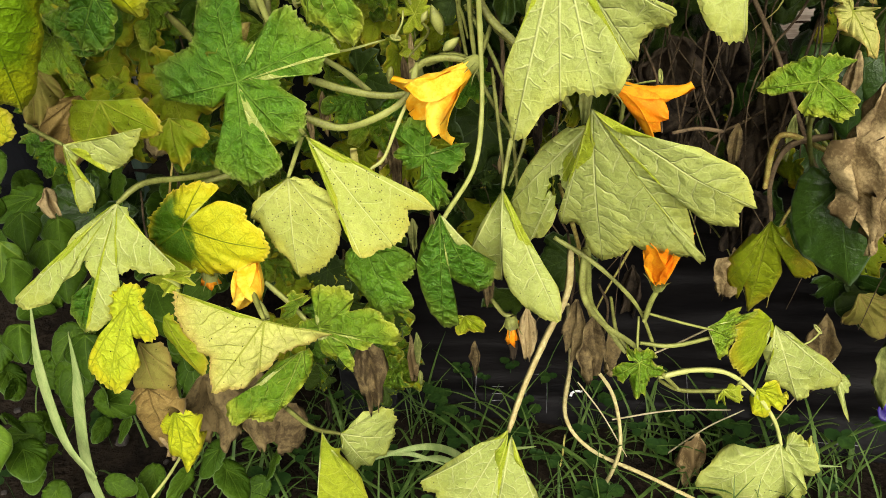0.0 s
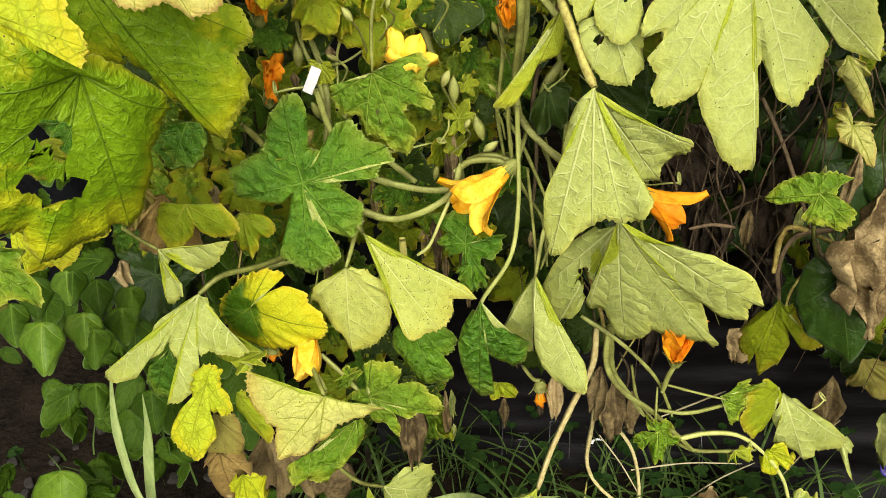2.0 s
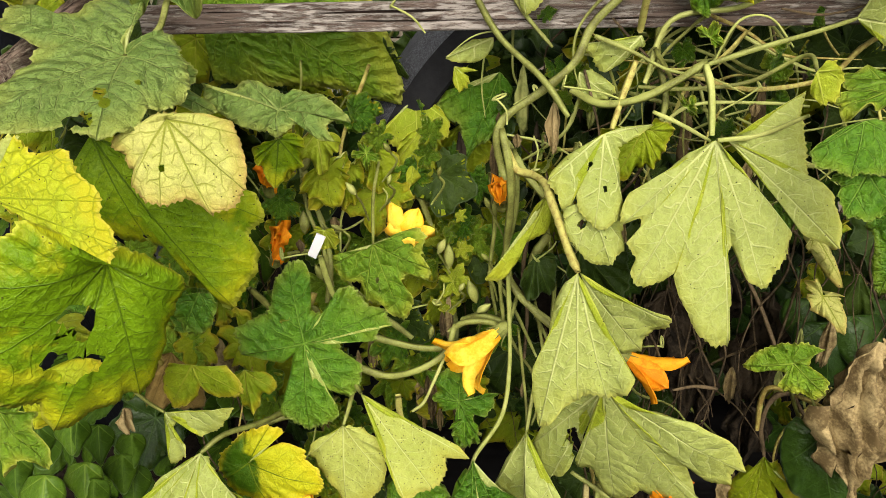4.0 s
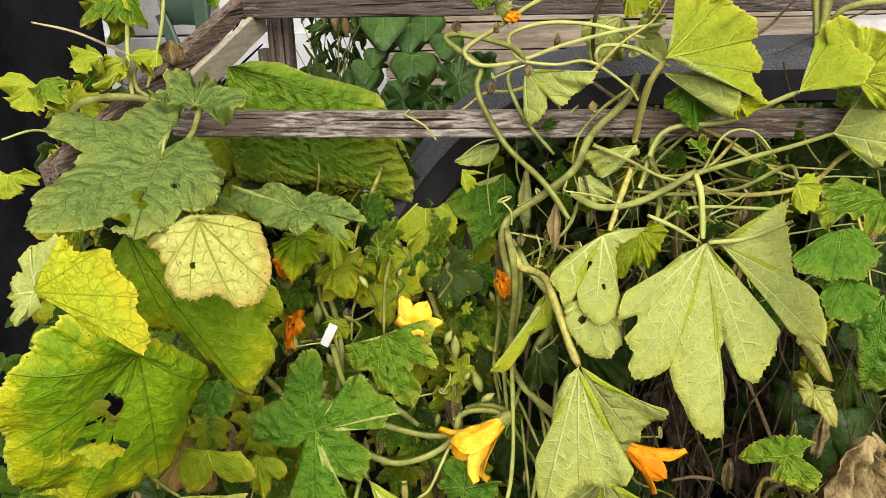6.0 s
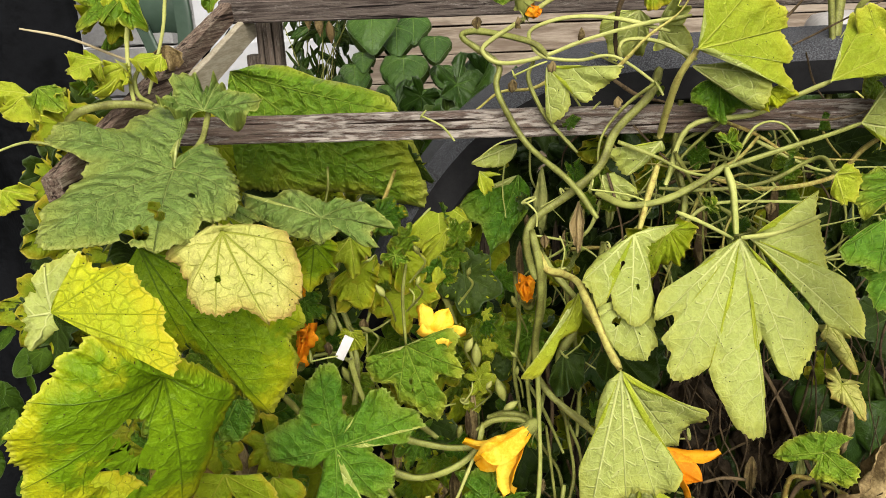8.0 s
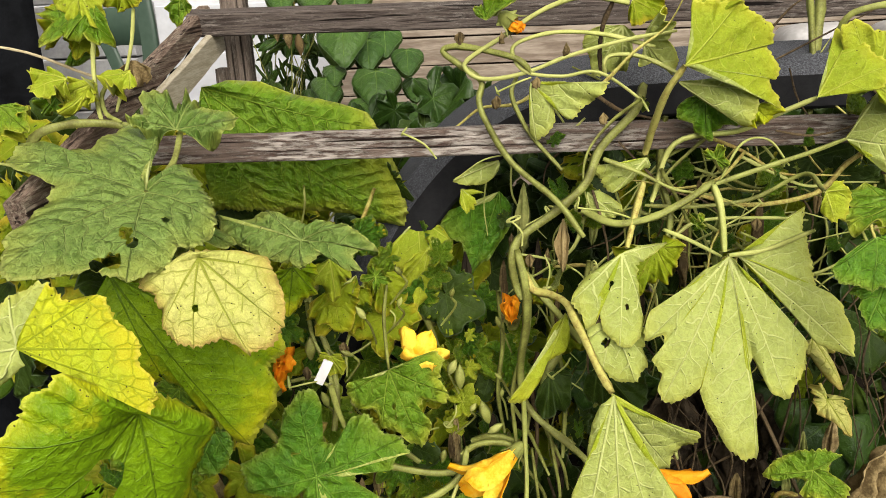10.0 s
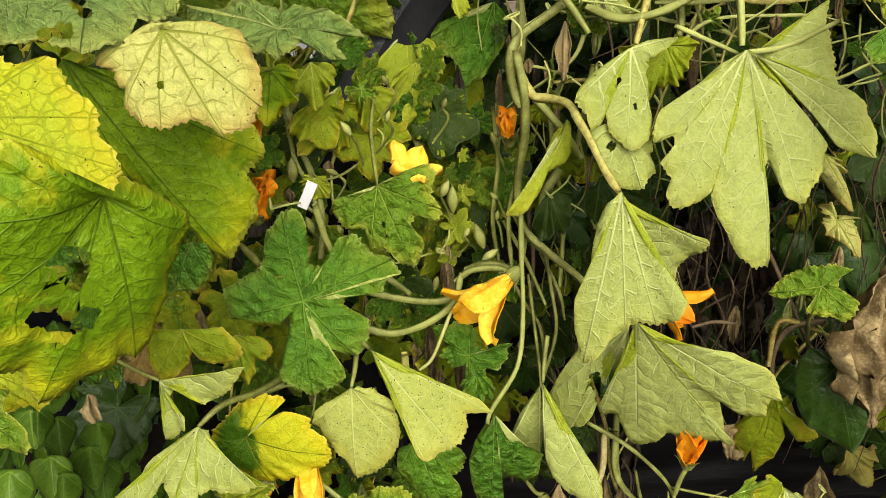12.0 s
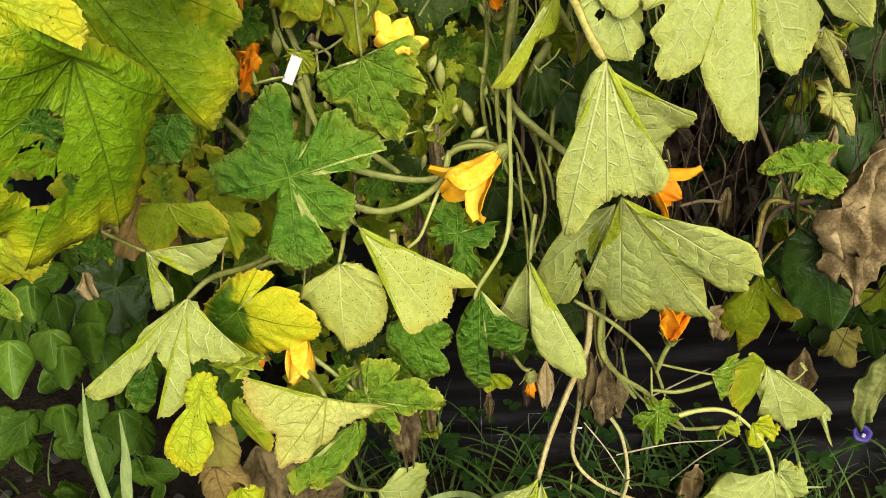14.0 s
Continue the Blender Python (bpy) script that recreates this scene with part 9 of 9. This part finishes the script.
# ---- ground cover ----
weed_shapes = []
for k in range(4):
    r = random.Random(k)
    tips = []
    for q in range(18):
        a = 2 * math.pi * (q + 0.5) / 18
        h = 0.5 - 0.5 * math.cos(a)
        w = math.sin(a) * (0.052 - 0.020 * h) * r.uniform(0.97, 1.03)
        tips.append((w, -0.010 * h, 0.022 * (1 - h) ** 4 - 0.105 * h ** 1.25 + 0.006))
    weed_shapes.append(blade_mesh((0, 0, 0), tips, WEEDSHADE, WEEDSHADE, shaped=True, closed=True, veins=(9, 5, 12), teeth=0.0, quilt=0.02, ripple=0.012, bow=0.10, rings=5, seed=k))
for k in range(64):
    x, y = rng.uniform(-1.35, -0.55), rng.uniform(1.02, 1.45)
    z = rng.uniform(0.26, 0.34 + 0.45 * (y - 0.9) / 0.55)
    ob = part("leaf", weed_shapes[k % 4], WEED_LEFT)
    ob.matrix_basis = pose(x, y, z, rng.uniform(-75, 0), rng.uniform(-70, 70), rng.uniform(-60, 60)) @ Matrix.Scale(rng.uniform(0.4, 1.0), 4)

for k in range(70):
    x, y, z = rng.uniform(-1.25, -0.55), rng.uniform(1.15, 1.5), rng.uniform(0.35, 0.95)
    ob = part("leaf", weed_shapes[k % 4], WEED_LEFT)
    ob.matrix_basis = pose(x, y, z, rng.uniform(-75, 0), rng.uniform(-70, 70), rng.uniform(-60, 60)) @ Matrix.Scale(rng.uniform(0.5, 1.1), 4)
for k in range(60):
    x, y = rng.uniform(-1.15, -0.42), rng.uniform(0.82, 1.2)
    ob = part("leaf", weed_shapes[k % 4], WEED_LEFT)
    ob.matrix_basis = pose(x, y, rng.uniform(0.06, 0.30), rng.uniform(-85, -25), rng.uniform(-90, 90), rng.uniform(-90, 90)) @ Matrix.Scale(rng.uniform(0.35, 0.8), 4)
for k in range(6):
    s = rng.uniform(0.03, 0.07)
    withered(INNER, (rng.uniform(-0.85, -0.45), rng.uniform(0.98, 1.15), rng.uniform(0.5, 0.95)), s * 1.5, s, rng.uniform(-1, 1), 140 + k, (DEAD, DEADTAN)[k % 2])


def ribbon(verts, faces, p, way, length, width, bend, lean=0.0):
    """One grass blade, creased along its middle, arching over."""
    p, way = Vector(p), Vector(way).normalized()
    side = Vector((-way.y, way.x, 0))
    up = 1.0
    n = 6
    b = len(verts)
    q = p.copy()
    for i in range(n + 1):
        t = i / n
        a = lean + bend * t
        d = Vector((0, 0, 1)) * math.cos(a) + way * math.sin(a)
        if i:
            q = q + d * (length / n)
        w = width * (1 - t ** 2.2) * 0.5 + 0.0003
        nr = way * math.cos(a) - Vector((0, 0, 1)) * math.sin(a)
        verts += [q - side * w, q - nr * w * 0.35, q + side * w]
    for i in range(n):
        c = b + i * 3
        faces += [(c, c + 1, c + 4, c + 3), (c + 1, c + 2, c + 5, c + 4)]


verts, faces = [], []
for k in range(1500):
    x, y = rng.uniform(-1.3, 1.5), rng.uniform(0.55, 1.30)
    if (y > 1.2 and rng.random() < 0.6) or (x < -0.55 and rng.random() < 0.85):
        continue
    a = rng.uniform(0, 6.28)
    ribbon(verts, faces, (x, y, -0.02), (math.cos(a), math.sin(a), 0), rng.uniform(0.06, 0.22), rng.uniform(0.002, 0.006), rng.uniform(0.3, 1.9), rng.uniform(0, 0.4))
for k in range(260):
    x, y = rng.uniform(-0.7, 1.4), rng.uniform(0.8, 1.24)
    a = rng.uniform(0, 6.28)
    ribbon(verts, faces, (x, y, -0.02), (math.cos(a), math.sin(a), 0), rng.uniform(0.14, 0.3), rng.uniform(0.005, 0.010), rng.uniform(1.0, 2.3), rng.uniform(0.1, 0.5))
tagged(new("grass", mesh_of("grass", verts, faces, [GRASS])), "thin unmown grass in front of the bed", "grass", kind="stuff")

verts, faces = [], []
for k in range(330):
    x, y = rng.uniform(-1.3, 1.5), rng.uniform(0.6, 1.33)
    if x < -0.55 and rng.random() < 0.8:
        continue
    h = rng.uniform(0.02, 0.10)
    r0 = rng.uniform(0.008, 0.018)
    for j in range(3):
        a = j * 2.09 + rng.uniform(0, 1)
        c = Vector((x + math.cos(a) * r0, y + math.sin(a) * r0, h + rng.uniform(-0.006, 0.006)))
        b = len(verts)
        verts.append(c + Vector((0, 0, -0.002)))
        for q in range(8):
            e = q / 8 * 6.283
            verts.append(c + Vector((math.cos(e) * r0 * 0.95, math.sin(e) * r0 * 0.95, rng.uniform(-0.002, 0.003))))
        faces += [(b, b + 1 + q, b + 1 + (q + 1) % 8) for q in range(8)]
    v, f = tube_data([(x, y, -0.02), (x + 0.003, y, h * 0.5), (x, y, h)], 0.0009, 0.0007, 4, 2, 0)
    b = len(verts)
    verts += v
    faces += [tuple(b + i for i in q) for q in f]
tagged(new("clover", mesh_of("clover", verts, faces, [WEED])), "clover and small round-leaved weeds on the soil", "clover", kind="stuff")

# ---- things round the frame ----
def tarp_mesh():
    def fn(u, v):
        x = -2.6 + 1.52 * u
        z = 0.0 + 2.3 * v
        y = 1.72 + 0.05 * math.sin(x * 13 + z * 1.5) + 0.03 * noise.noise(Vector((x * 6, z * 3, 0)))
        return Vector((x - 0.05 * (1 - v) * u, y, z))
    return grid_sheet("black_cloth", fn, 60, 40, TARP)


cloth = tagged(new("black_cloth", tarp_mesh()), "black cloth hanging in folds beside the frame", "cloth")
mod = cloth.modifiers.new("thickness", "SOLIDIFY")
mod.thickness = 0.004
pillar = thing("block_pillar", "grey concrete block pillar behind the black cloth", "pillar")
for k in range(12):
    part("block", box_mesh("block", (-1.42, 2.45, 0.076 + 0.155 * k), (-1.13, 2.45, 0.076 + 0.155 * k), 0.2, 0.15, CONCRETE, 0.004, seg=2, seed=80 + k), pillar)


def strap_mesh(name, pts, width, thick, mat, facing=(0, -1, 0)):
    """A flat band that follows the points, its flat side facing the given way."""
    path = curve_points(pts, 6)
    f = Vector(facing).normalized()
    verts, faces = [], []
    n = len(path)
    for i, p in enumerate(path):
        tan = (path[min(i + 1, n - 1)] - path[max(i - 1, 0)]).normalized()
        s = tan.cross(f).normalized()
        w = width(i / (n - 1)) if callable(width) else width
        for a, b in ((-1, 1), (0, -1.5), (1, 1), (1, -1), (0, -4), (-1, -1)):
            verts.append(p + s * (a * w / 2) + f * (b * thick / 2))
    for i in range(n - 1):
        for k in range(6):
            faces.append((i * 6 + k, i * 6 + (k + 1) % 6, i * 6 + 6 + (k + 1) % 6, i * 6 + 6 + k))
    faces += [tuple(range(6)), tuple((n - 1) * 6 + k for k in reversed(range(6)))]
    return mesh_of(name, verts, faces, [mat])


chair = thing("plastic_chair", "dark green moulded plastic garden chair", "chair")
part("armrest", strap_mesh("armrest", [(-0.93, 1.90, 1.72), (-0.905, 1.88, 1.60), (-0.895, 1.87, 1.50), (-0.90, 1.87, 1.42), (-0.93, 1.88, 1.33), (-0.95, 1.9, 1.1)], 0.035, 0.02, PLASTIC), chair)
part("backrest", strap_mesh("backrest", [(-1.05, 1.95, 1.50), (-0.98, 1.94, 1.505), (-0.905, 1.93, 1.50)], 0.09, 0.012, PLASTIC), chair)
part("strut", strap_mesh("strut", [(-1.03, 1.92, 1.49), (-1.0, 1.91, 1.41), (-0.97, 1.9, 1.30), (-0.95, 1.9, 1.10)], 0.028, 0.016, PLASTIC), chair)
part("seat", box_mesh("seat", (-1.10, 2.0, 1.08), (-0.70, 2.0, 1.08), 0.36, 0.03, PLASTIC, 0.01, seg=4), chair)
for x, y in ((-1.08, 1.84), (-0.73, 1.84), (-1.08, 2.15), (-0.73, 2.15)):
    part("leg", box_mesh("leg", (x, y, -0.03), (x, y, 1.07), 0.045, 0.045, PLASTIC, 0.01, seg=4), chair)

twig = thing("bare_twig", "thin dark leafless twigs against the white wall", "twig")
for a in ([(-1.10, 2.3, 1.24), (-1.04, 2.3, 1.33), (-0.96, 2.3, 1.45)], [(-1.05, 2.3, 1.27), (-1.01, 2.3, 1.36), (-0.99, 2.31, 1.42)], [(-1.08, 2.3, 1.22), (-1.0, 2.3, 1.29), (-0.90, 2.3, 1.37)], [(-1.10, 2.3, -0.03), (-1.11, 2.3, 0.6), (-1.10, 2.3, 1.24)], [(-1.02, 2.3, 1.35), (-0.98, 2.3, 1.37), (-0.93, 2.3, 1.44)]):
    v, f = tube_data(a, 0.005, 0.003, 6)
    part("stem", mesh_of("stem", v, f, [TARP]), twig)


def sack_mesh(w, d, h, seed):
    verts, faces = [], []
    nu, nv = 24, 12
    for j in range(nv + 1):
        b = -math.pi / 2 + math.pi * j / nv
        for i in range(nu):
            a = 2 * math.pi * i / nu
            sq = lambda c: math.copysign(abs(c) ** 0.55, c)
            p = Vector((sq(math.cos(a)) * sq(math.cos(b)) * w / 2, sq(math.sin(a)) * sq(math.cos(b)) * d / 2, sq(math.sin(b)) * h / 2))
            p *= 1 + 0.09 * noise.noise(p * 9 + Vector((seed, 0, 0))) + 0.03 * noise.noise(p * 30)
            verts.append(p)
    for j in range(nv):
        for i in range(nu):
            faces.append((j * nu + i, j * nu + (i + 1) % nu, (j + 1) * nu + (i + 1) % nu, (j + 1) * nu + i))
    return mesh_of("sack", verts, faces, [SACK])


SACK = simple_material("pale_sack", (0.27, 0.26, 0.25), (0.38, 0.37, 0.36), 6, 0.6, 0.5, 0.006)
bench = thing("bench", "plain wooden bench behind the frame", "bench")
part("top", box_mesh("top", (0.55, 2.3, 1.26), (1.9, 2.3, 1.26), 0.36, 0.04, WOODPOST, 0.004, seg=6), bench)
for x in (0.6, 1.85):
    for y in (2.16, 2.44):
        part("leg", box_mesh("leg", (x, y, 0.0), (x, y, 1.24), 0.05, 0.05, WOODPOST, 0.003, seg=3), bench)
for x, w in ((0.86, 0.24), (1.12, 0.2)):
    sk = tagged(new("sack", sack_mesh(w, 0.2, 0.15, x * 5)), "pale grey crumpled sack on the bench", "sack", "sacks on the bench")
    sk.matrix_basis = pose(x, 2.28, 1.35)
tag_ob = tagged(new("plant_label", box_mesh("plant_label", (-0.389, 1.040, 1.000), (-0.369, 1.040, 1.039), 0.003, 0.016, PAINT, 0.0008, seg=2)), "small white plant label among the stems", "plant label")

# long grass blades beside the weeds
tuft = thing("grass_tuft", "tuft of long arching grass blades", "grass")
for pts, w in (([(-0.735, 0.845, 0.60), (-0.745, 0.82, 0.50), (-0.741, 0.80, 0.42), (-0.726, 0.78, 0.35), (-0.677, 0.75, 0.31)], 0.017), ([(-0.692, 0.84, 0.54), (-0.70, 0.83, 0.46), (-0.711, 0.82, 0.40), (-0.722, 0.80, 0.30), (-0.72, 0.79, 0.20), (-0.71, 0.80, -0.02)], 0.019)):
    part("blade", strap_mesh("blade", pts, lambda t, w=w: w * min(1.0, t * 3 + 0.05) * (1 - 0.5 * max(0.0, t - 0.6)), 0.0012, GRASSLONG), tuft)
for pts, w in (([(-0.10, 1.02, 0.03), (-0.13, 0.98, 0.14), (-0.19, 0.94, 0.20), (-0.30, 0.92, 0.17)], 0.014), ([(-0.10, 1.02, 0.03), (-0.16, 1.0, 0.10), (-0.22, 0.98, 0.11)], 0.012), ([(-0.12, 1.04, 0.02), (-0.08, 1.0, 0.12), (0.02, 0.98, 0.17)], 0.012), ([(-0.36, 1.0, 0.02), (-0.32, 0.97, 0.12), (-0.22, 0.95, 0.17), (-0.14, 0.95, 0.14)], 0.012), ([(0.42, 1.05, 0.02), (0.47, 1.02, 0.1), (0.57, 1.0, 0.13)], 0.01)):
    part("blade", strap_mesh("blade", pts, lambda t, w=w: w * (1.0 - t ** 3) + 0.001, 0.0012, GRASSLONG, (0, -0.7, 0.7)), tuft)

# straws
for k, (a, b) in enumerate((((0.17, 1.10, 0.12), (0.39, 1.10, 0.16)), ((0.10, 1.12, 0.20), (0.20, 1.06, 0.06)), ((0.28, 1.08, 0.05), (0.43, 1.14, 0.12)), ((0.55, 1.10, 0.30), (0.48, 1.12, 0.10)))):
    v, f = tube_data([a, ((a[0] + b[0]) / 2, (a[1] + b[1]) / 2, (a[2] + b[2]) / 2 + 0.012), b], 0.0018, 0.0012, 5)
    tagged(new("straw", mesh_of("straw", v, f, [STRAW])), "dry pale straw caught among the grass", "straw", "loose straws")


def bell(parent, c, way, r, mat, throat):
    """A funnel-shaped climber flower with five shallow lobes."""
    c, way = Vector(c), Vector(way).normalized()
    u = way.orthogonal().normalized()
    v = way.cross(u)
    verts, faces = [], []
    prof = [(0.0, 0.08), (0.5, 0.14), (0.9, 0.4), (1.05, 0.8), (1.06, 1.0)]
    for t, rr in prof:
        for k in range(20):
            a = k / 20 * 2 * math.pi
            verts.append(c + way * (t * r) + (u * math.cos(a) + v * math.sin(a)) * (rr * r * (1 + 0.06 * math.cos(5 * a) * rr)))
    for i in range(len(prof) - 1):
        for k in range(20):
            faces.append((i * 20 + k, i * 20 + (k + 1) % 20, i * 20 + 20 + (k + 1) % 20, i * 20 + 20 + k))
    ob = part("flower", mesh_of("flower", verts, faces, [mat]), parent, "violet-blue funnel flower")
    md = ob.modifiers.new("thickness", "SOLIDIFY")
    md.thickness = 0.0008
    return ob


bell(CLIMBER, (0.69, 1.135, 0.14), (-0.3, -1, 0.6), 0.019, BLUE, PAINT)
stem(CLIMBER, [(0.684, 1.113, 0.153), (0.680, 1.105, 0.158)], 0.006, 0.005, PAINT, name="flower_throat", label="white flower throat")
stem(CLIMBER, [(0.70, 1.15, 0.13), (0.73, 1.18, 0.2), (0.72, 1.2, 0.4)], 0.002, 0.002)

# litter and stones on the soil
for k in range(28):
    x, y = rng.uniform(-1.35, -0.6), rng.uniform(0.85, 1.35)
    s = rng.uniform(0.012, 0.035)
    st = tagged(new("stone", sack_mesh(s, s * 0.8, s * 0.5, k)), "small earthy stone on the soil", "stone", "stones on the soil")
    st.data.materials[0] = SOILSTONE
    st.matrix_basis = pose(x, y, -0.008 + s * 0.1, 0, 0, rng.uniform(0, 360))

# faint white print on the mulch film
def film_strip(pts, w):
    """A line of print laid on the film through points given as x and distance up the slope."""
    verts, faces = [], []
    P = []
    for (x0, v0), (x1, v1) in zip(pts, pts[1:]):
        P += [(x0 + (x1 - x0) * k / 12, v0 + (v1 - v0) * k / 12) for k in range(13)]
    for x, v in P:
        c = film_point((x + 0.42) / 2.8, v) + Vector((0, -0.002, 0.002))
        flat_run = abs(pts[0][1] - pts[-1][1]) < 0.02
        d = Vector((0, 0.5, 0.8)) * w / 2 if flat_run else Vector((w / 2, 0, 0))
        verts += [c - d, c + d]
    faces = [(2 * i, 2 * i + 1, 2 * i + 3, 2 * i + 2) for i in range(len(P) - 1) if i % 13 != 12]
    return mesh_of("print_line", verts, faces, [PRINT], smooth=False)


PRINT = simple_material("worn_white_print", (0.03, 0.03, 0.032), (0.16, 0.16, 0.17), 60, 0.6, 0.1, 0.001, contrast=(0.4, 0.7))
film_ob = bpy.data.objects["plastic_mulch"]
for pts, w in (([(-0.112, 0.03), (-0.112, 0.36)], 0.0016), ([(0.0, 0.06), (0.0, 0.25)], 0.0013), ([(0.046, 0.06), (0.046, 0.25)], 0.0013), ([(0.0, 0.25), (0.046, 0.25)], 0.0013), ([(-0.075, 0.20), (-0.05, 0.20)], 0.0016), ([(-0.075, 0.16), (-0.05, 0.16)], 0.0016), ([(-0.075, 0.12), (-0.05, 0.12)], 0.0016), ([(0.345, 0.05), (0.345, 0.3)], 0.0013), ([(0.60, 0.1), (0.68, 0.1)], 0.002)):
    part("print_line", film_strip(pts, w), film_ob)
curl_pts = [(0.098, 1.245, 0.032), (0.100, 1.243, 0.045), (0.110, 1.242, 0.052), (0.122, 1.243, 0.050)]
tagged(new("plastic_scrap", strap_mesh("plastic_scrap", curl_pts, 0.006, 0.0008, PAINT)), "small curled white scrap on the film", "scrap")
